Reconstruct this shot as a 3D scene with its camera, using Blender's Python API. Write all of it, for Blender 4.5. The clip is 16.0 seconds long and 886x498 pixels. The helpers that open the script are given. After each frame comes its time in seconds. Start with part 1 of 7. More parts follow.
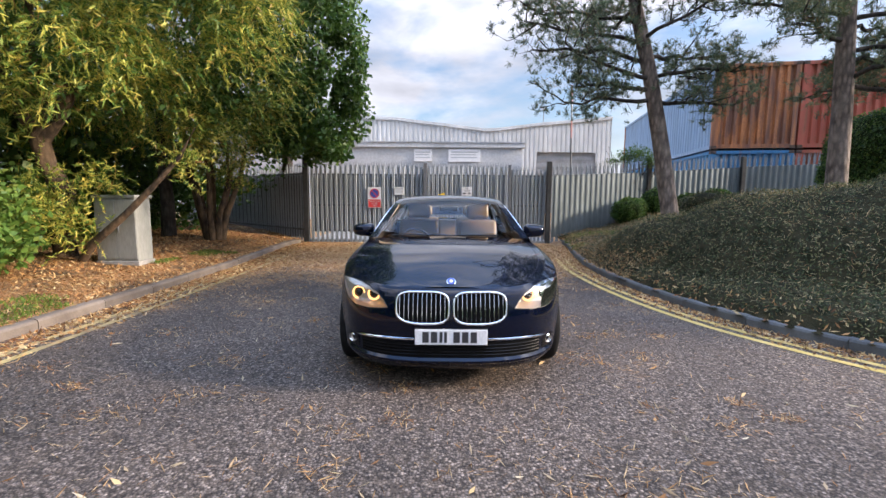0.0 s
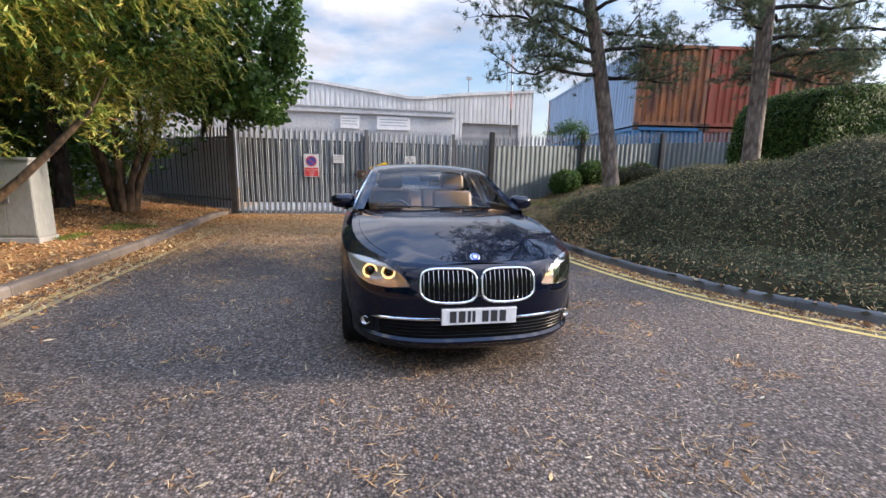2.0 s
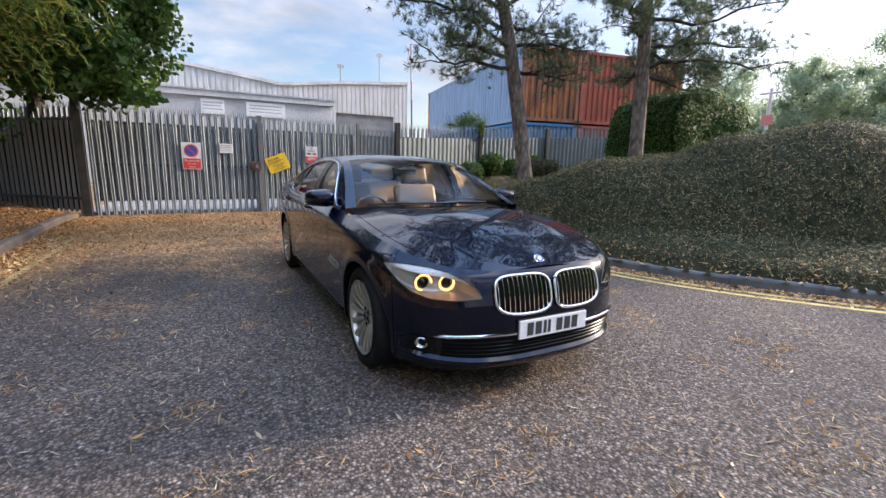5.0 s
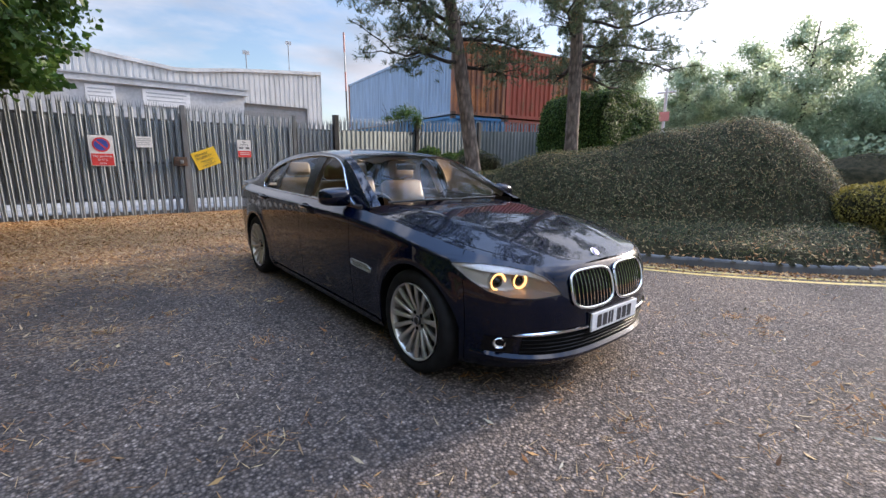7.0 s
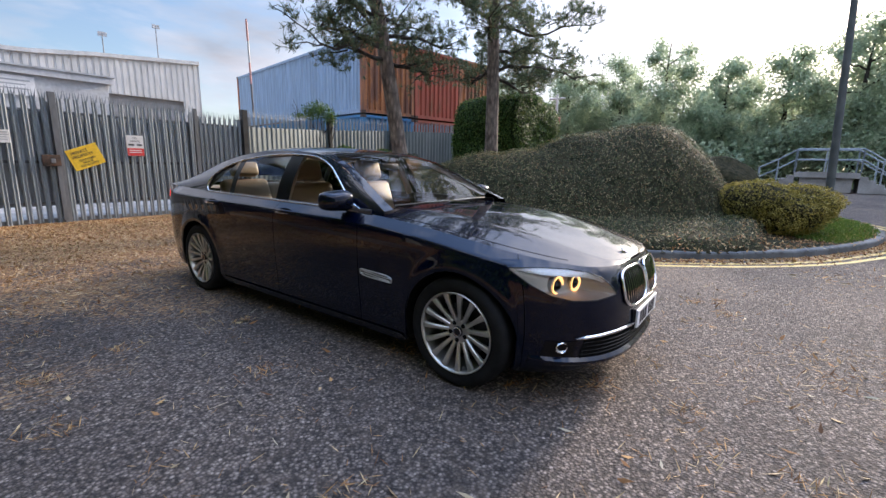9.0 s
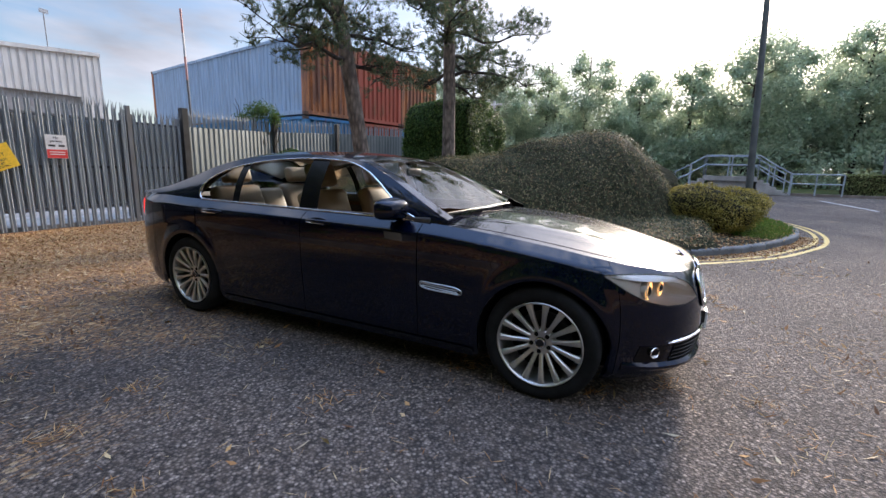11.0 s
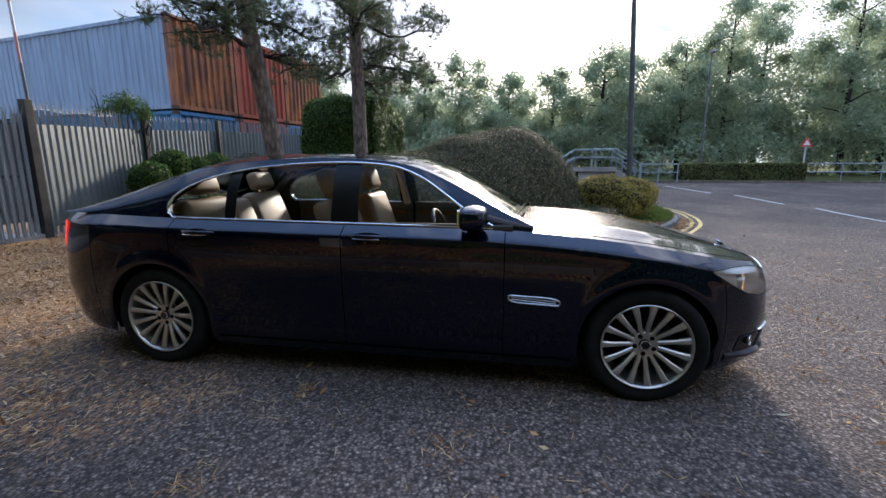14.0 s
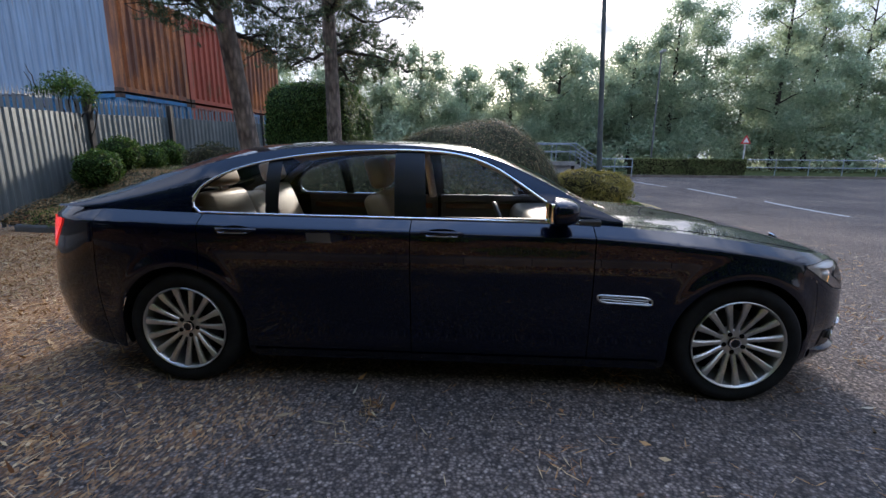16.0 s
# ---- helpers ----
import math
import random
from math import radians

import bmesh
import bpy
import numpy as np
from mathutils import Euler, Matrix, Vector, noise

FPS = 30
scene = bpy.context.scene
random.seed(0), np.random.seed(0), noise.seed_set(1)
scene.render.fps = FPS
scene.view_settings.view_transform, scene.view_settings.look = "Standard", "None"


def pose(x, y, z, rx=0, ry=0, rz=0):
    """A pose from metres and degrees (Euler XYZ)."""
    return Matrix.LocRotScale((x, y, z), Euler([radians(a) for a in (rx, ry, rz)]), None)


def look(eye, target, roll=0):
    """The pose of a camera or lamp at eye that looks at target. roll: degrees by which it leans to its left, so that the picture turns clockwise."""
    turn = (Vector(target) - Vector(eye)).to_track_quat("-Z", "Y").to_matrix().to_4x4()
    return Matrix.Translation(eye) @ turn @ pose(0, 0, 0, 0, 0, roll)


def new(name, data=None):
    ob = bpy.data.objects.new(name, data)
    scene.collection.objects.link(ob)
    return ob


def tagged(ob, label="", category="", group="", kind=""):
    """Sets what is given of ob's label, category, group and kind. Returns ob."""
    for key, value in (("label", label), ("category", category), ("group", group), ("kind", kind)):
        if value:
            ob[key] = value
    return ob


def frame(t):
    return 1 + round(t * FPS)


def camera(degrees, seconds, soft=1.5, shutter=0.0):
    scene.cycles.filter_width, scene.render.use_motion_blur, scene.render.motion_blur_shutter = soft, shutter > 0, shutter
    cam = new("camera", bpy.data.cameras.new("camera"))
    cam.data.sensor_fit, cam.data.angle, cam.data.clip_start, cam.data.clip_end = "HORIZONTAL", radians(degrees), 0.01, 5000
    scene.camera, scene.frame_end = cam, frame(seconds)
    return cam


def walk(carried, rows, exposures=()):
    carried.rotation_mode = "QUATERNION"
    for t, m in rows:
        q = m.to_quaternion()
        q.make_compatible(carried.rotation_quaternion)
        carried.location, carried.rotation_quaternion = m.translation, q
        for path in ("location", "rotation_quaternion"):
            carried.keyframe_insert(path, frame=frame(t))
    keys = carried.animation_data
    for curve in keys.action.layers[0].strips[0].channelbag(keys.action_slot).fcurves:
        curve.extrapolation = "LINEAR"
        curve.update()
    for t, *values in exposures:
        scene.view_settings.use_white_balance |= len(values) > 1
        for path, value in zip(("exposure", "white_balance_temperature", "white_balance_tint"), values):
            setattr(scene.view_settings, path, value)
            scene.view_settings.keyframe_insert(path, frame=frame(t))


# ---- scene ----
import functools

cam = camera(90.9, 16.0)
PATH = [
    (0, (-0.058, -3.888, 1.432), (-0.061, -1.901, 1.203), 0.4),
    (0.5, (-0.262, -3.891, 1.434), (-0.182, -1.91, 1.171), 0.6),
    (1, (-0.443, -3.84, 1.422), (-0.285, -1.867, 1.134), 0.8),
    (1.5, (-0.623, -3.697, 1.401), (-0.35, -1.742, 1.077), 0.9),
    (2, (-0.771, -3.586, 1.412), (-0.406, -1.652, 1.056), 1.3),
    (2.5, (-0.957, -3.518, 1.404), (-0.473, -1.613, 1.034), 2.1),
    (3, (-1.195, -3.461, 1.413), (-0.614, -1.585, 1.034), 2.3),
    (3.5, (-1.361, -3.316, 1.39), (-0.69, -1.47, 1.009), 2.3),
    (4, (-1.507, -3.116, 1.39), (-0.734, -1.31, 1.014), 1.4),
    (4.2, (-1.538, -3.029, 1.37), (-0.743, -1.233, 0.995), 1.5),
    (6.3, (-2.257, -2.426, 1.389), (-1.121, -0.828, 0.994), 0.7),
    (6.5, (-2.305, -2.357, 1.381), (-1.15, -0.773, 0.982), 0.8),
    (7, (-2.485, -2.199, 1.376), (-1.24, -0.684, 0.979), 1.0),
    (7.5, (-2.632, -2.052, 1.383), (-1.294, -0.618, 0.989), 0.5),
    (8, (-2.724, -1.818, 1.365), (-1.311, -0.459, 0.97), -0.1),
    (8.5, (-2.825, -1.635, 1.372), (-1.346, -0.349, 0.976), 0.5),
    (9, (-2.978, -1.424, 1.358), (-1.401, -0.256, 0.971), 1.2),
    (9.5, (-3.099, -1.225, 1.355), (-1.466, -0.135, 0.974), 1.1),
    (9.7, (-3.126, -1.126, 1.33), (-1.469, -0.069, 0.961), 1.1),
    (11.8, (-3.409, -0.25, 1.363), (-1.595, 0.501, 0.98), 0.7),
    (12, (-3.4, -0.157, 1.364), (-1.568, 0.547, 0.979), 0.4),
    (12.5, (-3.356, 0.057, 1.386), (-1.492, 0.668, 0.997), 0.6),
    (13, (-3.367, 0.253, 1.384), (-1.475, 0.772, 0.998), 1.2),
    (13.5, (-3.472, 0.515, 1.398), (-1.548, 0.916, 1.023), 0.4),
    (14, (-3.461, 0.736, 1.376), (-1.527, 1.084, 1.004), -0.2),
    (14.5, (-3.333, 0.995, 1.372), (-1.391, 1.284, 0.991), -0.4),
    (15, (-3.311, 1.227, 1.37), (-1.361, 1.444, 0.983), -0.2),
    (15.5, (-3.32, 1.415, 1.37), (-1.366, 1.552, 0.967), 0.2),
    (16, (-3.303, 1.503, 1.352), (-1.347, 1.628, 0.95), 0.4),
]
walk(cam, [(t, look(eye, target, roll)) for t, eye, target, roll in PATH], [(0, 1.48, 6300, 15), (7, 1.40, 6250, 15), (9.5, 1.28, 6200, 15), (12.5, 1.10, 6050, 15), (16, 0.90, 5800, 15)])

# ---- light ----
SUN_AZ, SUN_EL = radians(97.0), radians(19.5)      # from +y towards +x
SUN_DIR = Vector((math.sin(SUN_AZ) * math.cos(SUN_EL), math.cos(SUN_AZ) * math.cos(SUN_EL), math.sin(SUN_EL)))
world = bpy.data.worlds.new("sky")
scene.world = world
world.use_nodes = True
wn, wl = world.node_tree.nodes, world.node_tree.links
wn.clear()
w_out, w_bg = wn.new("ShaderNodeOutputWorld"), wn.new("ShaderNodeBackground")
w_sky = wn.new("ShaderNodeTexSky")
w_sky.sky_type, w_sky.sun_disc = "NISHITA", False
w_sky.sun_elevation, w_sky.sun_rotation = SUN_EL, SUN_AZ
w_sky.dust_density, w_sky.ozone_density, w_sky.altitude = 1.5, 1.5, 50
w_tc = wn.new("ShaderNodeTexCoord")
w_map = wn.new("ShaderNodeMapping")
w_map.inputs["Scale"].default_value = (1.0, 1.0, 3.2)
w_map.inputs["Location"].default_value = (0.35, 0.2, 0.1)
w_noise = wn.new("ShaderNodeTexNoise")
w_noise.inputs["Scale"].default_value, w_noise.inputs["Detail"].default_value = 2.1, 7
w_noise.inputs["Roughness"].default_value, w_noise.inputs["Distortion"].default_value = 0.55, 0.25
w_ramp = wn.new("ShaderNodeValToRGB")
w_ramp.color_ramp.elements[0].position, w_ramp.color_ramp.elements[1].position = 0.39, 0.55
w_shade = wn.new("ShaderNodeTexNoise")
w_shade.inputs["Scale"].default_value, w_shade.inputs["Detail"].default_value = 3.4, 6
w_dot = wn.new("ShaderNodeVectorMath")
w_dot.operation = "DOT_PRODUCT"
w_dot.inputs[1].default_value = SUN_DIR
w_glow = wn.new("ShaderNodeMapRange")
w_glow.inputs["From Min"].default_value, w_glow.inputs["From Max"].default_value = 0.2, 1.0
w_glow.inputs["To Min"].default_value, w_glow.inputs["To Max"].default_value = 0.0, 1.0
w_pow = wn.new("ShaderNodeMath")
w_pow.operation, w_pow.inputs[1].default_value = "POWER", 3.0
w_gain = wn.new("ShaderNodeMath")
w_gain.operation, w_gain.inputs[1].default_value, w_gain.inputs[2].default_value = "MULTIPLY_ADD", 4.4, 4.6
w_sh2 = wn.new("ShaderNodeMapRange")
w_sh2.inputs["From Min"].default_value, w_sh2.inputs["From Max"].default_value = 0.3, 0.7
w_sh2.inputs["To Min"].default_value, w_sh2.inputs["To Max"].default_value = 0.52, 1.12
w_mul = wn.new("ShaderNodeMath")
w_mul.operation = "MULTIPLY"
w_cloud = wn.new("ShaderNodeVectorMath")
w_cloud.operation = "SCALE"
w_cloud.inputs[0].default_value = (0.95, 0.98, 1.06)
w_mix = wn.new("ShaderNodeMix")
w_mix.data_type = "RGBA"
wl.new(w_tc.outputs["Generated"], w_map.inputs["Vector"])
wl.new(w_map.outputs["Vector"], w_noise.inputs["Vector"])
wl.new(w_map.outputs["Vector"], w_shade.inputs["Vector"])
# the cloud breaks up overhead
w_thin = wn.new("ShaderNodeMath")
w_thin.operation, w_thin.inputs[1].default_value = "MULTIPLY_ADD", -0.13
wl.new(w_noise.outputs["Fac"], w_thin.inputs[2])
wl.new(w_thin.outputs[0], w_ramp.inputs["Fac"])
wl.new(w_tc.outputs["Generated"], w_dot.inputs[0])
wl.new(w_dot.outputs["Value"], w_glow.inputs["Value"])
wl.new(w_glow.outputs["Result"], w_pow.inputs[0])
wl.new(w_pow.outputs[0], w_gain.inputs[0])
wl.new(w_shade.outputs["Fac"], w_sh2.inputs["Value"])
wl.new(w_gain.outputs[0], w_mul.inputs[0])
wl.new(w_sh2.outputs["Result"], w_mul.inputs[1])
wl.new(w_mul.outputs[0], w_cloud.inputs["Scale"])
wl.new(w_ramp.outputs["Color"], w_mix.inputs["Factor"])
wl.new(w_sky.outputs["Color"], w_mix.inputs["A"])
wl.new(w_cloud.outputs["Vector"], w_mix.inputs["B"])
# a lightly clouded sky is brightest overhead
w_sep, w_sq, w_up, w_lift = wn.new("ShaderNodeSeparateXYZ"), wn.new("ShaderNodeMath"), wn.new("ShaderNodeMath"), wn.new("ShaderNodeVectorMath")
w_sq.operation, w_up.operation, w_lift.operation = "MULTIPLY", "MULTIPLY_ADD", "SCALE"
w_up.inputs[1].default_value, w_up.inputs[2].default_value = 7.6, 0.88
wl.new(w_tc.outputs["Generated"], w_sep.inputs[0])
wl.new(w_sep.outputs["Z"], w_sq.inputs[0])
wl.new(w_sep.outputs["Z"], w_sq.inputs[1])
w_four = wn.new("ShaderNodeMath")
w_four.operation = "MULTIPLY"
wl.new(w_sq.outputs[0], w_four.inputs[0])
wl.new(w_sq.outputs[0], w_four.inputs[1])
wl.new(w_four.outputs[0], w_up.inputs[0])
wl.new(w_sq.outputs[0], w_thin.inputs[0])
wl.new(w_mix.outputs["Result"], w_lift.inputs[0])
wl.new(w_up.outputs[0], w_lift.inputs["Scale"])
wl.new(w_lift.outputs["Vector"], w_bg.inputs["Color"])
w_bg.inputs["Strength"].default_value = 0.095
wl.new(w_bg.outputs["Background"], w_out.inputs["Surface"])

sun_data = bpy.data.lights.new("sun", "SUN")
sun_data.energy, sun_data.angle, sun_data.color = 2.8, radians(7.0), (1.0, 0.84, 0.64)
sun = new("sun", sun_data)
sun.matrix_world = look(SUN_DIR * 60, (0, 0, 0))


# ---- materials ----
def material(name):
    m = bpy.data.materials.new(name)
    m.use_nodes = True
    n, l = m.node_tree.nodes, m.node_tree.links
    return m, n, l, n["Principled BSDF"]


def tex(n, l, kind, scale, detail=3.0, coord="Object", stretch=None):
    tc = n.new("ShaderNodeTexCoord")
    t = n.new("ShaderNodeTexNoise" if kind == "noise" else "ShaderNodeTexVoronoi")
    t.inputs["Scale"].default_value = scale
    if kind == "noise":
        t.inputs["Detail"].default_value = detail
    if stretch:
        mp = n.new("ShaderNodeMapping")
        mp.inputs["Scale"].default_value = stretch
        l.new(tc.outputs[coord], mp.inputs["Vector"])
        l.new(mp.outputs["Vector"], t.inputs["Vector"])
    else:
        l.new(tc.outputs[coord], t.inputs["Vector"])
    return t


def ramp(n, l, src, stops):
    r = n.new("ShaderNodeValToRGB")
    e = r.color_ramp.elements
    while len(e) < len(stops):
        e.new(0.5)
    for el, (p, c) in zip(e, stops):
        el.position, el.color = p, (*c, 1)
    l.new(src, r.inputs["Fac"])
    return r


def mixc(n, l, fac, a, b, blend="MIX"):
    m = n.new("ShaderNodeMix")
    m.data_type, m.blend_type = "RGBA", blend
    for sock, v in (("Factor", fac), ("A", a), ("B", b)):
        if isinstance(v, (int, float)):
            m.inputs[sock].default_value = v
        elif isinstance(v, tuple):
            m.inputs[sock].default_value = (*v, 1)
        else:
            l.new(v, m.inputs[sock])
    return m.outputs["Result"]


def bump(n, l, p, height, strength=0.3, distance=0.01):
    b = n.new("ShaderNodeBump")
    b.inputs["Strength"].default_value, b.inputs["Distance"].default_value = strength, distance
    l.new(height, b.inputs["Height"])
    l.new(b.outputs["Normal"], p.inputs["Normal"])


def surface(name, c1, c2, scale=3.0, rough=0.6, metal=0.0, fine=40.0, relief=0.15, dist=0.004, spec=0.5, stretch=None, tint=0.0):
    """A worn surface: two colours mixed by large stains, fine grain over them and in the relief."""
    m, n, l, p = material(name)
    big, small = tex(n, l, "noise", scale, 5, stretch=stretch), tex(n, l, "noise", fine, 4, stretch=stretch)
    big_r = ramp(n, l, big.outputs["Fac"], [(0.35, c1), (0.65, c2)])
    grain = ramp(n, l, small.outputs["Fac"], [(0.3, (0.72, 0.72, 0.72)), (0.7, (1.12, 1.12, 1.12))])
    col = mixc(n, l, 0.55, big_r.outputs["Color"], grain.outputs["Color"], "MULTIPLY")
    if tint:
        oi = n.new("ShaderNodeObjectInfo")
        rr = ramp(n, l, oi.outputs["Random"], [(0.0, (1 - tint,) * 3), (1.0, (1 + tint,) * 3)])
        col = mixc(n, l, 1.0, col, rr.outputs["Color"], "MULTIPLY")
    l.new(col, p.inputs["Base Color"])
    p.inputs["Roughness"].default_value, p.inputs["Metallic"].default_value = rough, metal
    p.inputs["Specular IOR Level"].default_value = spec
    bump(n, l, p, small.outputs["Fac"], relief, dist)
    return m


def plain(name, c, rough=0.5, metal=0.0, coat=0.0, emit=0.0, spec=0.5):
    m, n, l, p = material(name)
    p.inputs["Base Color"].default_value = (*c, 1)
    p.inputs["Roughness"].default_value, p.inputs["Metallic"].default_value = rough, metal
    p.inputs["Coat Weight"].default_value, p.inputs["Specular IOR Level"].default_value = coat, spec
    if emit:
        p.inputs["Emission Color"].default_value, p.inputs["Emission Strength"].default_value = (*c, 1), emit
    return m


def leafy(name, stops, rough=0.5, trans=0.35):
    """Leaves: each one its own tone, some light passing through."""
    m, n, l, p = material(name)
    g = n.new("ShaderNodeNewGeometry")
    r = ramp(n, l, g.outputs["Random Per Island"], stops)
    big = tex(n, l, "noise", 0.7, 2)
    tone = ramp(n, l, big.outputs["Fac"], [(0.3, (0.7, 0.75, 0.7)), (0.7, (1.2, 1.15, 1.1))])
    col = mixc(n, l, 1.0, r.outputs["Color"], tone.outputs["Color"], "MULTIPLY")
    l.new(col, p.inputs["Base Color"])
    p.inputs["Roughness"].default_value, p.inputs["Specular IOR Level"].default_value = rough, 0.3
    t = n.new("ShaderNodeBsdfTranslucent")
    l.new(col, t.inputs["Color"])
    mx = n.new("ShaderNodeMixShader")
    mx.inputs[0].default_value = trans
    l.new(p.outputs[0], mx.inputs[1])
    l.new(t.outputs[0], mx.inputs[2])
    l.new(mx.outputs[0], n["Material Output"].inputs["Surface"])
    return m


def asphalt_material():
    m, n, l, p = material("asphalt")
    chips = tex(n, l, "voronoi", 60)
    chips2 = tex(n, l, "voronoi", 160)
    patch, fine = tex(n, l, "noise", 0.45, 5), tex(n, l, "noise", 9, 6)
    stone = n.new("ShaderNodeSeparateColor")
    l.new(chips.outputs["Color"], stone.inputs["Color"])
    tone = ramp(n, l, stone.outputs["Red"], [(0.0, (0.060, 0.053, 0.050)), (0.45, (0.132, 0.117, 0.110)), (0.85, (0.200, 0.177, 0.165)), (1.0, (0.32, 0.29, 0.27))])
    joint = ramp(n, l, chips.outputs["Distance"], [(0.30, (1, 1, 1)), (0.66, (0.22, 0.22, 0.22))])
    col = mixc(n, l, 0.85, tone.outputs["Color"], joint.outputs["Color"], "MULTIPLY")
    stain = ramp(n, l, patch.outputs["Fac"], [(0.35, (0.78, 0.74, 0.70)), (0.65, (1.6, 1.42, 1.24))])
    col = mixc(n, l, 0.9, col, stain.outputs["Color"], "MULTIPLY")
    dirt = ramp(n, l, fine.outputs["Fac"], [(0.46, (0, 0, 0)), (0.72, (0.5, 0.5, 0.5))])
    col = mixc(n, l, dirt.outputs["Color"], col, (0.125, 0.098, 0.078))
    mid = tex(n, l, "noise", 26, 5)
    col = mixc(n, l, 0.9, col, ramp(n, l, mid.outputs["Fac"], [(0.36, (0.62, 0.62, 0.62)), (0.64, (1.25, 1.23, 1.2))]).outputs["Color"], "MULTIPLY")
    l.new(col, p.inputs["Base Color"])
    rough = ramp(n, l, fine.outputs["Fac"], [(0.3, (0.78, 0.78, 0.78)), (0.7, (0.95, 0.95, 0.95))])
    p.inputs["Specular IOR Level"].default_value = 0.28
    l.new(rough.outputs["Color"], p.inputs["Roughness"])
    h = mixc(n, l, 0.35, joint.outputs["Color"], chips2.outputs["Distance"])
    bump(n, l, p, h, 1.0, 0.009)
    return m


def litter_material(name, base, leaf):
    """Earth or asphalt under a carpet of fallen leaves and needles."""
    m, n, l, p = material(name)
    v, big, fine = tex(n, l, "voronoi", 38, stretch=(1, 2.2, 1)), tex(n, l, "noise", 1.6, 6), tex(n, l, "noise", 60, 4)
    s = n.new("ShaderNodeSeparateColor")
    l.new(v.outputs["Color"], s.inputs["Color"])
    tone = ramp(n, l, s.outputs["Green"], [(0.0, tuple(c * 0.3 for c in leaf)), (0.5, leaf), (0.85, tuple(min(1, c * 1.8) for c in leaf)), (1.0, (0.62, 0.46, 0.25))])
    cover = ramp(n, l, big.outputs["Fac"], [(0.36, (0.1, 0.1, 0.1)), (0.58, (0.95, 0.95, 0.95))])
    col = mixc(n, l, cover.outputs["Color"], base, tone.outputs["Color"])
    grain = ramp(n, l, fine.outputs["Fac"], [(0.3, (0.6, 0.6, 0.6)), (0.7, (1.2, 1.2, 1.2))])
    col = mixc(n, l, 0.6, col, grain.outputs["Color"], "MULTIPLY")
    l.new(col, p.inputs["Base Color"])
    p.inputs["Roughness"].default_value, p.inputs["Specular IOR Level"].default_value = 0.85, 0.2
    bump(n, l, p, mixc(n, l, 0.5, v.outputs["Distance"], fine.outputs["Fac"]), 0.8, 0.015)
    return m


def rusty_material(name, paint, rust, cover):
    """Old container paint with rust running down it."""
    m, n, l, p = material(name)
    big = tex(n, l, "noise", 2.2, 7, stretch=(1, 1, 0.45))
    streak = tex(n, l, "noise", 9.0, 5, stretch=(1, 1, 0.07))
    fine = tex(n, l, "noise", 45, 4)
    f = mixc(n, l, 0.5, big.outputs["Fac"], streak.outputs["Fac"])
    k = ramp(n, l, f, [(cover - 0.07, (0, 0, 0)), (cover + 0.07, (1, 1, 1))])
    rr = ramp(n, l, fine.outputs["Fac"], [(0.3, tuple(c * 0.4 for c in rust)), (0.7, tuple(min(1, c * 1.35) for c in rust))])
    pp = ramp(n, l, streak.outputs["Fac"], [(0.3, tuple(c * 0.75 for c in paint)), (0.7, tuple(min(1, c * 1.15) for c in paint))])
    col = mixc(n, l, k.outputs["Color"], pp.outputs["Color"], rr.outputs["Color"])
    l.new(col, p.inputs["Base Color"])
    p.inputs["Roughness"].default_value = 0.62
    bump(n, l, p, fine.outputs["Fac"], 0.3, 0.004)
    return m


def bark_material(name, c1, c2):
    m, n, l, p = material(name)
    v = tex(n, l, "voronoi", 16, stretch=(1, 1, 0.32))
    nz = tex(n, l, "noise", 3, 5)
    fine = tex(n, l, "noise", 60, 4)
    a = ramp(n, l, v.outputs["Distance"], [(0.08, c1), (0.62, tuple(c * 0.25 for c in c1))])
    b = ramp(n, l, nz.outputs["Fac"], [(0.4, (0, 0, 0)), (0.75, (0.6, 0.6, 0.6))])
    col = mixc(n, l, b.outputs["Color"], a.outputs["Color"], c2)
    col = mixc(n, l, 0.5, col, ramp(n, l, fine.outputs["Fac"], [(0.3, (0.5, 0.5, 0.5)), (0.7, (1.2, 1.2, 1.2))]).outputs["Color"], "MULTIPLY")
    l.new(col, p.inputs["Base Color"])
    p.inputs["Roughness"].default_value = 0.9
    bump(n, l, p, mixc(n, l, 0.4, v.outputs["Distance"], fine.outputs["Fac"]), 0.9, 0.02)
    return m


def paint_material():
    m, n, l, p = material("car_paint")
    flake = tex(n, l, "noise", 900, 2)
    dust = tex(n, l, "noise", 2.5, 6)
    l.new(ramp(n, l, flake.outputs["Fac"], [(0.35, (0.0003, 0.0012, 0.0055)), (0.7, (0.0008, 0.0028, 0.0135))]).outputs["Color"], p.inputs["Base Color"])
    p.inputs["Metallic"].default_value = 0.0
    p.inputs["Roughness"].default_value = 0.32
    p.inputs["Specular IOR Level"].default_value = 0.06
    p.inputs["Specular Tint"].default_value = (0.06, 0.18, 0.8, 1)
    p.inputs["Coat Weight"].default_value, p.inputs["Coat IOR"].default_value = 1.0, 1.43
    l.new(ramp(n, l, dust.outputs["Fac"], [(0.3, (0.008, 0.008, 0.008)), (0.75, (0.022, 0.022, 0.022))]).outputs["Color"], p.inputs["Coat Roughness"])
    return m


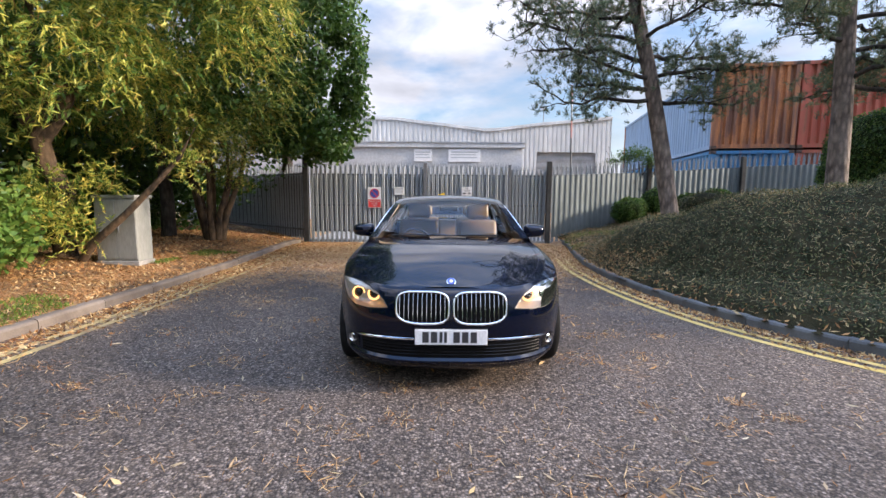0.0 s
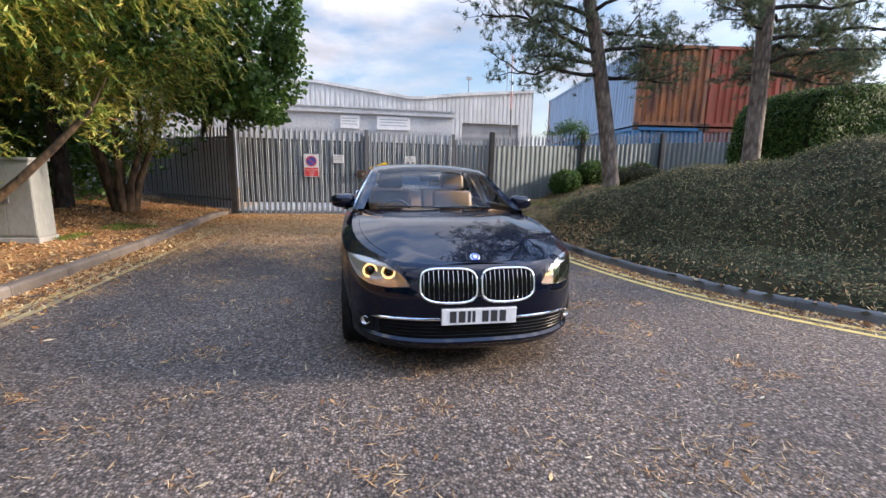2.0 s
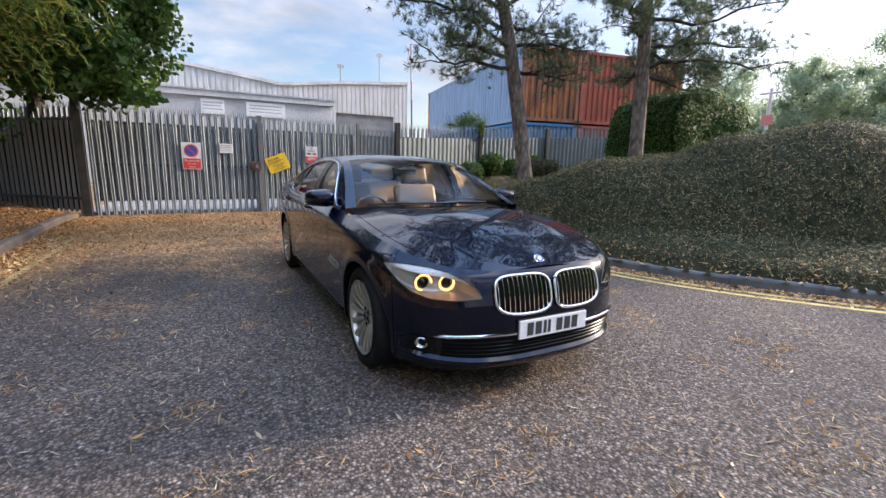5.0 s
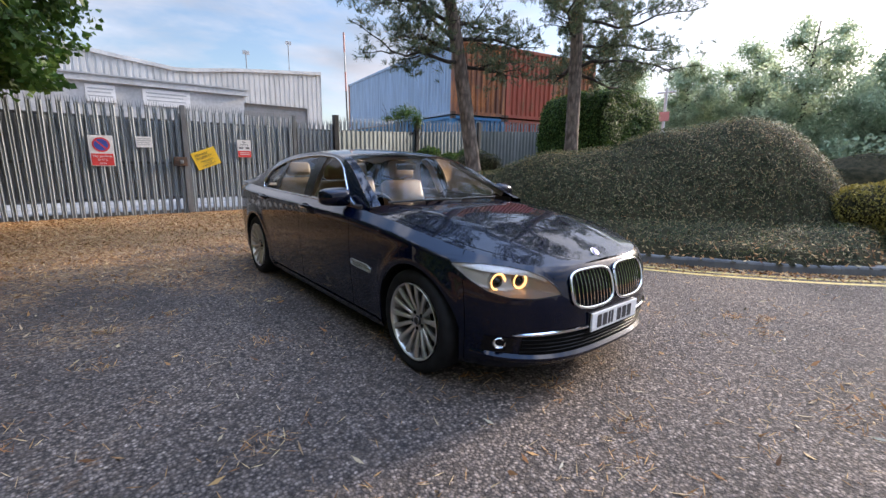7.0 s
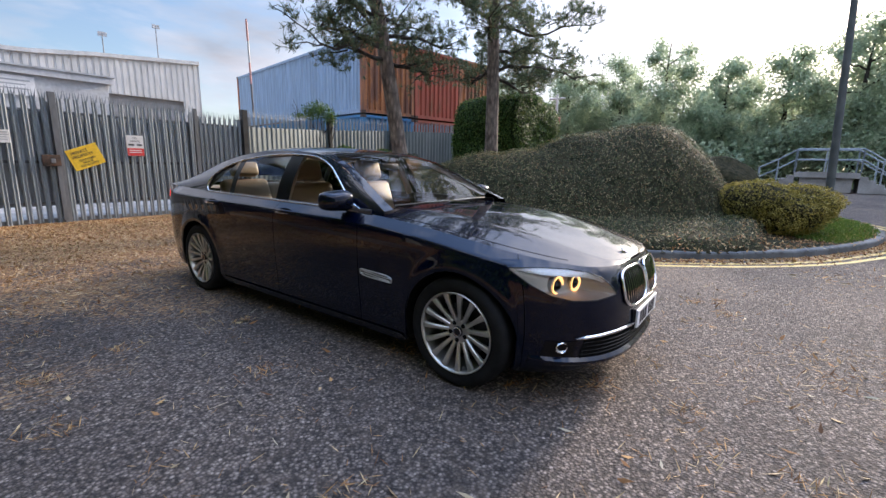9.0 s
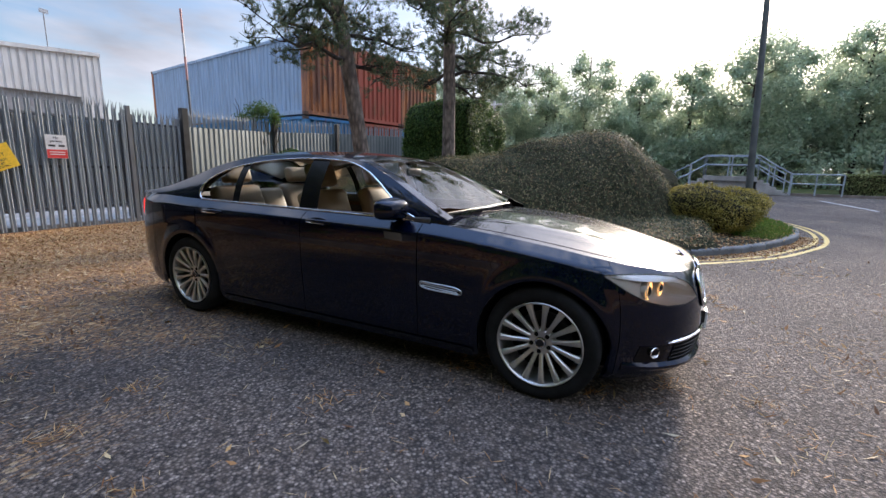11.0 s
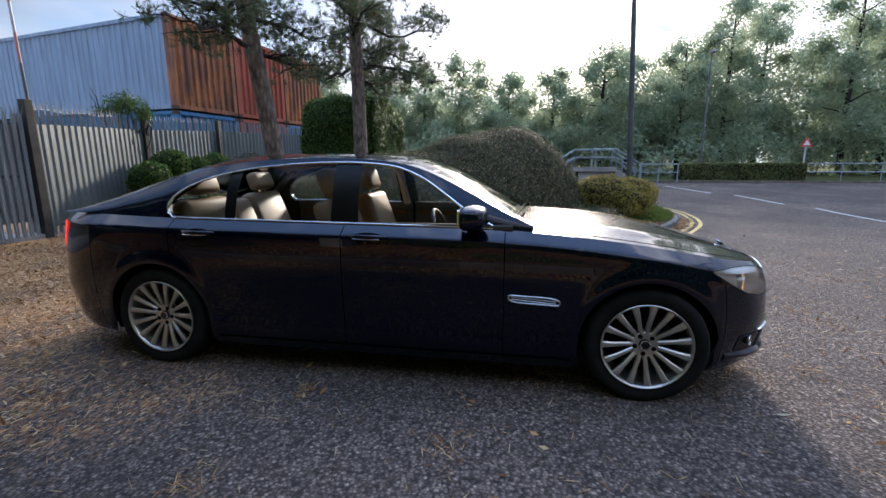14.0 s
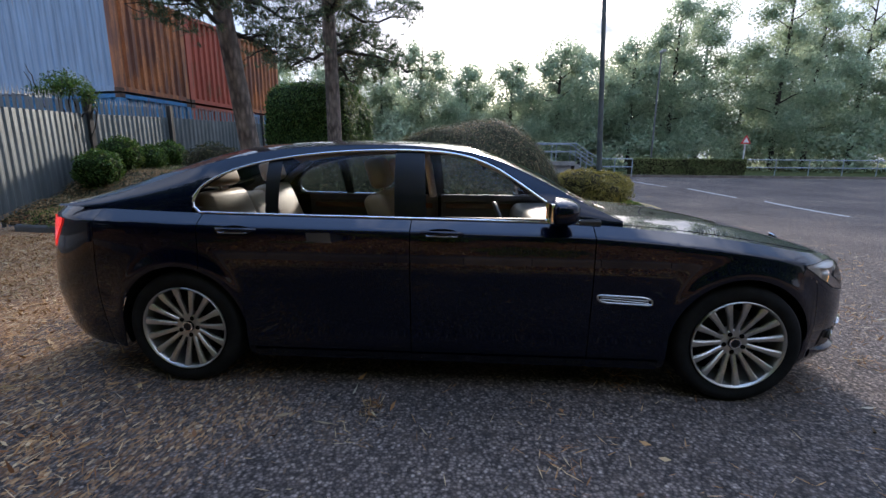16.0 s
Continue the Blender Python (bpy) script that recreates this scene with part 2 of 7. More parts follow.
def glass_material(name, tintc, rough=0.0, ior=1.6):
    m, n, l, p = material(name)
    p.inputs["Base Color"].default_value = (*tintc, 1)
    p.inputs["Roughness"].default_value, p.inputs["Transmission Weight"].default_value, p.inputs["IOR"].default_value = rough, 1.0, 1.12
    tr = n.new("ShaderNodeBsdfTransparent")
    tr.inputs["Color"].default_value = (*tintc, 1)
    gl = n.new("ShaderNodeBsdfGlossy")
    gl.inputs["Roughness"].default_value = 0.01
    lw = n.new("ShaderNodeFresnel")
    lw.inputs["IOR"].default_value = ior
    mx = n.new("ShaderNodeMixShader")
    l.new(lw.outputs[0], mx.inputs[0])
    l.new(tr.outputs[0], mx.inputs[1])
    l.new(gl.outputs[0], mx.inputs[2])
    l.new(mx.outputs[0], n["Material Output"].inputs["Surface"])
    return m


M_ASPHALT = asphalt_material()
M_EARTH = litter_material("verge_earth", (0.075, 0.055, 0.035), (0.30, 0.15, 0.06))
M_KERB = surface("kerb_concrete", (0.115, 0.092, 0.075), (0.20, 0.165, 0.135), 2.5, 0.85, fine=55, relief=0.3, tint=0.15)
M_KERB_DARK = surface("kerb_concrete_dark", (0.085, 0.092, 0.098), (0.15, 0.155, 0.155), 2.5, 0.85, fine=55, relief=0.3, tint=0.15)
M_YELLOW = surface("road_paint_yellow", (0.50, 0.36, 0.09), (0.62, 0.46, 0.15), 4, 0.7, fine=30, relief=0.3)
M_YELLOW_WORN = surface("worn_yellow_paint", (0.24, 0.185, 0.105), (0.52, 0.40, 0.16), 3, 0.75, fine=24, relief=0.3)
M_WHITE_LINE = surface("road_paint_white", (0.45, 0.45, 0.44), (0.62, 0.62, 0.60), 4, 0.7, fine=30)
M_STEEL = surface("galvanised_steel", (0.21, 0.24, 0.265), (0.31, 0.345, 0.375), 2.0, 0.62, 0.12, fine=18, relief=0.08, stretch=(1, 1, 0.25))
# Galvanised steel lightened as if lit, for the left fence's shaded pales.
M_STEEL_LIT = surface("lit_galvanised_steel", (0.36, 0.40, 0.43), (0.48, 0.52, 0.55), 2.0, 0.6, 0.1, fine=18, relief=0.08, stretch=(1, 1, 0.25))
M_STEEL_DARK = surface("weathered_steel", (0.12, 0.125, 0.13), (0.22, 0.23, 0.24), 2.0, 0.6, 0.3, fine=25, stretch=(1, 1, 0.25))
M_SHEET = surface("galvanised_sheet", (0.105, 0.13, 0.14), (0.175, 0.205, 0.215), 1.6, 0.5, 0.3, fine=14, relief=0.06, stretch=(1, 1, 0.2))
M_SHEET_GATE = surface("gate_backing_sheet", (0.25, 0.275, 0.30), (0.35, 0.38, 0.40), 1.6, 0.55, 0.2, fine=14, relief=0.06, stretch=(1, 1, 0.2))
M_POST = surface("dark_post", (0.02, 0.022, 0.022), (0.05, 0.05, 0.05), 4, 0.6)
M_CLAD = surface("white_cladding", (0.46, 0.475, 0.48), (0.58, 0.595, 0.60), 0.6, 0.55, fine=4, relief=0.03, stretch=(1, 1, 0.2))
M_RENDER = surface("painted_render", (0.42, 0.43, 0.44), (0.54, 0.55, 0.56), 0.5, 0.8, fine=8, relief=0.05)
M_ROOF_EDGE = surface("grey_flashing", (0.32, 0.34, 0.36), (0.42, 0.44, 0.46), 1, 0.6, fine=8)
M_SHUTTER = surface("grey_shutter", (0.20, 0.215, 0.23), (0.27, 0.28, 0.30), 1, 0.6, fine=8)
M_BLUEGREY = rusty_material("pale_blue_container", (0.28, 0.40, 0.55), (0.28, 0.24, 0.22), 0.68)
M_RUST = rusty_material("rusty_container", (0.21, 0.095, 0.06), (0.52, 0.20, 0.07), 0.51)
M_RED = rusty_material("red_container", (0.42, 0.10, 0.06), (0.24, 0.10, 0.05), 0.58)
M_BLUE = rusty_material("blue_container", (0.05, 0.21, 0.42), (0.2, 0.10, 0.06), 0.64)
M_BARK = bark_material("pine_bark", (0.29, 0.225, 0.185), (0.36, 0.30, 0.255))
M_BARK2 = bark_material("willow_bark", (0.12, 0.08, 0.048), (0.23, 0.145, 0.078))
M_BARK3 = bark_material("tree_bark", (0.07, 0.06, 0.05), (0.12, 0.10, 0.085))
M_WILLOW = leafy("willow_leaves", [(0, (0.05, 0.12, 0.024)), (0.3, (0.16, 0.26, 0.05)), (0.62, (0.42, 0.45, 0.085)), (0.93, (0.68, 0.58, 0.13)), (1, (0.40, 0.20, 0.08))], 0.45, 0.35)
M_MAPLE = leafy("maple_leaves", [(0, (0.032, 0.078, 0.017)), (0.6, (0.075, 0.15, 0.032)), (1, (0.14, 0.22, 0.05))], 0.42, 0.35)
M_BRIGHT = leafy("shrub_leaves", [(0, (0.07, 0.15, 0.03)), (0.6, (0.14, 0.24, 0.045)), (1, (0.25, 0.32, 0.08))], 0.4, 0.35)
M_NEEDLE = leafy("pine_needles", [(0, (0.06, 0.10, 0.065)), (0.6, (0.12, 0.17, 0.10)), (0.88, (0.19, 0.22, 0.12)), (1, (0.32, 0.20, 0.09))], 0.55, 0.3)
M_MOUND = leafy("cotoneaster", [(0, (0.012, 0.024, 0.009)), (0.40, (0.042, 0.064, 0.022)), (0.66, (0.10, 0.115, 0.042)), (0.87, (0.23, 0.185, 0.09)), (1, (0.40, 0.32, 0.18))], 0.6, 0.2)
# Twig colour darkened to carry the shade in the gaps among the leaves.
M_SHADED_BASE = surface("shaded_twig_base", (0.016, 0.017, 0.008), (0.05, 0.042, 0.022), 6, 0.95, fine=50, relief=0.9, dist=0.02, spec=0.1)
M_HEDGE = leafy("hedge_leaves", [(0, (0.025, 0.065, 0.012)), (0.6, (0.06, 0.125, 0.022)), (0.9, (0.12, 0.19, 0.035)), (1, (0.17, 0.23, 0.045))], 0.6, 0.3)
# Near-black green fill stands for the shaded inside of hedges and bushes.
M_SHADED_CORE = surface("shaded_hedge_core", (0.012, 0.022, 0.006), (0.03, 0.045, 0.012), 6, 0.95, fine=50, relief=0.9, dist=0.02, spec=0.1)
M_GOLD = leafy("golden_shrub", [(0, (0.16, 0.14, 0.03)), (0.5, (0.32, 0.265, 0.055)), (0.9, (0.46, 0.36, 0.08)), (1, (0.56, 0.42, 0.12))], 0.5, 0.25)
# Haze and sun glare put into the far leaves as pale grey-green.
M_FAR_HAZE = leafy("hazy_far_leaves", [(0, (0.32, 0.40, 0.28)), (0.6, (0.40, 0.48, 0.34)), (1, (0.47, 0.54, 0.39))], 0.8, 0.68)
M_LOW_HEDGE = leafy("low_hedge_leaves", [(0, (0.10, 0.14, 0.05)), (0.6, (0.22, 0.26, 0.10)), (1, (0.36, 0.36, 0.17))], 0.6, 0.3)
M_GRASS = leafy("grass", [(0, (0.06, 0.12, 0.015)), (0.6, (0.13, 0.21, 0.03)), (1, (0.24, 0.30, 0.06))], 0.5, 0.4)
M_FALLEN = leafy("fallen_leaves", [(0, (0.12, 0.05, 0.02)), (0.35, (0.34, 0.16, 0.06)), (0.7, (0.52, 0.30, 0.12)), (1, (0.66, 0.52, 0.30))], 0.7, 0.1)
M_PALE_LEAF = leafy("pale_dry_leaves", [(0, (0.30, 0.20, 0.11)), (0.5, (0.44, 0.34, 0.22)), (1, (0.60, 0.53, 0.40))], 0.7, 0.1)
M_STRAW = leafy("dry_needles", [(0, (0.22, 0.10, 0.04)), (0.6, (0.46, 0.27, 0.115)), (1, (0.64, 0.49, 0.29))], 0.8, 0.1)
M_PAINT = paint_material()
M_CHROME = plain("chrome", (0.80, 0.81, 0.82), 0.06, 1.0)
M_ALLOY = surface("wheel_alloy", (0.52, 0.50, 0.46), (0.62, 0.60, 0.55), 8, 0.32, 0.85, fine=120, relief=0.03)
M_ALLOY_DARK = plain("wheel_barrel", (0.05, 0.05, 0.052), 0.5, 0.6)
M_TYRE = surface("tyre_rubber", (0.009, 0.009, 0.009), (0.016, 0.016, 0.016), 12, 0.8, fine=160, relief=0.2, spec=0.15)
M_BLACK = plain("black_trim", (0.012, 0.012, 0.013), 0.4)
M_GLOSSBLACK = plain("gloss_black", (0.006, 0.006, 0.007), 0.12, 0, 0.0)
M_VOID = plain("dark_liner", (0.006, 0.006, 0.006), 0.9, spec=0.05)
M_GLASS = glass_material("car_glass", (0.94, 0.96, 0.945), ior=1.42)
M_GLASS_DARK = glass_material("tinted_glass", (0.84, 0.88, 0.87), ior=1.3)
M_GLASS_SIDE = glass_material("side_glass", (0.90, 0.93, 0.92), ior=1.25)
M_LENS = glass_material("lamp_glass", (0.95, 0.96, 0.97), ior=1.28)
M_LEATHER = surface("beige_leather", (0.27, 0.18, 0.105), (0.33, 0.235, 0.14), 4, 0.45, fine=180, relief=0.12, dist=0.002)
M_CABIN = surface("cabin_plastic", (0.03, 0.026, 0.022), (0.05, 0.042, 0.036), 6, 0.55, fine=150, relief=0.1)
M_TRIM_BEIGE = surface("beige_trim", (0.42, 0.34, 0.25), (0.50, 0.41, 0.31), 5, 0.6, fine=150, relief=0.1)
M_WOOD = surface("cabin_wood", (0.055, 0.025, 0.012), (0.12, 0.055, 0.025), 9, 0.25, fine=60, relief=0.02, stretch=(1, 0.1, 1))
M_REFLECTOR = plain("lamp_reflector", (0.50, 0.46, 0.41), 0.40, 0.6)
M_BROW = surface("lamp_brow", (0.76, 0.74, 0.70), (0.82, 0.80, 0.76), 6, 0.35, 0.0, fine=80, relief=0.02)
M_INDICATOR = plain("indicator_amber", (0.85, 0.30, 0.03), 0.25, emit=0.5)
M_PILLAR = plain("pillar_black", (0.004, 0.004, 0.005), 0.25, spec=0.25)
M_AMBER = plain("lamp_ring", (1.0, 0.50, 0.15), 0.3, emit=1.25)
M_TAIL = plain("tail_lamp_red", (0.80, 0.03, 0.02), 0.12, 0, 1.0, emit=0.9)
M_PLATE = surface("number_plate_white", (0.72, 0.73, 0.74), (0.80, 0.81, 0.82), 5, 0.35, fine=90, relief=0.02)
M_SIGN_WHITE = surface("sign_white", (0.70, 0.70, 0.70), (0.80, 0.80, 0.80), 3, 0.5, fine=30, relief=0.02)
M_SIGN_RED = surface("sign_red", (0.58, 0.035, 0.035), (0.68, 0.05, 0.045), 3, 0.5, fine=30, relief=0.02)
M_SIGN_PINK = surface("faded_red_sign", (0.50, 0.22, 0.20), (0.60, 0.30, 0.27), 3, 0.5, fine=30, relief=0.02)
M_SIGN_BLUE = surface("sign_blue", (0.03, 0.06, 0.30), (0.04, 0.08, 0.38), 3, 0.5, fine=30, relief=0.02)
M_SIGN_YELLOW = surface("sign_yellow", (0.80, 0.50, 0.02), (0.88, 0.58, 0.03), 3, 0.5, fine=30, relief=0.02)
M_INK = plain("sign_ink", (0.03, 0.03, 0.035), 0.6)
M_CABINET = surface("grey_cabinet", (0.19, 0.20, 0.19), (0.28, 0.285, 0.265), 2, 0.55, fine=40, relief=0.08, stretch=(1, 1, 0.3))
M_CONCRETE = surface("concrete", (0.22, 0.215, 0.20), (0.36, 0.35, 0.33), 1.5, 0.9, fine=25, relief=0.25)
M_RAIL = surface("painted_rail", (0.27, 0.32, 0.36), (0.36, 0.41, 0.45), 3, 0.5, 0.2, fine=30)
M_LAMPPOST = surface("lamp_post_paint", (0.05, 0.06, 0.06), (0.09, 0.10, 0.10), 3, 0.5)
M_PALEPOLE = surface("pale_pole", (0.55, 0.56, 0.57), (0.66, 0.66, 0.66), 3, 0.5)
M_RUSTSTEEL = surface("rusty_lock_plate", (0.05, 0.04, 0.032), (0.13, 0.07, 0.045), 10, 0.8, fine=60, relief=0.3)


# ---- building helpers ----
def mesh_of(name, verts, faces, mat, smooth=False, sharp=None):
    me = bpy.data.meshes.new(name)
    me.from_pydata([tuple(v) for v in verts], [], [tuple(f) for f in faces])
    me.materials.append(mat)
    if smooth:
        me.polygons.foreach_set("use_smooth", [True] * len(me.polygons))
        if sharp:
            me.set_sharp_from_angle(angle=radians(sharp))
    me.update()
    return me


def put(name, data, parent=None, label=""):
    ob = new(name, data)
    if parent is not None:
        ob.parent = parent
    if label:
        ob["label"] = label
    return ob


def part(name, bm, mat, parent=None, label="", smooth=False, sharp=35):
    bmesh.ops.recalc_face_normals(bm, faces=bm.faces[:])
    me = bpy.data.meshes.new(name)
    bm.to_mesh(me)
    bm.free()
    me.materials.append(mat)
    if smooth:
        me.polygons.foreach_set("use_smooth", [True] * len(me.polygons))
        me.set_sharp_from_angle(angle=radians(sharp))
    return put(name, me, parent, label)


def thing(name, label, category, at=(0, 0, 0), group="", turn=0.0):
    e = new(name)
    e.empty_display_size = 0.1
    e.matrix_world = pose(*at, 0, 0, turn)
    return tagged(e, label, category, group)


def add_box(bm, lo, hi, m=None, bevel=0.0):
    vs = [Vector((x, y, z)) for x in (lo[0], hi[0]) for y in (lo[1], hi[1]) for z in (lo[2], hi[2])]
    if m is not None:
        vs = [m @ v for v in vs]
    b = [bm.verts.new(v) for v in vs]
    fs = [bm.faces.new([b[i] for i in f]) for f in ((0, 1, 3, 2), (4, 6, 7, 5), (0, 4, 5, 1), (2, 3, 7, 6), (0, 2, 6, 4), (1, 5, 7, 3))]
    if bevel:
        es = list({e for f in fs for e in f.edges})
        bmesh.ops.bevel(bm, geom=es, offset=bevel, segments=2, affect="EDGES", profile=0.6)


def box(name, lo, hi, mat, parent=None, label="", bevel=0.0, m=None):
    bm = bmesh.new()
    add_box(bm, lo, hi, m, bevel)
    return part(name, bm, mat, parent, label)


def tube_data(points, radii, seg=10, caps=True):
    """Verts and faces of a round tube along points."""
    vs, fs = [], []
    pts = [Vector(p) for p in points]
    if isinstance(radii, (int, float)):
        radii = [radii] * len(pts)
    ref = Vector((0.31, 0.17, 0.94))
    for i, p in enumerate(pts):
        d = (pts[min(i + 1, len(pts) - 1)] - pts[max(i - 1, 0)]).normalized()
        if abs(d.dot(ref)) > 0.95:
            ref = Vector((0.9, 0.3, 0.1))
        a = d.cross(ref).normalized()
        b = d.cross(a)
        for k in range(seg):
            w = 2 * math.pi * k / seg
            vs.append(p + (a * math.cos(w) + b * math.sin(w)) * radii[i])
    for i in range(len(pts) - 1):
        for k in range(seg):
            k2 = (k + 1) % seg
            fs.append((i * seg + k, i * seg + k2, (i + 1) * seg + k2, (i + 1) * seg + k))
    if caps:
        fs.append(tuple(range(seg))[::-1])
        fs.append(tuple((len(pts) - 1) * seg + k for k in range(seg)))
    return vs, fs


def tube(name, points, radii, mat, parent=None, label="", seg=10):
    v, f = tube_data(points, radii, seg)
    return put(name, mesh_of(name, v, f, mat, True, 50), parent, label)


def joined(chunks):
    vs, fs = [], []
    for v, f in chunks:
        o = len(vs)
        vs.extend(v)
        fs.extend(tuple(i + o for i in q) for q in f)
    return vs, fs


def lathe(profile, seg=48, axis="x"):
    """Verts and faces of a profile of (radius, along) turned about the axis."""
    vs, fs = [], []
    n = len(profile)
    for k in range(seg):
        w = 2 * math.pi * k / seg
        for r, a in profile:
            vs.append((a, r * math.cos(w), r * math.sin(w)) if axis == "x" else (r * math.cos(w), r * math.sin(w), a))
    for k in range(seg):
        k2 = (k + 1) % seg
        for i in range(n - 1):
            fs.append((k * n + i, k * n + i + 1, k2 * n + i + 1, k2 * n + i))
    return vs, fs


def lerp(x, table):
    """Smooth value of a table of (x, value)."""
    if x <= table[0][0]:
        return table[0][1]
    for (a, va), (b, vb) in zip(table, table[1:]):
        if x <= b:
            return va + (vb - va) * (x - a) / (b - a)
    return table[-1][1]


def spline(x, table):
    """Catmull-Rom value of a table of (x, value)."""
    xs = [p[0] for p in table]
    if x <= xs[0]:
        return table[0][1]
    if x >= xs[-1]:
        return table[-1][1]
    i = max(k for k in range(len(xs) - 1) if xs[k] <= x)
    p1, p2 = table[i], table[i + 1]
    m1 = (p2[1] - table[i - 1][1]) / (p2[0] - table[i - 1][0]) if i > 0 else (p2[1] - p1[1]) / (p2[0] - p1[0])
    m2 = (table[i + 2][1] - p1[1]) / (table[i + 2][0] - p1[0]) if i + 2 < len(xs) else (p2[1] - p1[1]) / (p2[0] - p1[0])
    h = p2[0] - p1[0]
    s = (x - p1[0]) / h
    return (2 * s**3 - 3 * s**2 + 1) * p1[1] + (s**3 - 2 * s**2 + s) * h * m1 + (-2 * s**3 + 3 * s**2) * p2[1] + (s**3 - s**2) * h * m2


def grid_faces(rows, cols, flip=False):
    fs = [(i * cols + j, i * cols + j + 1, (i + 1) * cols + j + 1, (i + 1) * cols + j) for i in range(rows - 1) for j in range(cols - 1)]
    return [f[::-1] for f in fs] if flip else fs


rng = np.random.default_rng(7)


def leaf_mesh(name, centres, length, width, mat, droop=None, spread=0.6, fold=True, normals=None):
    """Many small leaves, each a pointed blade of two quads folded along its rib. droop: the mean direction of the blades."""
    n = len(centres)
    c = np.asarray(centres, float)
    d = rng.normal(size=(n, 3)) * spread
    if droop is not None:
        d += np.asarray(droop, float)
    d /= np.linalg.norm(d, axis=1)[:, None] + 1e-9
    r = rng.normal(size=(n, 3))
    if normals is not None:
        nn = normals + rng.normal(size=(n, 3)) * 0.45
        d -= nn * (d * nn).sum(1)[:, None] / (nn * nn).sum(1)[:, None]
        d /= np.linalg.norm(d, axis=1)[:, None] + 1e-9
        r = np.cross(nn, d)
    s = np.cross(d, r) if normals is None else r
    s /= np.linalg.norm(s, axis=1)[:, None] + 1e-9
    up = np.cross(s, d)
    L = length * rng.uniform(0.6, 1.3, n)[:, None]
    W = width * rng.uniform(0.7, 1.2, n)[:, None]
    a, t = c - d * L * 0.5, c + d * L * 0.5
    m1, m2 = c + s * W * 0.5 + up * W * 0.2, c - s * W * 0.5 + up * W * 0.2
    v = np.stack([a, m1, t, m2], 1).reshape(-1, 3)
    i = np.arange(n)[:, None] * 4
    f = i + np.array([[0, 1, 2, 3]])
    me = bpy.data.meshes.new(name)
    me.vertices.add(len(v))
    me.vertices.foreach_set("co", v.ravel())
    me.loops.add(f.size)
    me.loops.foreach_set("vertex_index", f.ravel())
    me.polygons.add(len(f))
    me.polygons.foreach_set("loop_start", np.arange(len(f)) * 4)
    me.polygons.foreach_set("loop_total", np.full(len(f), 4))
    me.materials.append(mat)
    me.update(calc_edges=True)
    me.validate()
    return me


# ---- ground ----
FAR_RISE = 0.42      # the far side of the junction lies a little higher


def ground_z(x, y):
    s = min(max((y - 4.5) / 4.5, 0.0), 1.0)
    r = min(max((x - 9.0) / 14.0, 0.0), 1.0)
    return 0.11 * s * s * (3 - 2 * s) * (1 - r) + FAR_RISE * r * r * (3 - 2 * r)


def road_sheet():
    near_x = list(np.arange(-8, 16.01, 0.5))
    near_y = list(np.arange(-8, 14.01, 0.5))
    xs = [-700, -300, -120, -60, -30, -18, -12] + near_x + [17, 18, 19, 20, 21, 22, 23, 24, 26, 32, 45, 70, 120, 300, 700]
    ys = [-700, -300, -120, -60, -30, -18, -12] + near_y + [18, 24, 32, 45, 70, 120, 300, 700]
    vs = [(x, y, ground_z(x, y)) for y in ys for x in xs]
    return mesh_of("ground", vs, grid_faces(len(ys), len(xs)), M_ROAD, True)


def road_material():
    """The asphalt, with needles and leaves blown over it towards the gate and along the gutters."""
    m = M_ASPHALT.copy()
    m.name = "road_asphalt"
    n, l = m.node_tree.nodes, m.node_tree.links
    p = n["Principled BSDF"]
    base = p.inputs["Base Color"].links[0].from_socket
    tc, sx = n.new("ShaderNodeTexCoord"), n.new("ShaderNodeSeparateXYZ")
    l.new(tc.outputs["Object"], sx.inputs[0])
    wob = tex(n, l, "noise", 0.9, 6)
    v = tex(n, l, "voronoi", 34, stretch=(1, 2.4, 1))
    s = n.new("ShaderNodeSeparateColor")
    l.new(v.outputs["Color"], s.inputs["Color"])
    leafc = ramp(n, l, s.outputs["Green"], [(0, (0.12, 0.055, 0.022)), (0.5, (0.36, 0.19, 0.078)), (0.8, (0.52, 0.31, 0.14)), (1, (0.66, 0.48, 0.27))])
    grad = n.new("ShaderNodeMapRange")
    grad.inputs["From Min"].default_value, grad.inputs["From Max"].default_value = 1.2, 6.2
    grad.inputs["To Min"].default_value, grad.inputs["To Max"].default_value = -0.36, 0.22
    l.new(sx.outputs["Y"], grad.inputs["Value"])
    gut = n.new("ShaderNodeMapRange")
    gut.inputs["From Min"].default_value, gut.inputs["From Max"].default_value = -3.3, -4.4
    gut.inputs["To Min"].default_value, gut.inputs["To Max"].default_value = 0.0, 0.35
    l.new(sx.outputs["X"], gut.inputs["Value"])
    a = n.new("ShaderNodeMath")
    l.new(grad.outputs[0], a.inputs[0])
    l.new(gut.outputs[0], a.inputs[1])
    b = n.new("ShaderNodeMath")
    l.new(a.outputs[0], b.inputs[0])
    l.new(wob.outputs["Fac"], b.inputs[1])
    c = n.new("ShaderNodeMath")
    l.new(b.outputs[0], c.inputs[0])
    sub = n.new("ShaderNodeMath")
    sub.operation, sub.inputs[1].default_value = "MULTIPLY", 0.35
    l.new(s.outputs["Blue"], sub.inputs[0])
    l.new(sub.outputs[0], c.inputs[1])
    k = ramp(n, l, c.outputs[0], [(0.58, (0, 0, 0)), (0.80, (0.9, 0.9, 0.9))])
    l.new(mixc(n, l, k.outputs["Color"], base, leafc.outputs["Color"]), p.inputs["Base Color"])
    return m


M_ROAD = road_material()
tagged(put("ground", road_sheet()), "worn grey asphalt road with scattered dry leaves", "road", kind="structure")

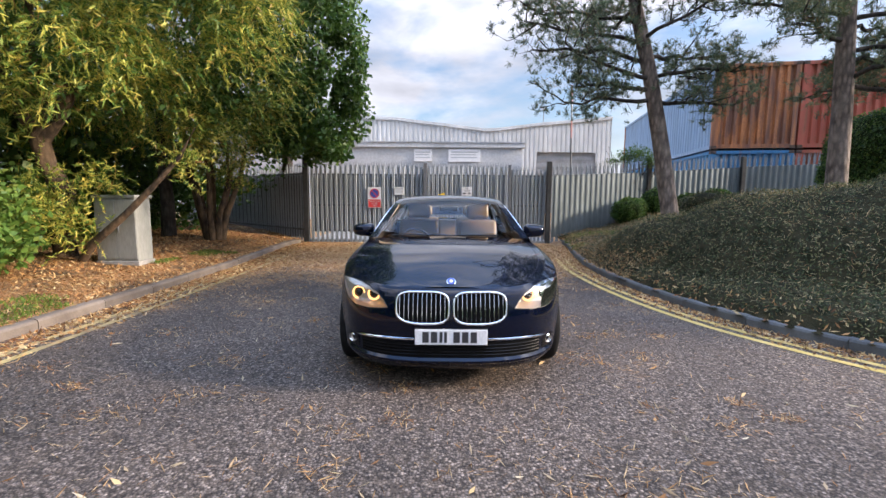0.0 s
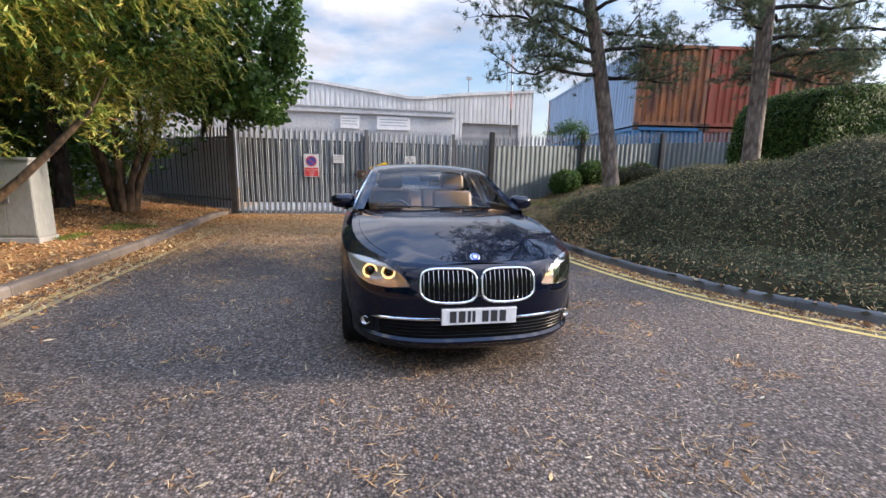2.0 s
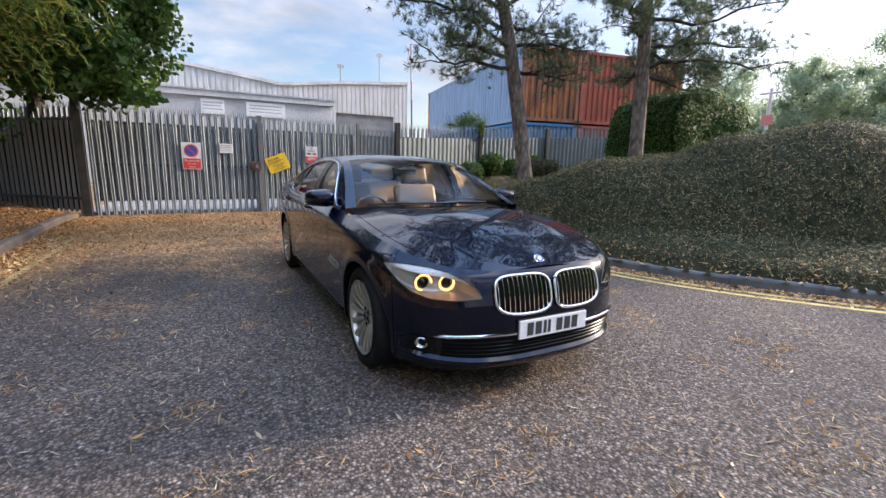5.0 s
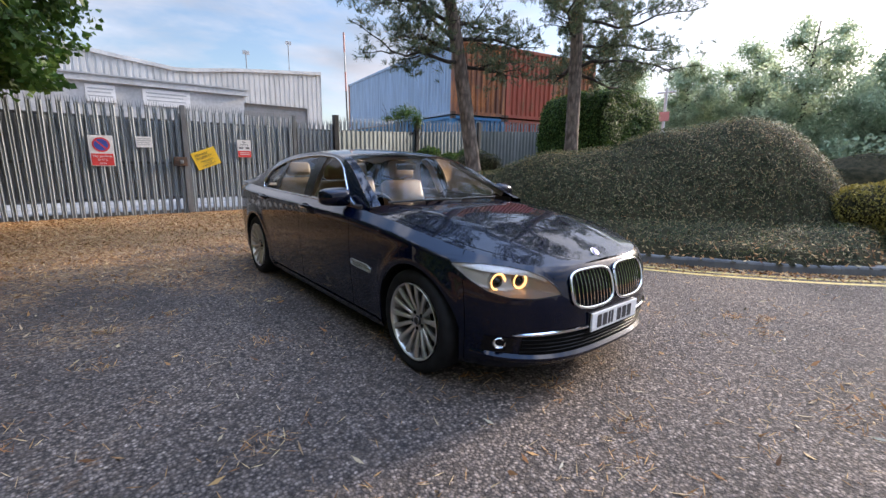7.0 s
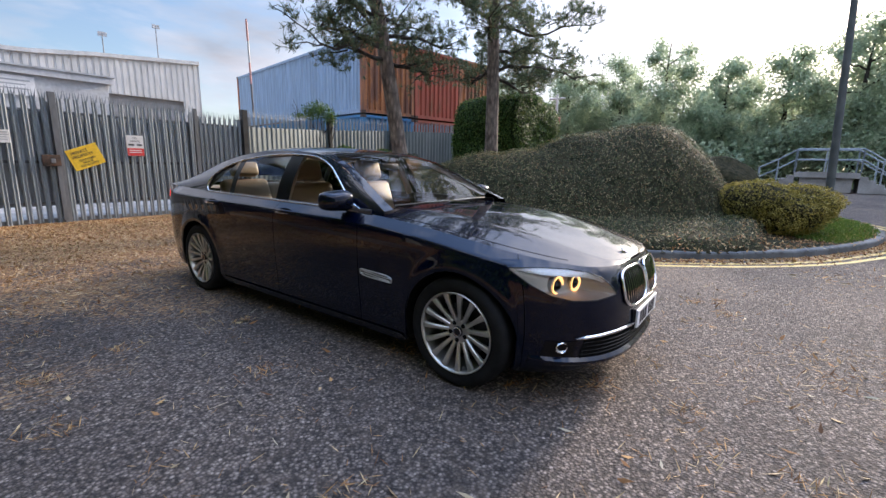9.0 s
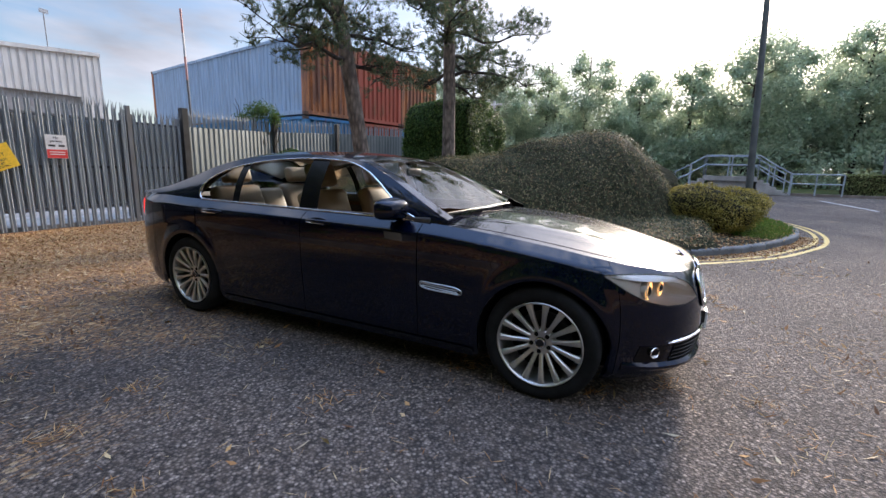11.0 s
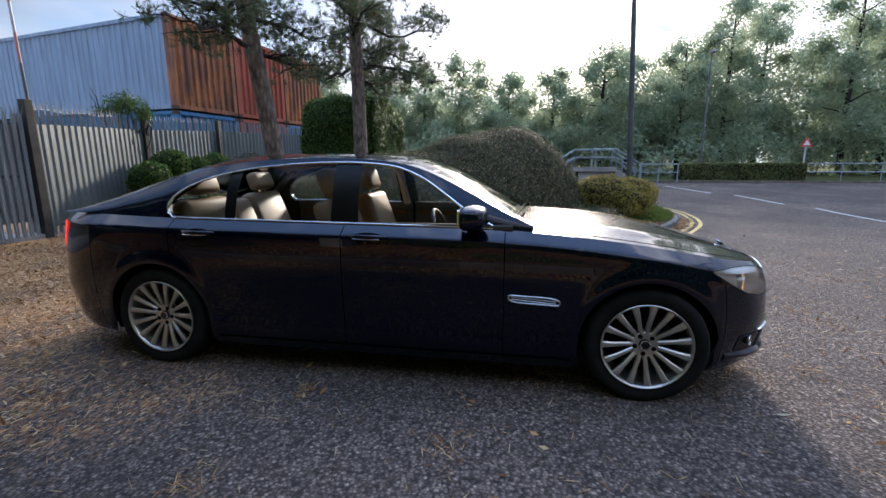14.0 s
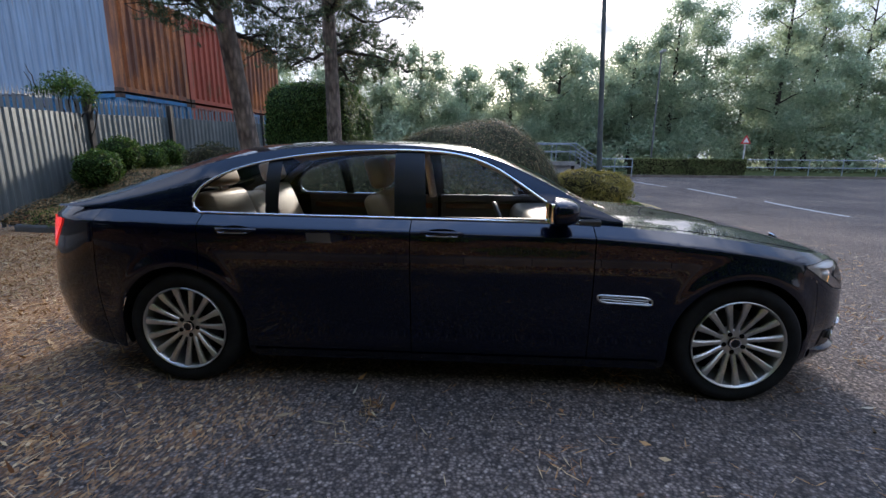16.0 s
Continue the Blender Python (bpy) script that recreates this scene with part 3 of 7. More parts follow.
KERB_R = [(3.5, 9.2), (3.34, 8.0), (3.06, 6.3), (2.94, 4.8), (2.95, 3.6), (3.03, 2.7), (3.18, 1.85), (3.4, 1.1), (3.70, 0.48), (4.08, -0.12),
          (4.80, -1.02), (5.8, -1.92), (6.8, -2.5), (7.7, -2.95), (8.6, -3.25), (9.6, -3.45), (10.6, -3.5), (11.6, -3.3), (12.5, -2.7), (13.2, -1.5), (13.6, 0.5), (13.8, 4.0), (13.8, 9.0)]
KERB_L = [(-4.3, 9.0), (-4.4, 7.8), (-4.42, 5.0), (-4.4, 2.0), (-4.42, 0.0), (-4.5, -3.0), (-4.7, -8.0), (-5.0, -16.0)]


def smooth_line(pts, step):
    """Points at even steps along a smooth curve through pts."""
    t = [0.0]
    for a, b in zip(pts, pts[1:]):
        t.append(t[-1] + math.dist(a, b))
    tx, ty = [(s, p[0]) for s, p in zip(t, pts)], [(s, p[1]) for s, p in zip(t, pts)]
    n = max(2, round(t[-1] / step))
    return [Vector((spline(t[-1] * i / n, tx), spline(t[-1] * i / n, ty))) for i in range(n + 1)]


def kerb(name, pts, mat, side, label):
    """A row of kerb stones; side +1: the raised ground lies to the left of the line."""
    ob = tagged(new(name), label, "kerb", kind="structure")
    line = smooth_line(pts, 0.915)
    for i, (a, b) in enumerate(zip(line, line[1:])):
        d = (b - a)
        L = d.length
        d.normalize()
        nrm = Vector((-d.y, d.x)) * side
        bm = bmesh.new()
        prof = [(0.0, -0.1), (0.0, 0.085), (0.012, 0.108), (0.035, 0.118), (0.125, 0.12), (0.125, -0.1)]
        rows = []
        for e in (0.004, L - 0.004):
            rows.append([bm.verts.new((*(a + d * e + nrm * u), ground_z(*(a + d * e)) + w + 0.004 * math.sin(i * 2.7))) for u, w in prof])
        for k in range(len(prof) - 1):
            bm.faces.new((rows[0][k], rows[0][k + 1], rows[1][k + 1], rows[1][k]))
        bm.faces.new(rows[0])
        bm.faces.new(rows[1][::-1])
        part("kerb_stone", bm, mat, ob)
    return ob


def line_strip(name, pts, offset, width, side, mat, label, step=0.25):
    line = smooth_line(pts, step)
    vs = []
    for i, p in enumerate(line):
        d = (line[min(i + 1, len(line) - 1)] - line[max(i - 1, 0)]).normalized()
        nrm = Vector((-d.y, d.x)) * side
        for u in (offset, offset + width):
            q = p - nrm * u
            vs.append((q.x, q.y, ground_z(q.x, q.y) + 0.005))
    ob = put(name, mesh_of(name, vs, grid_faces(len(line), 2), mat))
    return tagged(ob, label, "road marking", kind="structure")


for off in (0.24, 0.42):
    line_strip("yellow_line", KERB_R[2:], off, 0.085, 1, M_YELLOW, "painted yellow line along the kerb")
    line_strip("yellow_line", KERB_L[1:], off + 0.1, 0.085, -1, M_YELLOW_WORN, "worn painted yellow line along the kerb")
for x0, y0, x1, y1 in ((8.3, -8.0, 12.0, -8.25), (13.0, -7.9, 16.0, -7.6), (16.6, -7.0, 20, -6.2)):
    line_strip("white_line", [(x0, y0), ((x0 + x1) / 2, (y0 + y1) / 2), (x1, y1)], 0, 0.11, 1, M_WHITE_LINE, "painted white dash on the road")


def inside(poly, x, y):
    c = False
    for (x1, y1), (x2, y2) in zip(poly, poly[1:] + poly[:1]):
        if (y1 > y) != (y2 > y) and x < (x2 - x1) * (y - y1) / (y2 - y1) + x1:
            c = not c
    return c


def seg_dist(p, pts):
    return min(_seg(p, a, b) for a, b in zip(pts, pts[1:]))


def _seg(p, a, b):
    ax, ay = b[0] - a[0], b[1] - a[1]
    t = max(0, min(1, ((p[0] - a[0]) * ax + (p[1] - a[1]) * ay) / (ax * ax + ay * ay)))
    return math.hypot(p[0] - a[0] - t * ax, p[1] - a[1] - t * ay)


ISLAND = [tuple(p) for p in smooth_line(KERB_R, 0.46)] + [(13.8, 10.0), (9.6, 10.45), (6.5, 10.3), (3.4, 9.35)]
CREST = [(4.05, 5.1, 0.42, 0.62), (4.75, 4.5, 0.98, 0.76), (5.7, 3.60, 1.42, 0.88), (6.5, 2.9, 1.54, 0.92), (6.95, 2.41, 1.65, 0.92), (7.35, 2.03, 1.92, 0.90), (8.1, 1.27, 2.19, 0.92)]
FALL = [(0, 1.0), (0.6, 0.985), (1.05, 0.905), (1.5, 0.78), (1.85, 0.64), (2.2, 0.45), (2.5, 0.24), (2.7, 0.08), (2.8, 0.0)]


KERB_LINE = [tuple(p) for p in smooth_line(KERB_R, 0.46)]


@functools.lru_cache(None)
def kerb_dist(x, y):
    return seg_dist((x, y), KERB_LINE)


def mound_z(x, y):
    best = 0.0
    for (ax, ay, ah, aw), (bx, by, bh, bw) in zip(CREST, CREST[1:]):
        dx, dy = bx - ax, by - ay
        t = max(0, min(1, ((x - ax) * dx + (y - ay) * dy) / (dx * dx + dy * dy)))
        d = math.hypot(x - ax - t * dx, y - ay - t * dy) * (1.12 if t == 1 and bx > 8 else 1.0)
        w = aw + (bw - aw) * t
        best = max(best, (ah + (bh - ah) * t) * lerp(d / w, FALL))
    return best


def island_z(x, y):
    """Height of the planted island: soil, the low clipped skirt, the clipped mound, and the rise towards the fence."""
    edge = kerb_dist(x, y)
    soil = 0.09 + 0.025 * min(1, edge / 0.1) + 0.05 * min(edge, 2.0) / 2
    skirt = 0.13 * min(1, max(0, (edge - 0.10) / 0.10)) + 0.12 * min(1, max(0, (edge - 0.2) / 0.8)) if y > -1.38 + 0.1 * math.sin(x * 3) and x < 8 else 0.0
    rise = 0.75 * max(0, min(1, (edge - 0.6) / 2.2)) * max(0, min(1, (y - 3.2) / 2.5)) if x < 12.5 else 0.0
    lump = 0.05 * noise.noise((x * 0.9, y * 0.9, 0.3)) + 0.03 * noise.noise((x * 3.1, y * 3.1, 2.3)) + 0.025 * noise.noise((x * 7.5, y * 7.5, 5.1))
    m = mound_z(x, y)
    near = min(1.0, max(0.0, (edge - 0.11) / 0.7))
    m *= near * (2 - near)
    return ground_z(x, y) + max(soil + rise, soil + skirt, m + 0.12 if m > 0.02 else 0) + lump * min(1, edge / 0.8)


def height_sheet(name, x0, x1, y0, y1, step, keep, height, mat):
    nx, ny = round((x1 - x0) / step) + 1, round((y1 - y0) / step) + 1
    idx, vs, fs = {}, [], []
    for j in range(ny - 1):
        for i in range(nx - 1):
            if not keep(x0 + (i + 0.5) * step, y0 + (j + 0.5) * step):
                continue
            q = []
            for a, b in ((i, j), (i + 1, j), (i + 1, j + 1), (i, j + 1)):
                if (a, b) not in idx:
                    x, y = x0 + a * step, y0 + b * step
                    idx[a, b] = len(vs)
                    vs.append((x, y, height(x, y)))
                q.append(idx[a, b])
            fs.append(q)
    return vs, fs, mesh_of(name, vs, fs, mat, True)


def in_island(x, y):
    return inside(ISLAND, x, y) and kerb_dist(x, y) > 0.03


# The island ground takes the shade-darkened twig colour under its foliage.
isl_v, isl_f, isl_me = height_sheet("planted_island", 2.4, 14.2, -3.8, 10.6, 0.11, in_island, island_z, M_SHADED_BASE)
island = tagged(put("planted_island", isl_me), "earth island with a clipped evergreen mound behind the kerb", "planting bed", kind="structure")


def scatter_on(v, f, count, weight):
    """Random places and normals on a mesh, by a weight for each face's centre."""
    v, f = np.asarray(v, float), np.asarray(f)
    a, b, c, d = v[f[:, 0]], v[f[:, 1]], v[f[:, 2]], v[f[:, 3]]
    nrm = np.cross(c - a, d - b)
    area = np.linalg.norm(nrm, axis=1)
    nrm = nrm / (area[:, None] + 1e-12)
    nrm *= np.sign(nrm[:, 2:3] + 1e-9)
    mid = (a + b + c + d) / 4
    w = area * np.array([weight(*m) for m in mid])
    k = rng.choice(len(f), count, p=w / w.sum())
    u, s = rng.random((count, 1)), rng.random((count, 1))
    p = a[k] * (1 - u) * (1 - s) + b[k] * u * (1 - s) + c[k] * u * s + d[k] * (1 - u) * s
    return p, nrm[k]


def planted(x, y, z):
    return 1.0 if (y > -1.42 and (x < 8 or z > 0.22) and x < 10.3 and kerb_dist(x, y) > 0.1) else 0.0


p, nn = scatter_on(isl_v, isl_f, 135000, planted)
p = p + nn * (rng.random((len(p), 1)) ** 1.6 * 0.11 - 0.01)
ob = put("mound_foliage", leaf_mesh("mound_foliage", p, 0.05, 0.014, M_MOUND, spread=1.0, normals=nn))
tagged(ob, "clipped grey-green evergreen shrub mound with dry twigs", "shrub", kind="stuff")


p, nn = scatter_on(isl_v, isl_f, 4500, planted)
tagged(put("dry_twigs", leaf_mesh("dry_twigs", p + nn * 0.04, 0.12, 0.005, M_STRAW, spread=1.0, normals=nn)), "thin dry twigs lying over the clipped mound", "twigs", kind="stuff")


p, nn = scatter_on(isl_v, isl_f, 9000, lambda x, y, z: 1.0 if y > 3.2 and x < 7 and mound_z(x, y) < 0.55 else 0.0)
tagged(put("dry_twigs", leaf_mesh("dry_twigs", p + nn * 0.05, 0.11, 0.008, M_STRAW, spread=1.0, normals=nn)), "brown dry twigs and needles over the low terrace", "twigs", kind="stuff")


def soil_spot(x, y, z):
    return 1.0 if (kerb_dist(x, y) > 0.2 and mound_z(x, y) < 0.05 and (y < -1.0)) else 0.0


p, nn = scatter_on(isl_v, isl_f, 1500, soil_spot)
tagged(put("fallen_leaves", leaf_mesh("fallen_leaves", p + nn * 0.012, 0.06, 0.03, M_FALLEN, normals=nn)), "dry brown leaves fallen on bare soil", "leaves", kind="stuff")


def grassy(x, y, z):
    return 1.0 if (x > 7.3 + 0.4 * math.sin(y * 3) and y < 0.8 and mound_z(x, y) < 0.05 and kerb_dist(x, y) > 0.12) else 0.0


p, nn = scatter_on(isl_v, isl_f, 22000, grassy)
tagged(put("grass", leaf_mesh("grass", p + np.array([0, 0, 0.03]), 0.09, 0.009, M_GRASS, droop=(0, 0, 1.2), spread=0.5)), "short bright green grass on the island", "grass", kind="stuff")

p, nn = scatter_on(isl_v, isl_f, 9000, lambda x, y, z: 1.0 if (y > 6.6 and x < 8.0 and mound_z(x, y) < 0.05 and noise.noise((x * 0.9, y * 0.9, 4.2)) > -0.15) else 0.0)
tagged(put("grass", leaf_mesh("grass", p + np.array([0, 0, 0.03]), 0.10, 0.010, M_GRASS, droop=(0, 0, 1.0), spread=0.7)), "rough grass and weeds before the fence", "grass", kind="stuff")
kerb("kerb_right", KERB_R, M_KERB_DARK, 1, "dark concrete kerb round the planted island")
kerb("kerb_left", KERB_L, M_KERB, -1, "pale concrete kerb beside the leafy verge")


def verge_z(x, y):
    d = max(0, -4.5 - x)
    return ground_z(x, y) + 0.115 + 0.22 * min(1, d / 2.5) + 0.04 * noise.noise((x * 1.1, y * 1.1, 5.0)) * min(1, d)


def left_edge(y):
    return spline(y, sorted((b, a) for a, b in KERB_L))


ver_v, ver_f, ver_me = height_sheet("verge", -26, -4.0, -16, 16, 0.25, lambda x, y: x < left_edge(y) - 0.05 and (y < 9.05 or x + y * 1.13 < 5.9), verge_z, M_EARTH)
tagged(put("verge", ver_me), "earth verge covered in fallen brown leaves", "verge", kind="structure")
p, nn = scatter_on(ver_v, ver_f, 26000, lambda x, y, z: 1.0 if -11 < x and -2 < y < 11 else 0.0)
tagged(put("verge_leaves", leaf_mesh("verge_leaves", p + nn * 0.012, 0.085, 0.022, M_FALLEN, normals=nn)), "dry willow leaves lying on the verge", "leaves", kind="stuff")
p, nn = scatter_on(ver_v, ver_f, 2200, lambda x, y, z: 1.0 if -5.6 < x < -4.6 and -1 < y < 6 and noise.noise((x * 1.3, y * 0.8, 9)) > 0.12 else 0.0)
tagged(put("verge_grass", leaf_mesh("verge_grass", p + np.array([0, 0, 0.03]), 0.08, 0.01, M_GRASS, droop=(0, 0, 1), spread=0.7)), "weeds and grass tufts at the verge edge", "grass", kind="stuff")


def road_litter(count, length, width, mat, name, label, lo, hi, density, clear=0.0):
    q = []
    while len(q) < count:
        x, y = rng.uniform(lo[0], hi[0]), rng.uniform(lo[1], hi[1])
        if x < left_edge(y) + 0.05 or inside(ISLAND, x, y) or rng.random() > density(x, y):
            continue
        q.append((x, y, ground_z(x, y) + 0.007 + rng.random() * 0.006))
    up = np.tile(np.array([[0.0, 0.0, 1.0]]), (count, 1))
    tagged(put(name, leaf_mesh(name, np.array(q), length, width, mat, normals=up)), label, "leaves", kind="stuff")


def toward_gate(x, y):
    return min(1.0, max(0.0, (y - 3.0) / 3.5)) ** 1.5


def clumped(x, y):
    return (0.10 + max(0.0, noise.noise((x * 0.8, y * 0.8, 3.3)) * 1.7) ** 1.6 + max(0.0, noise.noise((x * 2.6, y * 2.6, 7.1)) * 1.3) ** 2) * (1.0 if x < 1.5 else 0.4)


road_litter(24000, 0.085, 0.013, M_STRAW, "leaf_litter", "carpet of dry needles and leaves before the gate", (-4.4, 3.0), (3.1, 9.1), toward_gate)
road_litter(5200, 0.075, 0.0055, M_STRAW, "dry_needles", "dry needles scattered on the asphalt", (-6, -4.5), (5, 4.5), clumped)
road_litter(330, 0.095, 0.016, M_PALE_LEAF, "dry_leaves", "single pale dry willow leaves on the asphalt", (-6, -4.5), (6, 5), clumped)
road_litter(260, 0.09, 0.022, M_FALLEN, "brown_leaves", "single brown leaves on the asphalt", (-6, -4.5), (6, 5), clumped)


# tangled clumps of brown needles
cl = []
for k in range(46):
    x, y = rng.uniform(-4.0, 2.4), rng.uniform(-3.6, 4.0)
    if not inside(ISLAND, x, y):
        r = rng.uniform(0.05, 0.14)
        cl.append(np.column_stack([rng.normal(x, r, 45), rng.normal(y, r * 0.7, 45), rng.uniform(0.008, 0.022, 45)]))
cl = np.concatenate(cl)
tagged(put("needle_clumps", leaf_mesh("needle_clumps", cl, 0.075, 0.006, M_FALLEN, normals=np.tile(np.array([[0.0, 0.0, 1.0]]), (len(cl), 1)))), "clumps of brown pine needles on the asphalt", "needles", kind="stuff")


def gutter(x, y):
    d = x - left_edge(y)
    return max(0.0, 1 - d / 0.75) ** 1.3 * (0.35 + 0.65 * max(0.0, noise.noise((x * 0.7, y * 0.7, 1.9)) + 0.5))


def island_gutter(x, y):
    return max(0.0, 1 - kerb_dist(x, y) / 0.5) ** 1.6


road_litter(5200, 0.08, 0.024, M_FALLEN, "gutter_leaves", "brown leaves gathered along the gutter", (-5.2, -3.5), (-3.4, 8.5), gutter)
road_litter(5200, 0.07, 0.020, M_FALLEN, "gutter_leaves", "brown leaves gathered along the island kerb", (2.0, -3.9), (9.0, 8.5), island_gutter)
p, nn = scatter_on(isl_v, isl_f, 5000, lambda x, y, z: max(0.0, 1 - kerb_dist(x, y) / 0.6) + (0.5 if y > 4.5 and mound_z(x, y) < 0.5 else 0))
tagged(put("fallen_leaves", leaf_mesh("fallen_leaves", p + nn * 0.03, 0.075, 0.025, M_FALLEN, normals=nn)), "dry leaves and twigs on the island edge", "leaves", kind="stuff")


# ---- gate and fences ----
def pale_mesh(h, wide=0.07, mat=M_STEEL):
    """A palisade pale: W-shaped strip with a three-pointed splayed head."""
    w = wide / 2
    prof = [(-w, 0.012), (-w * 0.55, -0.010), (0, 0.006), (w * 0.55, -0.010), (w, 0.012)]
    vs, fs = [], []
    for z in (0.0, h - 0.16):
        vs += [(a, b, z) for a, b in prof]
        vs += [(a, b + 0.004, z) for a, b in prof]
    n = len(prof)
    for k in range(n - 1):
        fs += [(k, k + 1, 2 * n + k + 1, 2 * n + k), (n + k + 1, n + k, 3 * n + k, 3 * n + k + 1)]
    fs += [(0, 2 * n, 3 * n, n), (n - 1, 2 * n - 1, 4 * n - 1, 3 * n - 1)]
    for c, tip, out in ((-w * 0.7, -w * 1.25, -0.03), (0, 0, 0.012), (w * 0.7, w * 1.25, -0.03)):
        o = len(vs)
        r = w * 0.3
        vs += [(c - r, 0, h - 0.161), (c + r, 0, h - 0.161), (c + r, 0.006, h - 0.161), (c - r, 0.006, h - 0.161), (tip, out, h)]
        fs += [(o, o + 1, o + 4), (o + 1, o + 2, o + 4), (o + 2, o + 3, o + 4), (o + 3, o, o + 4)]
    return mesh_of("pale", vs, fs, mat)


PALE = pale_mesh(2.4, 0.086)
PALE_LOW = pale_mesh(2.3)
PALE_LIT = pale_mesh(2.4, 0.086, M_STEEL_LIT)


def palisade(name, a, b, pitch, label, base=0.1, rails=(0.35, 2.0), kind="structure", category="fence", mesh=PALE):
    """Pales on two rails between two places on the ground."""
    a, b = Vector(a), Vector(b)
    d = b - a
    L = d.length
    turn = math.degrees(math.atan2(d.y, d.x))
    fence = thing(name, label, category, (a.x, a.y, base), turn=turn)
    if kind:
        fence["kind"] = kind
    n = round(L / pitch)
    for i in range(n):
        o = put("pale", mesh, fence)
        o.matrix_basis = pose((i + 0.5) * L / n, -0.03, 0.02 + 0.012 * math.sin(i * 7.3), 0.4 * math.sin(i * 3.1), 0.5 * math.sin(i * 5.7), 0)
    for z in rails:
        box("rail", (0, 0.0, z), (L, 0.045, z + 0.05), M_STEEL_DARK, fence)
    return fence


def post(a, h, mat=M_POST, r=0.06, base=0.0, label="dark steel fence post"):
    ob = box("fence_post", (-r, -r, 0), (r, r, h), mat, bevel=0.008)
    ob.matrix_world = pose(a[0], a[1], base)
    return tagged(ob, label, "post", kind="structure")


GL, GM, GR = (-4.15, 9.15), (-0.62, 9.22), (3.08, 9.32)
leaf_l = palisade("gate_leaf", (GL[0] + 0.12, GL[1]), (GM[0] - 0.04, GM[1]), 0.138, "tall galvanised palisade gate leaf, shut", kind="", category="gate")
leaf_r = palisade("gate_leaf", (GM[0] + 0.04, GM[1]), (1.85, 9.3), 0.138, "tall galvanised palisade gate leaf, shut", kind="", category="gate")
wicket = palisade("wicket_gate", (1.95, 9.3), (GR[0] - 0.1, GR[1]), 0.11, "narrow palisade side gate with lower top rail", kind="", category="gate", mesh=PALE_LOW)
for g, L in ((leaf_l, 3.37), (leaf_r, 2.43), (wicket, 1.05)):
    box("gate_frame", (0, 0.045, 0.12), (0.06, 0.1, 2.2), M_STEEL_DARK, g)
    box("gate_frame", (L - 0.06, 0.045, 0.12), (L, 0.1, 2.2), M_STEEL_DARK, g)
    box("brace", (0.1, 0.05, 1.1), (L - 0.1, 0.08, 1.15), M_STEEL_DARK, g)
    # inner corrugated privacy sheet
    n = int(L / 0.05)
    vs = [(L * i / n, 0.115 + 0.012 * (i % 2), z) for z in (0.32, 2.06) for i in range(n + 1)]
    put("privacy_sheet", mesh_of("privacy_sheet", vs, grid_faces(2, n + 1), M_SHEET_GATE), g, "grey corrugated steel backing sheet")
post(GL, 2.55, r=0.075, base=0.05, label="dark steel gate post")
post(GR, 2.5, r=0.07, base=0.05, label="dark steel gate post")
post((GM[0], GM[1] - 0.03), 2.42, M_STEEL_DARK, 0.05, 0.05, "steel meeting post between the gate leaves")
post((1.9, 9.3), 2.4, M_STEEL_DARK, 0.04, 0.05, "steel post beside the side gate")
lock = thing("gate_lock", "rusty steel lock box on the gate", "lock", (-0.72, 9.165, 1.16))
box("lock_plate", (-0.16, -0.06, 0), (0.1, 0.0, 0.2), M_RUSTSTEEL, lock, bevel=0.01)
box("lock_strap", (0.03, -0.035, -1.0), (0.1, -0.005, 0.0), M_STEEL_DARK, lock, bevel=0.004)
box("shackle", (-0.05, -0.09, 0.05), (0.02, -0.06, 0.13), M_STEEL_DARK, lock, bevel=0.01)
box("gate_sill", (-4.3, 9.28, 0.02), (3.2, 9.6, 0.19), M_CONCRETE, bevel=0.02)
box("yard", (-4.3, 9.6, 0.0), (3.2, 20.0, 0.14), M_CONCRETE)
tagged(bpy.data.objects["yard"], "pale concrete yard behind the gate", "yard", kind="structure")
tagged(bpy.data.objects["gate_sill"], "pale concrete sill under the gate", "sill", kind="structure")

fence_l = palisade("fence_left", (GL[0] - 0.08, GL[1] + 0.05), (-12.0, 16.1), 0.15, "galvanised palisade fence with dark gaps between pales", base=0.12, mesh=PALE_LIT)
# Added dark sheet blackens the gaps, where dim growth would show.
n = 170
put("gap_sheet", mesh_of("gap_sheet", [(10.4 * i / n, -0.14 - 0.012 * (i % 2), z) for z in (0.1, 2.1) for i in range(n + 1)], grid_faces(2, n + 1), M_POST), fence_l, "dark sheet added to blacken the gaps between pales")
FENCE_R = [(GR[0] + 0.07, GR[1], 0.12), (6.5, 10.35, 0.30), (9.65, 10.6, 0.5), (14.5, 10.1, 0.7)]
for (ax, ay, az), (bx, by, bz) in zip(FENCE_R, FENCE_R[1:]):
    f = palisade("fence_right", (ax, ay), (bx, by), 0.16, "palisade fence with galvanised sheeting fixed to it", base=az, mesh=PALE)
    L = math.dist((ax, ay), (bx, by))
    tilt = bz - az
    n = int(L / 0.045)
    vs = []
    for z in (0.18, 2.02):
        for i in range(n + 1):
            vs.append((L * i / n, -0.058 - 0.021 * ((i // 2) % 2), z + tilt * i / n))
    put("sheeting", mesh_of("sheeting", vs, grid_faces(2, n + 1), M_SHEET), f, "ribbed galvanised steel sheeting")
    for o in list(f.children):
        if o.name.startswith("pale"):
            o.matrix_basis = Matrix.Translation((0, 0, tilt * o.matrix_basis.translation.x / L)) @ o.matrix_basis
    post((bx, by - 0.1), 2.45, base=bz - 0.1)

# ---- signs on the gate ----


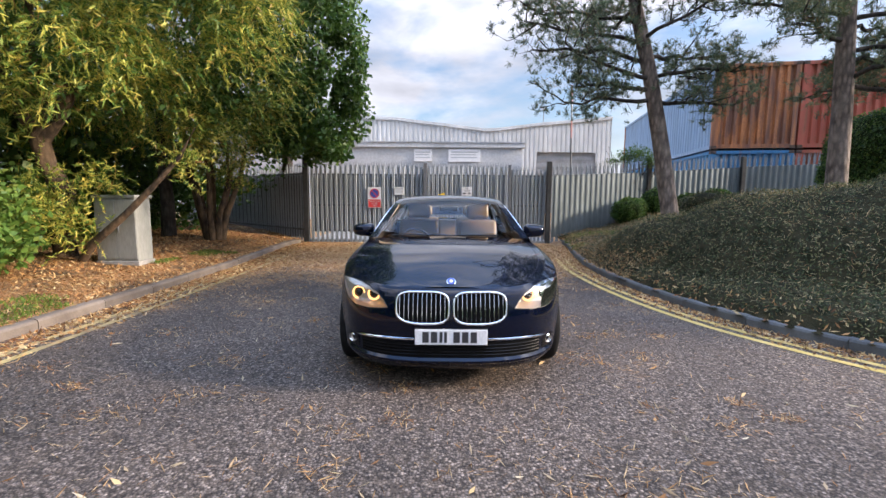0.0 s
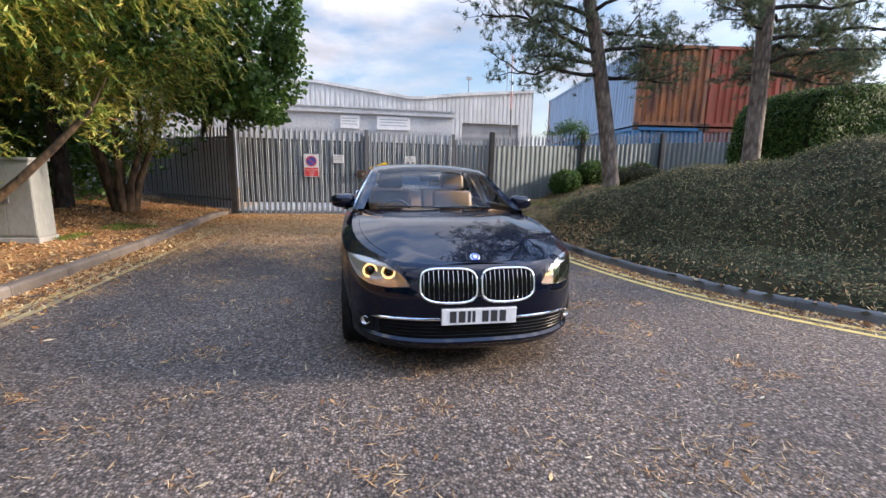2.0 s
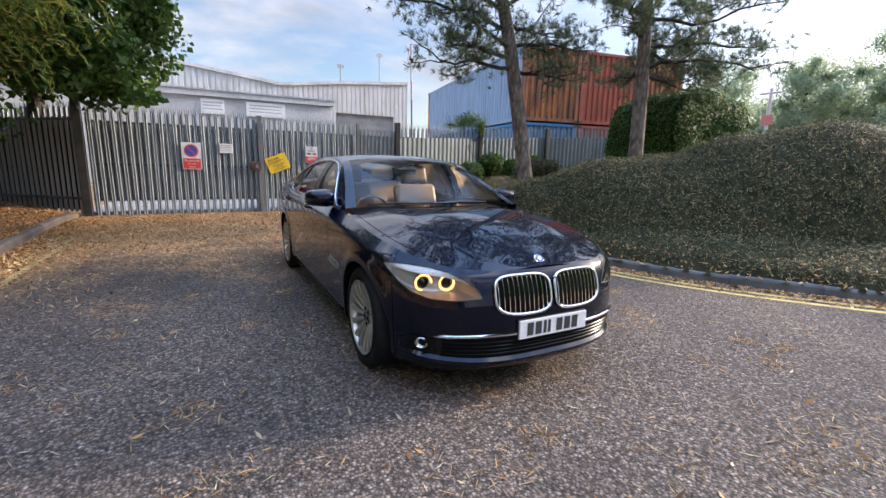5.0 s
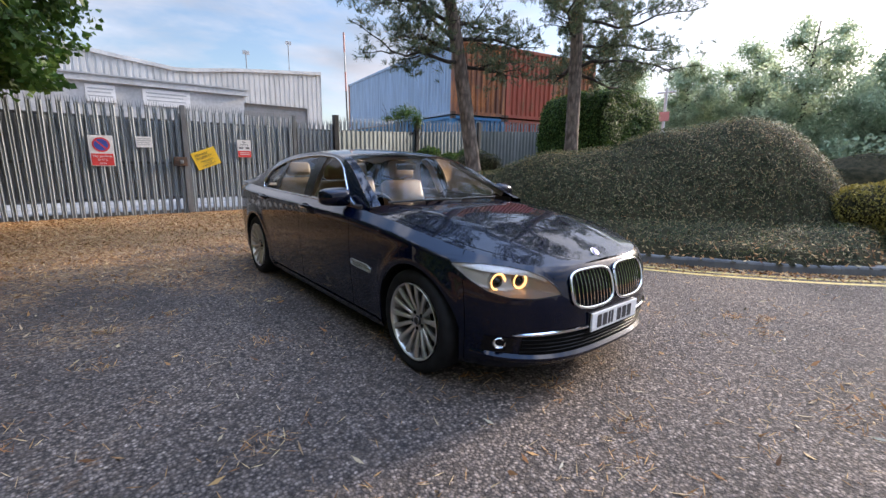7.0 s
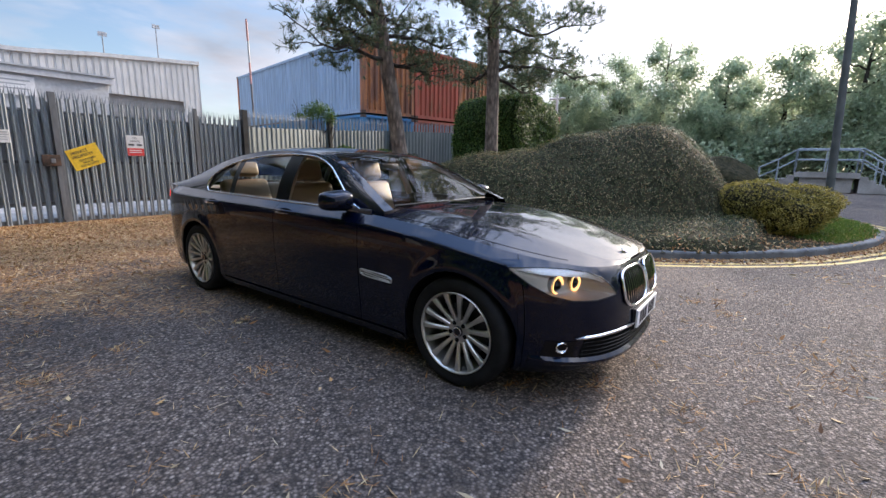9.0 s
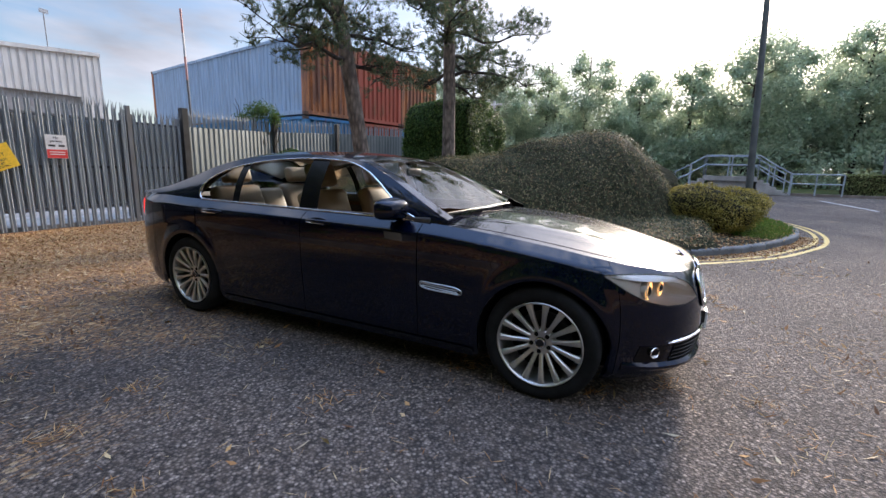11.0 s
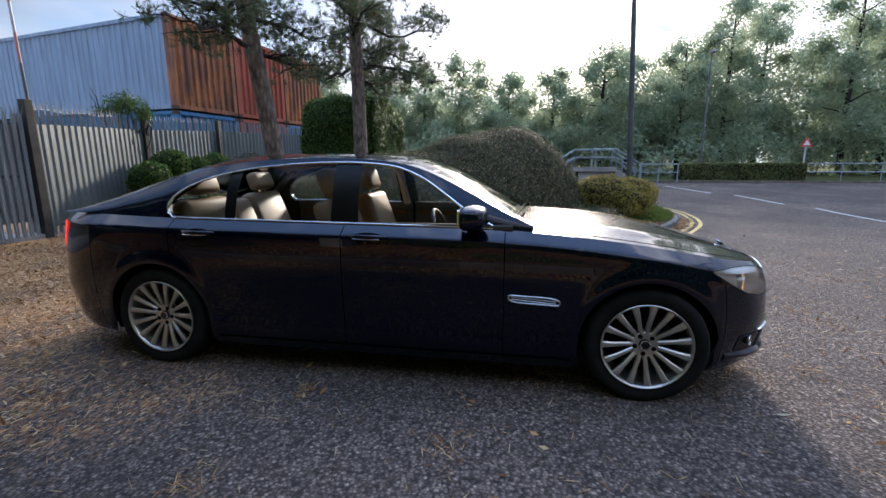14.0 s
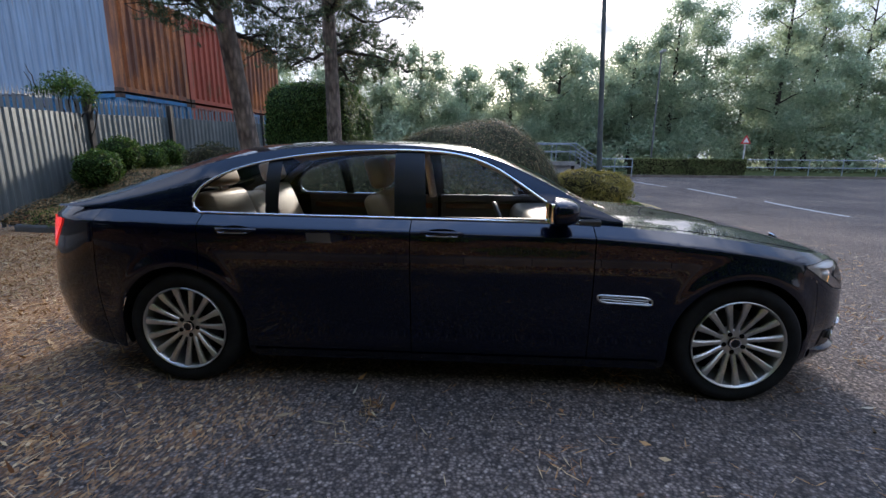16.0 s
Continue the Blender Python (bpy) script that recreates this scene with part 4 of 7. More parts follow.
def sign(name, x0, z1, w, h, mat, label, turn=0.0):
    y = GL[1] + (GR[1] - GL[1]) * (x0 + w / 2 - GL[0]) / (GR[0] - GL[0]) - 0.066
    s = thing(name, label, "sign", (x0 + w / 2, y, z1 - h / 2))
    s.matrix_world = s.matrix_world @ pose(0, 0, 0, 0, turn, 0.8)
    box("panel", (-w / 2, -0.006, -h / 2), (w / 2, 0, h / 2), mat, s, bevel=0.002)
    return s


def words(parent, text, size, x, z, mat, y=-0.009):
    cu = bpy.data.curves.new("lettering", "FONT")
    cu.body, cu.size, cu.align_x, cu.extrude = text, size, "CENTER", 0.0008
    cu.materials.append(mat)
    o = put("lettering", cu, parent)
    o.matrix_basis = pose(x, y, z, 90, 0, 0)
    return o


def bars(parent, rows, mat, y=-0.0095):
    for x0, x1, z, h in rows:
        box("text_bar", (x0, y, z), (x1, y + 0.002, z + h), mat, parent)


s1 = sign("no_parking_sign", -2.32, 1.76, 0.40, 0.61, M_SIGN_WHITE, "white and red no-parking sign with blue roundel")
v, f = lathe([(0.0, 0), (0.145, 0), (0.145, 0.003), (0.0, 0.003)], 40, "z")
d = put("roundel", mesh_of("roundel", v, f, M_SIGN_RED), s1, "red ring of the roundel")
d.matrix_basis = pose(0, -0.0065, 0.12, 90, 0, 0)
v, f = lathe([(0.0, 0), (0.115, 0), (0.115, 0.003), (0.0, 0.003)], 40, "z")
d = put("roundel_centre", mesh_of("roundel_centre", v, f, M_SIGN_BLUE), s1, "blue centre of the roundel")
d.matrix_basis = pose(0, -0.0085, 0.12, 90, 0, 0)
box("slash", (-0.12, -0.0125, -0.013), (0.12, -0.0095, 0.013), M_SIGN_RED, s1, m=pose(0, 0, 0.12, 0, 45, 0))
box("red_panel", (-0.18, -0.009, -0.29), (0.18, -0.006, -0.055), M_SIGN_RED, s1)
words(s1, "No parking", 0.068, 0, -0.125, M_SIGN_WHITE, -0.0105)
words(s1, "in this", 0.068, 0, -0.195, M_SIGN_WHITE, -0.0105)
words(s1, "area", 0.068, 0, -0.265, M_SIGN_WHITE, -0.0105)
s2 = sign("notice", -1.53, 1.765, 0.28, 0.22, M_SIGN_WHITE, "small white notice with grey text lines")
bars(s2, [(-0.11, 0.11, 0.06, 0.016), (-0.12, 0.12, 0.02, 0.012), (-0.12, 0.1, -0.02, 0.012), (-0.12, 0.11, -0.06, 0.012)], M_ROOF_EDGE, -0.0085)
s3 = sign("warning_sign", -0.49, 1.535, 0.52, 0.40, M_SIGN_YELLOW, "yellow private property warning sign hung askew", turn=-21)
words(s3, "PRIVATE", 0.075, -0.06, 0.09, M_INK)
words(s3, "PROPERTY", 0.075, -0.03, 0.015, M_INK)
words(s3, "TRESPASSERS", 0.05, 0.0, -0.06, M_INK)
words(s3, "WILL BE", 0.05, 0.0, -0.11, M_INK)
words(s3, "PROSECUTED", 0.05, 0.0, -0.16, M_INK)
s4 = sign("parking_notice", 0.465, 1.78, 0.31, 0.41, M_SIGN_WHITE, "small white and red no-parking notice")
box("red_panel", (-0.15, -0.009, -0.2), (0.15, -0.006, -0.05), M_SIGN_RED, s4)
words(s4, "No", 0.06, 0, 0.14, M_INK)
words(s4, "parking", 0.06, 0, 0.08, M_INK)
bars(s4, [(-0.12, -0.02, 0.0, 0.035), (0.03, 0.12, 0.0, 0.035)], M_INK, -0.0085)
bars(s4, [(-0.11, 0.11, -0.1, 0.014), (-0.11, 0.11, -0.14, 0.014)], M_SIGN_WHITE, -0.0105)


# ---- buildings behind the fence ----
def clad_wall(name, pts_top, y, x0, x1, z0, pitch, mat, parent, depth=0.06, gap=None):
    """Trapezoid-ribbed cladding on a wall that faces -y, its top following a line."""
    n = int((x1 - x0) / pitch)
    vs = []
    cols = []
    for i in range(n):
        xa = x0 + (x1 - x0) * i / n
        for u, d in ((0.0, 0), (0.55, 0), (0.65, depth), (0.92, depth)):
            cols.append((xa + u * pitch, d))
    cols.append((x1, 0))
    for zi in (0, 1):
        for x, d in cols:
            lowz = z0
            if gap and gap[0] < x < gap[1]:
                lowz = gap[2]
            vs.append((x, y + d, lowz if zi == 0 else lerp(x, pts_top)))
    return put(name, mesh_of(name, vs, grid_faces(2, len(cols)), mat), parent)


ROOF = [(-40, 10.3), (-12, 9.3), (-7.8, 8.95), (-4.6, 8.85), (-2.5, 8.6), (3.8, 7.88), (5.0, 7.95), (8.5, 8.4), (15.6, 9.05)]
hall = thing("warehouse", "white ribbed-clad industrial hall with a shallow valley roof", "building", (0, 0, 0))
clad_wall("wall", ROOF, 38.0, -40, 15.6, 0.0, 0.42, M_CLAD, hall, gap=(8.6, 14.2, 5.85))
vs = [(15.6, 38, 0), (15.6, 70, 0), (15.6, 70, 9.05), (15.6, 38, 9.05)]
put("side_wall", mesh_of("side_wall", vs, [(0, 1, 2, 3)], M_CLAD), hall)
vs = [(x, y, z + 0.02) for y in (37.9, 70) for x, z in ROOF]
put("roof", mesh_of("roof", vs, grid_faces(2, len(ROOF)), M_ROOF_EDGE), hall)
ch = []
for (xa, za), (xb, zb) in zip(ROOF, ROOF[1:]):
    m = [(xa, 37.86, za - 0.16), (xb, 37.86, zb - 0.16), (xb, 37.86, zb + 0.1), (xa, 37.86, za + 0.1), (xa, 38.2, za - 0.16), (xb, 38.2, zb - 0.16), (xb, 38.2, zb + 0.1), (xa, 38.2, za + 0.1)]
    ch.append((m, [(0, 1, 2, 3), (7, 6, 5, 4), (3, 2, 6, 7), (0, 4, 5, 1)]))
put("eaves_flashing", mesh_of("eaves_flashing", *joined(ch), M_CLAD), hall)
n = 18
vs = [(x, 38.25 + 0.03 * (k % 2), 5.85 * k / n) for k in range(n + 1) for x in (8.5, 14.3)]
put("shutter_door", mesh_of("shutter_door", vs, grid_faces(n + 1, 2), M_SHUTTER), hall, "grey roller shutter door")

office = thing("office_annex", "low flat-roofed white rendered annex", "building", (0, 0, 0))
box("wall", (-14, 24, 0), (4.8, 33, 4.62), M_RENDER, office)
box("parapet", (-14.15, 23.82, 4.62), (4.98, 33.1, 4.9), M_RENDER, office)
box("roof_flashing", (-14.2, 23.76, 4.9), (5.04, 33.15, 4.97), M_ROOF_EDGE, office)
for x0, x1, z0, z1 in ((-1.95, -0.85, 3.75, 4.5), (0.2, 2.2, 3.75, 4.52)):
    b = thing("wall_sign", "white sign board with faded lines on the annex", "sign", ((x0 + x1) / 2, 23.96, (z0 + z1) / 2))
    w, h = (x1 - x0) / 2, (z1 - z0) / 2
    box("panel", (-w, -0.04, -h), (w, 0.03, h), M_SIGN_WHITE, b)
    bars(b, [(-w * 0.85, w * 0.85, h * 0.45, 0.06), (-w * 0.85, w * 0.7, h * 0.05, 0.05), (-w * 0.85, w * 0.8, -h * 0.4, 0.05)], M_ROOF_EDGE, -0.05)
for x, y, z0, z1 in ((9.4, 39, 8.4, 10.2), (14.2, 42, 8.8, 12.3)):
    a = thing("roof_aerial", "thin aerial mast on the hall roof", "aerial", (x, y, z0))
    tube("mast", [(0, 0, 0), (0, 0, z1 - z0)], 0.035, M_STEEL_DARK, a)
    box("aerial_head", (-0.25, -0.03, z1 - z0 - 0.3), (0.3, 0.03, z1 - z0), M_ROOF_EDGE, a)

pole = thing("barrier_pole", "tall white pole with faded red bands behind the fence", "pole", (4.1, 10.5, 0.1))
for k in range(9):
    tube("band", [(-0.012 * k, 0, 0.55 * k), (-0.012 * (k + 1), 0, 0.55 * (k + 1))], 0.026, (M_PALEPOLE if k % 2 else M_SIGN_PINK) if k > 5 else M_STEEL_DARK, pole)


# ---- shipping containers ----
def container(name, label, L, W, H, side, end, at, turn, group="stacked containers"):
    """A steel box: corrugated walls, corner posts, rails and corner castings; its length runs along local y."""
    c = thing(name, label, "shipping container", at, group, turn)

    def corr(n, length, depth, z0, z1, place):
        vs = []
        cols = []
        for i in range(n):
            u = length * i / n
            p = length / n
            cols += [(u, 0), (u + p * 0.36, 0), (u + p * 0.5, depth), (u + p * 0.86, depth)]
        cols.append((length, 0))
        for z in (z0, z1):
            vs += [place(u, d, z) for u, d in cols]
        return vs, grid_faces(2, len(cols))
    zb, zt = 0.16, H - 0.12
    for nm, x, s in (("side_wall", 0.03, 1), ("side_wall", W - 0.03, -1)):
        put(nm, mesh_of(nm, *corr(int(L / 0.28), L - 0.3, 0.036, zb, zt, lambda u, d, z, x=x, s=s: (x + s * d, u + 0.15, z)), side), c)
    for nm, y, s in (("end_wall", 0.03, 1), ("end_wall", L - 0.03, -1)):
        put(nm, mesh_of(nm, *corr(9, W - 0.3, 0.075, zb, zt, lambda u, d, z, y=y, s=s: (u + 0.15, y + s * d, z)), end), c)
    for x in (0, W - 0.16):
        for y in (0, L - 0.16):
            box("corner_post", (x, y, 0.11), (x + 0.16, y + 0.16, H - 0.11), end, c, bevel=0.01)
            for z in (0, H - 0.12):
                box("corner_casting", (x - 0.006, y - 0.006, z), (x + 0.17, y + 0.17, z + 0.12), M_RUSTSTEEL, c, bevel=0.012)
    for x in (0.0, W - 0.08):
        box("side_rail", (x, 0.16, 0.02), (x + 0.08, L - 0.16, 0.16), side, c)
        box("side_rail", (x, 0.16, H - 0.12), (x + 0.08, L - 0.16, H - 0.01), side, c)
    for y in (0.0, L - 0.08):
        box("end_rail", (0.16, y, 0.03), (W - 0.16, y + 0.08, 0.16), end, c)
        box("end_rail", (0.16, y, H - 0.12), (W - 0.16, y + 0.08, H - 0.01), end, c)
    box("roof", (0.05, 0.05, H - 0.05), (W - 0.05, L - 0.05, H - 0.02), side, c)
    return c


CT = -9.6
ux, uy = math.cos(radians(CT)), math.sin(radians(CT))
CW, CH, CL = 2.6, 2.86, 13.2
C0 = (9.25, 11.65)


def cpos(k, z):
    return (C0[0] + ux * (CW + 0.06) * k, C0[1] + uy * (CW + 0.06) * k, z)


container("shipping_container", "blue shipping container standing on the ground, bottom of a stack", CL, CW, CH, M_BLUE, M_BLUE, cpos(0, 0.31), CT)
container("shipping_container", "red shipping container standing on the ground, bottom of a stack", CL, CW, CH, M_RED, M_RED, cpos(1, 0.31), CT)
container("shipping_container", "red shipping container standing on the ground, bottom of a stack", CL, CW, CH, M_RED, M_BLUE, cpos(2, 0.31), CT)
container("shipping_container", "rust-streaked container with pale blue sides, stacked on another", CL, CW, CH, M_BLUEGREY, M_RUST, cpos(0, 3.21), CT)
container("shipping_container", "faded red shipping container stacked on another", CL, CW, CH, M_RED, M_RED, cpos(1, 3.21), CT)
container("shipping_container", "rusty red shipping container stacked on another", CL, CW, CH, M_RED, M_RUST, cpos(2, 3.21), CT)


# ---- the saloon car: front axle at the origin, nose towards -y ----
WB = 3.21
NX = 3.0
HALF_W = 0.945
NOSE = [(0.15, -0.70), (0.19, -0.79), (0.24, -0.835), (0.32, -0.85), (0.42, -0.865), (0.55, -0.858), (0.66, -0.838), (0.74, -0.808), (0.80, -0.765), (0.86, -0.70), (0.95, -0.6)]
TAIL = [(0.15, 4.10), (0.24, 4.25), (0.40, 4.335), (0.55, 4.36), (0.66, 4.345), (0.80, 4.315), (0.95, 4.28), (1.03, 4.255), (1.10, 4.20)]
TOP = [(-0.87, 0.775), (-0.70, 0.796), (-0.5, 0.829), (-0.3, 0.866), (-0.05, 0.912), (0.3, 0.958), (0.65, 0.990), (0.95, 1.006), (1.5, 1.014), (2.3, 1.024), (3.1, 1.036), (3.6, 1.052), (4.0, 1.068), (4.25, 1.066), (4.35, 1.058)]
BOTTOM = [(-0.87, 0.17), (-0.5, 0.175), (0.4, 0.185), (2.8, 0.185), (3.7, 0.20), (4.35, 0.25)]
# half-width over height: 0 is the sill, 1 the belt
FLANK = [(0.0, 0.935), (0.07, 0.965), (0.2, 0.975), (0.4, 0.99), (0.6, 1.0), (0.78, 1.0), (0.88, 0.998), (0.918, 0.994), (0.932, 0.984), (0.965, 0.945), (1.0, 0.902)]
ARCH_R, WHEEL_Z = 0.388, 0.345


def arch_bottom(y):
    z = spline(y, BOTTOM)
    for c in (0.0, WB):
        if abs(y - c) < ARCH_R:
            z = max(z, WHEEL_Z + math.sqrt(ARCH_R**2 - (y - c) ** 2))
    return z


def flank_width(y, z):
    t = (z - 0.185) / (spline(y, TOP) - 0.185)
    w = HALF_W * spline(min(max(t, 0), 1), FLANK)
    for c in (0.0, WB):
        d = math.hypot(y - c, z - WHEEL_Z)
        w += 0.012 * math.exp(-(((d - ARCH_R - 0.02) / 0.05) ** 2))
    return w


def hull(u, z):
    """A place on the hull's right flank (x < 0): u from 0, the nose's middle, over 1 to 2 (flank) and 3, the tail's middle."""
    if u < 1:
        a = u * math.pi / 2
        y0, yf = 0.30, spline(z, NOSE)
        y = y0 - (y0 - yf) * math.cos(a) ** (2 / NX)
        w = flank_width(max(y, -0.55), z)
        x = w * math.sin(a) ** (2 / NX)
    elif u <= 2:
        y = 0.30 + (u - 1) * (3.45 - 0.30)
        x = flank_width(y, z)
    else:
        a = (3 - u) * math.pi / 2
        y0, yr = 3.45, spline(z, TAIL)
        y = y0 + (yr - y0) * math.cos(a) ** (2 / 3.0)
        x = flank_width(min(y, 4.1), z) * (0.955 + 0.045 * math.sin(a)) * math.sin(a) ** (2 / 3.0)
    return Vector((-x, y, z))


def u_of_y(y):
    """The flank's u at a length y, at belt height for the rounded ends."""
    if 0.30 <= y <= 3.45:
        return 1 + (y - 0.30) / 3.15
    lo, hi = (0.02, 1.0) if y < 0.3 else (2.0, 2.98)
    for _ in range(40):
        mid = (lo + hi) / 2
        if hull(mid, 0.6).y < y:
            lo = mid
        else:
            hi = mid
    return (lo + hi) / 2


def u_of_x(x, z=0.6):
    lo, hi = 0.0, 1.0
    for _ in range(40):
        mid = (lo + hi) / 2
        if -hull(mid, z).x < x:
            lo = mid
        else:
            hi = mid
    return (lo + hi) / 2


NROW = 40


def shoulder_rows(q):
    """Even rows below, close rows over the shoulder crease."""
    return q * 0.86 / 0.6 if q < 0.6 else 0.86 + (q - 0.6) * 0.35


def flank_patch(us, v0=0.0, v1=1.0, zlo=None, zhi=None, off=0.0, rows=NROW):
    """Rows of points over a stretch of hull between the wheel-arch edge or sill and the belt."""
    pts = []
    for u in us:
        y = hull(u, 0.6).y
        zb = arch_bottom(y) if zlo is None else zlo(y) if callable(zlo) else zlo
        if zhi is None:
            zt = spline(y, TOP)
            for _ in range(6):
                zt = spline(hull(u, zt).y, TOP)
        else:
            zt = zhi(y) if callable(zhi) else zhi
        for j in range(rows):
            v = v0 + (v1 - v0) * (shoulder_rows(j / (rows - 1)) if zhi is None else j / (rows - 1))
            z = zb + (zt - zb) * v
            p = hull(u, z)
            if off:
                e = 0.002
                n = (hull(min(u + e, 3), z) - hull(max(u - e, 0), z)).cross(hull(u, z + 0.004) - hull(u, z - 0.004))
                if n.length > 1e-9:
                    n.normalize()
                    mid = Vector((0, min(max(p.y, 0.2), 3.4), 0.5))
                    if n.dot(p - mid) < 0:
                        n = -n
                    p = p + n * off
            pts.append(p)
    return pts, grid_faces(len(us), rows)


def both(pts, faces):
    """The patch and its mirror image."""
    n = len(pts)
    return pts + [Vector((-p.x, p.y, p.z)) for p in pts], faces + [tuple(i + n for i in f)[::-1] for f in faces]


def mirrored(pts):
    return [Vector((-p.x, p.y, p.z)) for p in pts]


def weld(name, pts, faces, mat, parent, label="", sharp=38):
    bm = bmesh.new()
    vs = [bm.verts.new(p) for p in pts]
    for f in faces:
        try:
            bm.faces.new([vs[i] for i in f])
        except ValueError:
            pass
    bmesh.ops.remove_doubles(bm, verts=bm.verts[:], dist=0.0004)
    return part(name, bm, mat, parent, label, True, sharp)


# headlamp opening on the hull: w runs from its inner tip to its outer end
LAMP_A, LAMP_B = u_of_x(0.462, 0.7), u_of_y(-0.37)
LAMP_LOW = [(0, 0.643), (0.25, 0.629), (0.5, 0.633), (0.7, 0.660), (0.86, 0.715), (1, 0.785)]
LAMP_TOP = [(0, 0.655), (0.06, 0.705), (0.14, 0.748), (0.28, 0.780), (0.5, 0.797), (0.75, 0.804), (1, 0.800)]


def in_lamp(p, m=0.0):
    """Whether a place on the hull lies in the headlamp's opening, or within m of it."""
    if p.y > -0.2 or p.z < 0.58 or p.z > 0.86:
        return False
    y0, yf = 0.30, spline(p.z, NOSE)
    x = min(1.0, abs(p.x) / flank_width(max(p.y, -0.55), p.z))
    y = min(1.0, max(0.0, (y0 - p.y) / (y0 - yf)))
    w = (math.atan2(x ** (NX / 2), y ** (NX / 2)) * 2 / math.pi - LAMP_A) / (LAMP_B - LAMP_A)
    return -m < w < 1 + m and lerp(w, LAMP_LOW) - m < p.z < lerp(w, LAMP_TOP) + m


def open_for_lamps(pts, faces):
    """The faces that leave the lamp openings free."""
    cut = [in_lamp(p, 0.006) for p in pts]
    return pts, [f for f in faces if not any(cut[i] for i in f)]


car = thing("saloon_car", "dark blue long four-door saloon with beige leather seats, parked", "car", (0, 0, 0))

stations = list(np.linspace(0, 1, 30)) + [1 + (y - 0.30) / 3.15 for y in np.arange(0.36, 3.45, 0.06)] + list(np.linspace(2, 3, 30))
for c in (0.0, WB):
    for w in np.linspace(0, math.pi, 29):
        stations.append(u_of_y(c - ARCH_R * math.cos(w)))
GAPS = [0.825, 1.84, 3.07]
for g in GAPS:
    stations += [u_of_y(g - 0.003), u_of_y(g + 0.003)]
for g in (-0.42, 3.72):
    stations += [u_of_y(g - 0.002), u_of_y(g + 0.002)]
stations = sorted(set(round(s, 5) for s in stations))


def stretch(a, b):
    return [u for u in stations if a - 1e-4 <= u <= b + 1e-4]


uf1, uf2 = u_of_y(-0.42 - 0.002), u_of_y(-0.42 + 0.002)
ur1, ur2 = u_of_y(3.72 - 0.002), u_of_y(3.72 + 0.002)
g = [(u_of_y(q - 0.003), u_of_y(q + 0.003)) for q in GAPS]
for sidew, flip in ((1, False), (-1, True)):
    def side_part(name, us, label=""):
        p, f = open_for_lamps(*flank_patch(us))
        if flip:
            p = mirrored(p)
        return weld(name, p, f, M_PAINT, car, label)
    side_part("front_wing", stretch(uf2, g[0][0]))
    side_part("front_door", stretch(g[0][1], g[1][0]))
    side_part("rear_door", stretch(g[1][1], g[2][0]))
    side_part("rear_wing", stretch(g[2][1], ur1))
p, f = open_for_lamps(*flank_patch(stretch(0, uf1)))
weld("front_bumper", *both(p, f), M_PAINT, car)
p, f = flank_patch(stretch(ur2, 3))
weld("rear_bumper", *both(p, f), M_PAINT, car)
# dark inner shell behind the panel gaps, and the floor
p, f = open_for_lamps(*flank_patch(stretch(0, 3), 0.02, 0.985, off=-0.014))
put("inner_shell", mesh_of("inner_shell", *both(p, f), M_VOID, True), car)
box("underbody", (-0.66, -0.40, 0.19), (0.66, 3.85, 0.25), M_VOID, car)
box("floor_pan", (-0.80, 0.55, 0.30), (0.80, 3.7, 0.34), M_CABIN, car)

# wheel houses
for c in (0.0, WB):
    vs, fs = [], []
    for k in range(25):
        w = -0.3 + (math.pi + 0.6) * k / 24
        yy, zz = c - (ARCH_R - 0.002) * math.cos(w), WHEEL_Z + (ARCH_R - 0.002) * math.sin(w)
        for x in (-hull(u_of_y(yy), zz).x - 0.006, 0.60):
            vs.append((x, c - (ARCH_R - 0.002) * math.cos(w), WHEEL_Z - 0.12 * 0 + (ARCH_R - 0.002) * math.sin(w)))
    fs = grid_faces(25, 2)
    for s in (-1, 1):
        put("wheel_house", mesh_of("wheel_house", [(s * v[0], v[1], v[2]) for v in vs], fs, M_VOID), car)
    box("wheel_house_wall", (-0.62, c - 0.40, 0.17), (0.62, c + 0.40, 0.72), M_VOID, car)


# bonnet, boot lid: rows across between the belt edges
def cap(name, ys, edge_in, crown, ridge, mat, parent, label="", drop=0.0):
    pts, cols = [], 25
    for y in ys:
        u = u_of_y_top(y)
        e = hull(u, spline(y, TOP))
        hw = max(0.0, -e.x - edge_in)
        zt = spline(e.y, TOP) - drop
        for k in range(cols):
            s = -1 + 2 * k / (cols - 1)
            cz = spline(y, crown) * (1 - abs(s) ** 2.3)
            rz = spline(y, ridge) * math.exp(-(((abs(s) - 0.62) / 0.12) ** 2))
            pts.append(Vector((s * hw, e.y, zt + cz + rz)))
    return weld(name, pts, grid_faces(len(ys), cols), mat, parent, label, 60)


def u_of_y_top(y):
    lo, hi = (0.0, 1.0) if y < 0.3 else (1.0, 2.0) if y <= 3.45 else (2.0, 3.0)
    for _ in range(44):
        mid = (lo + hi) / 2
        p = hull(mid, spline(y, TOP))
        if p.y < y:
            lo = mid
        else:
            hi = mid
    return (lo + hi) / 2


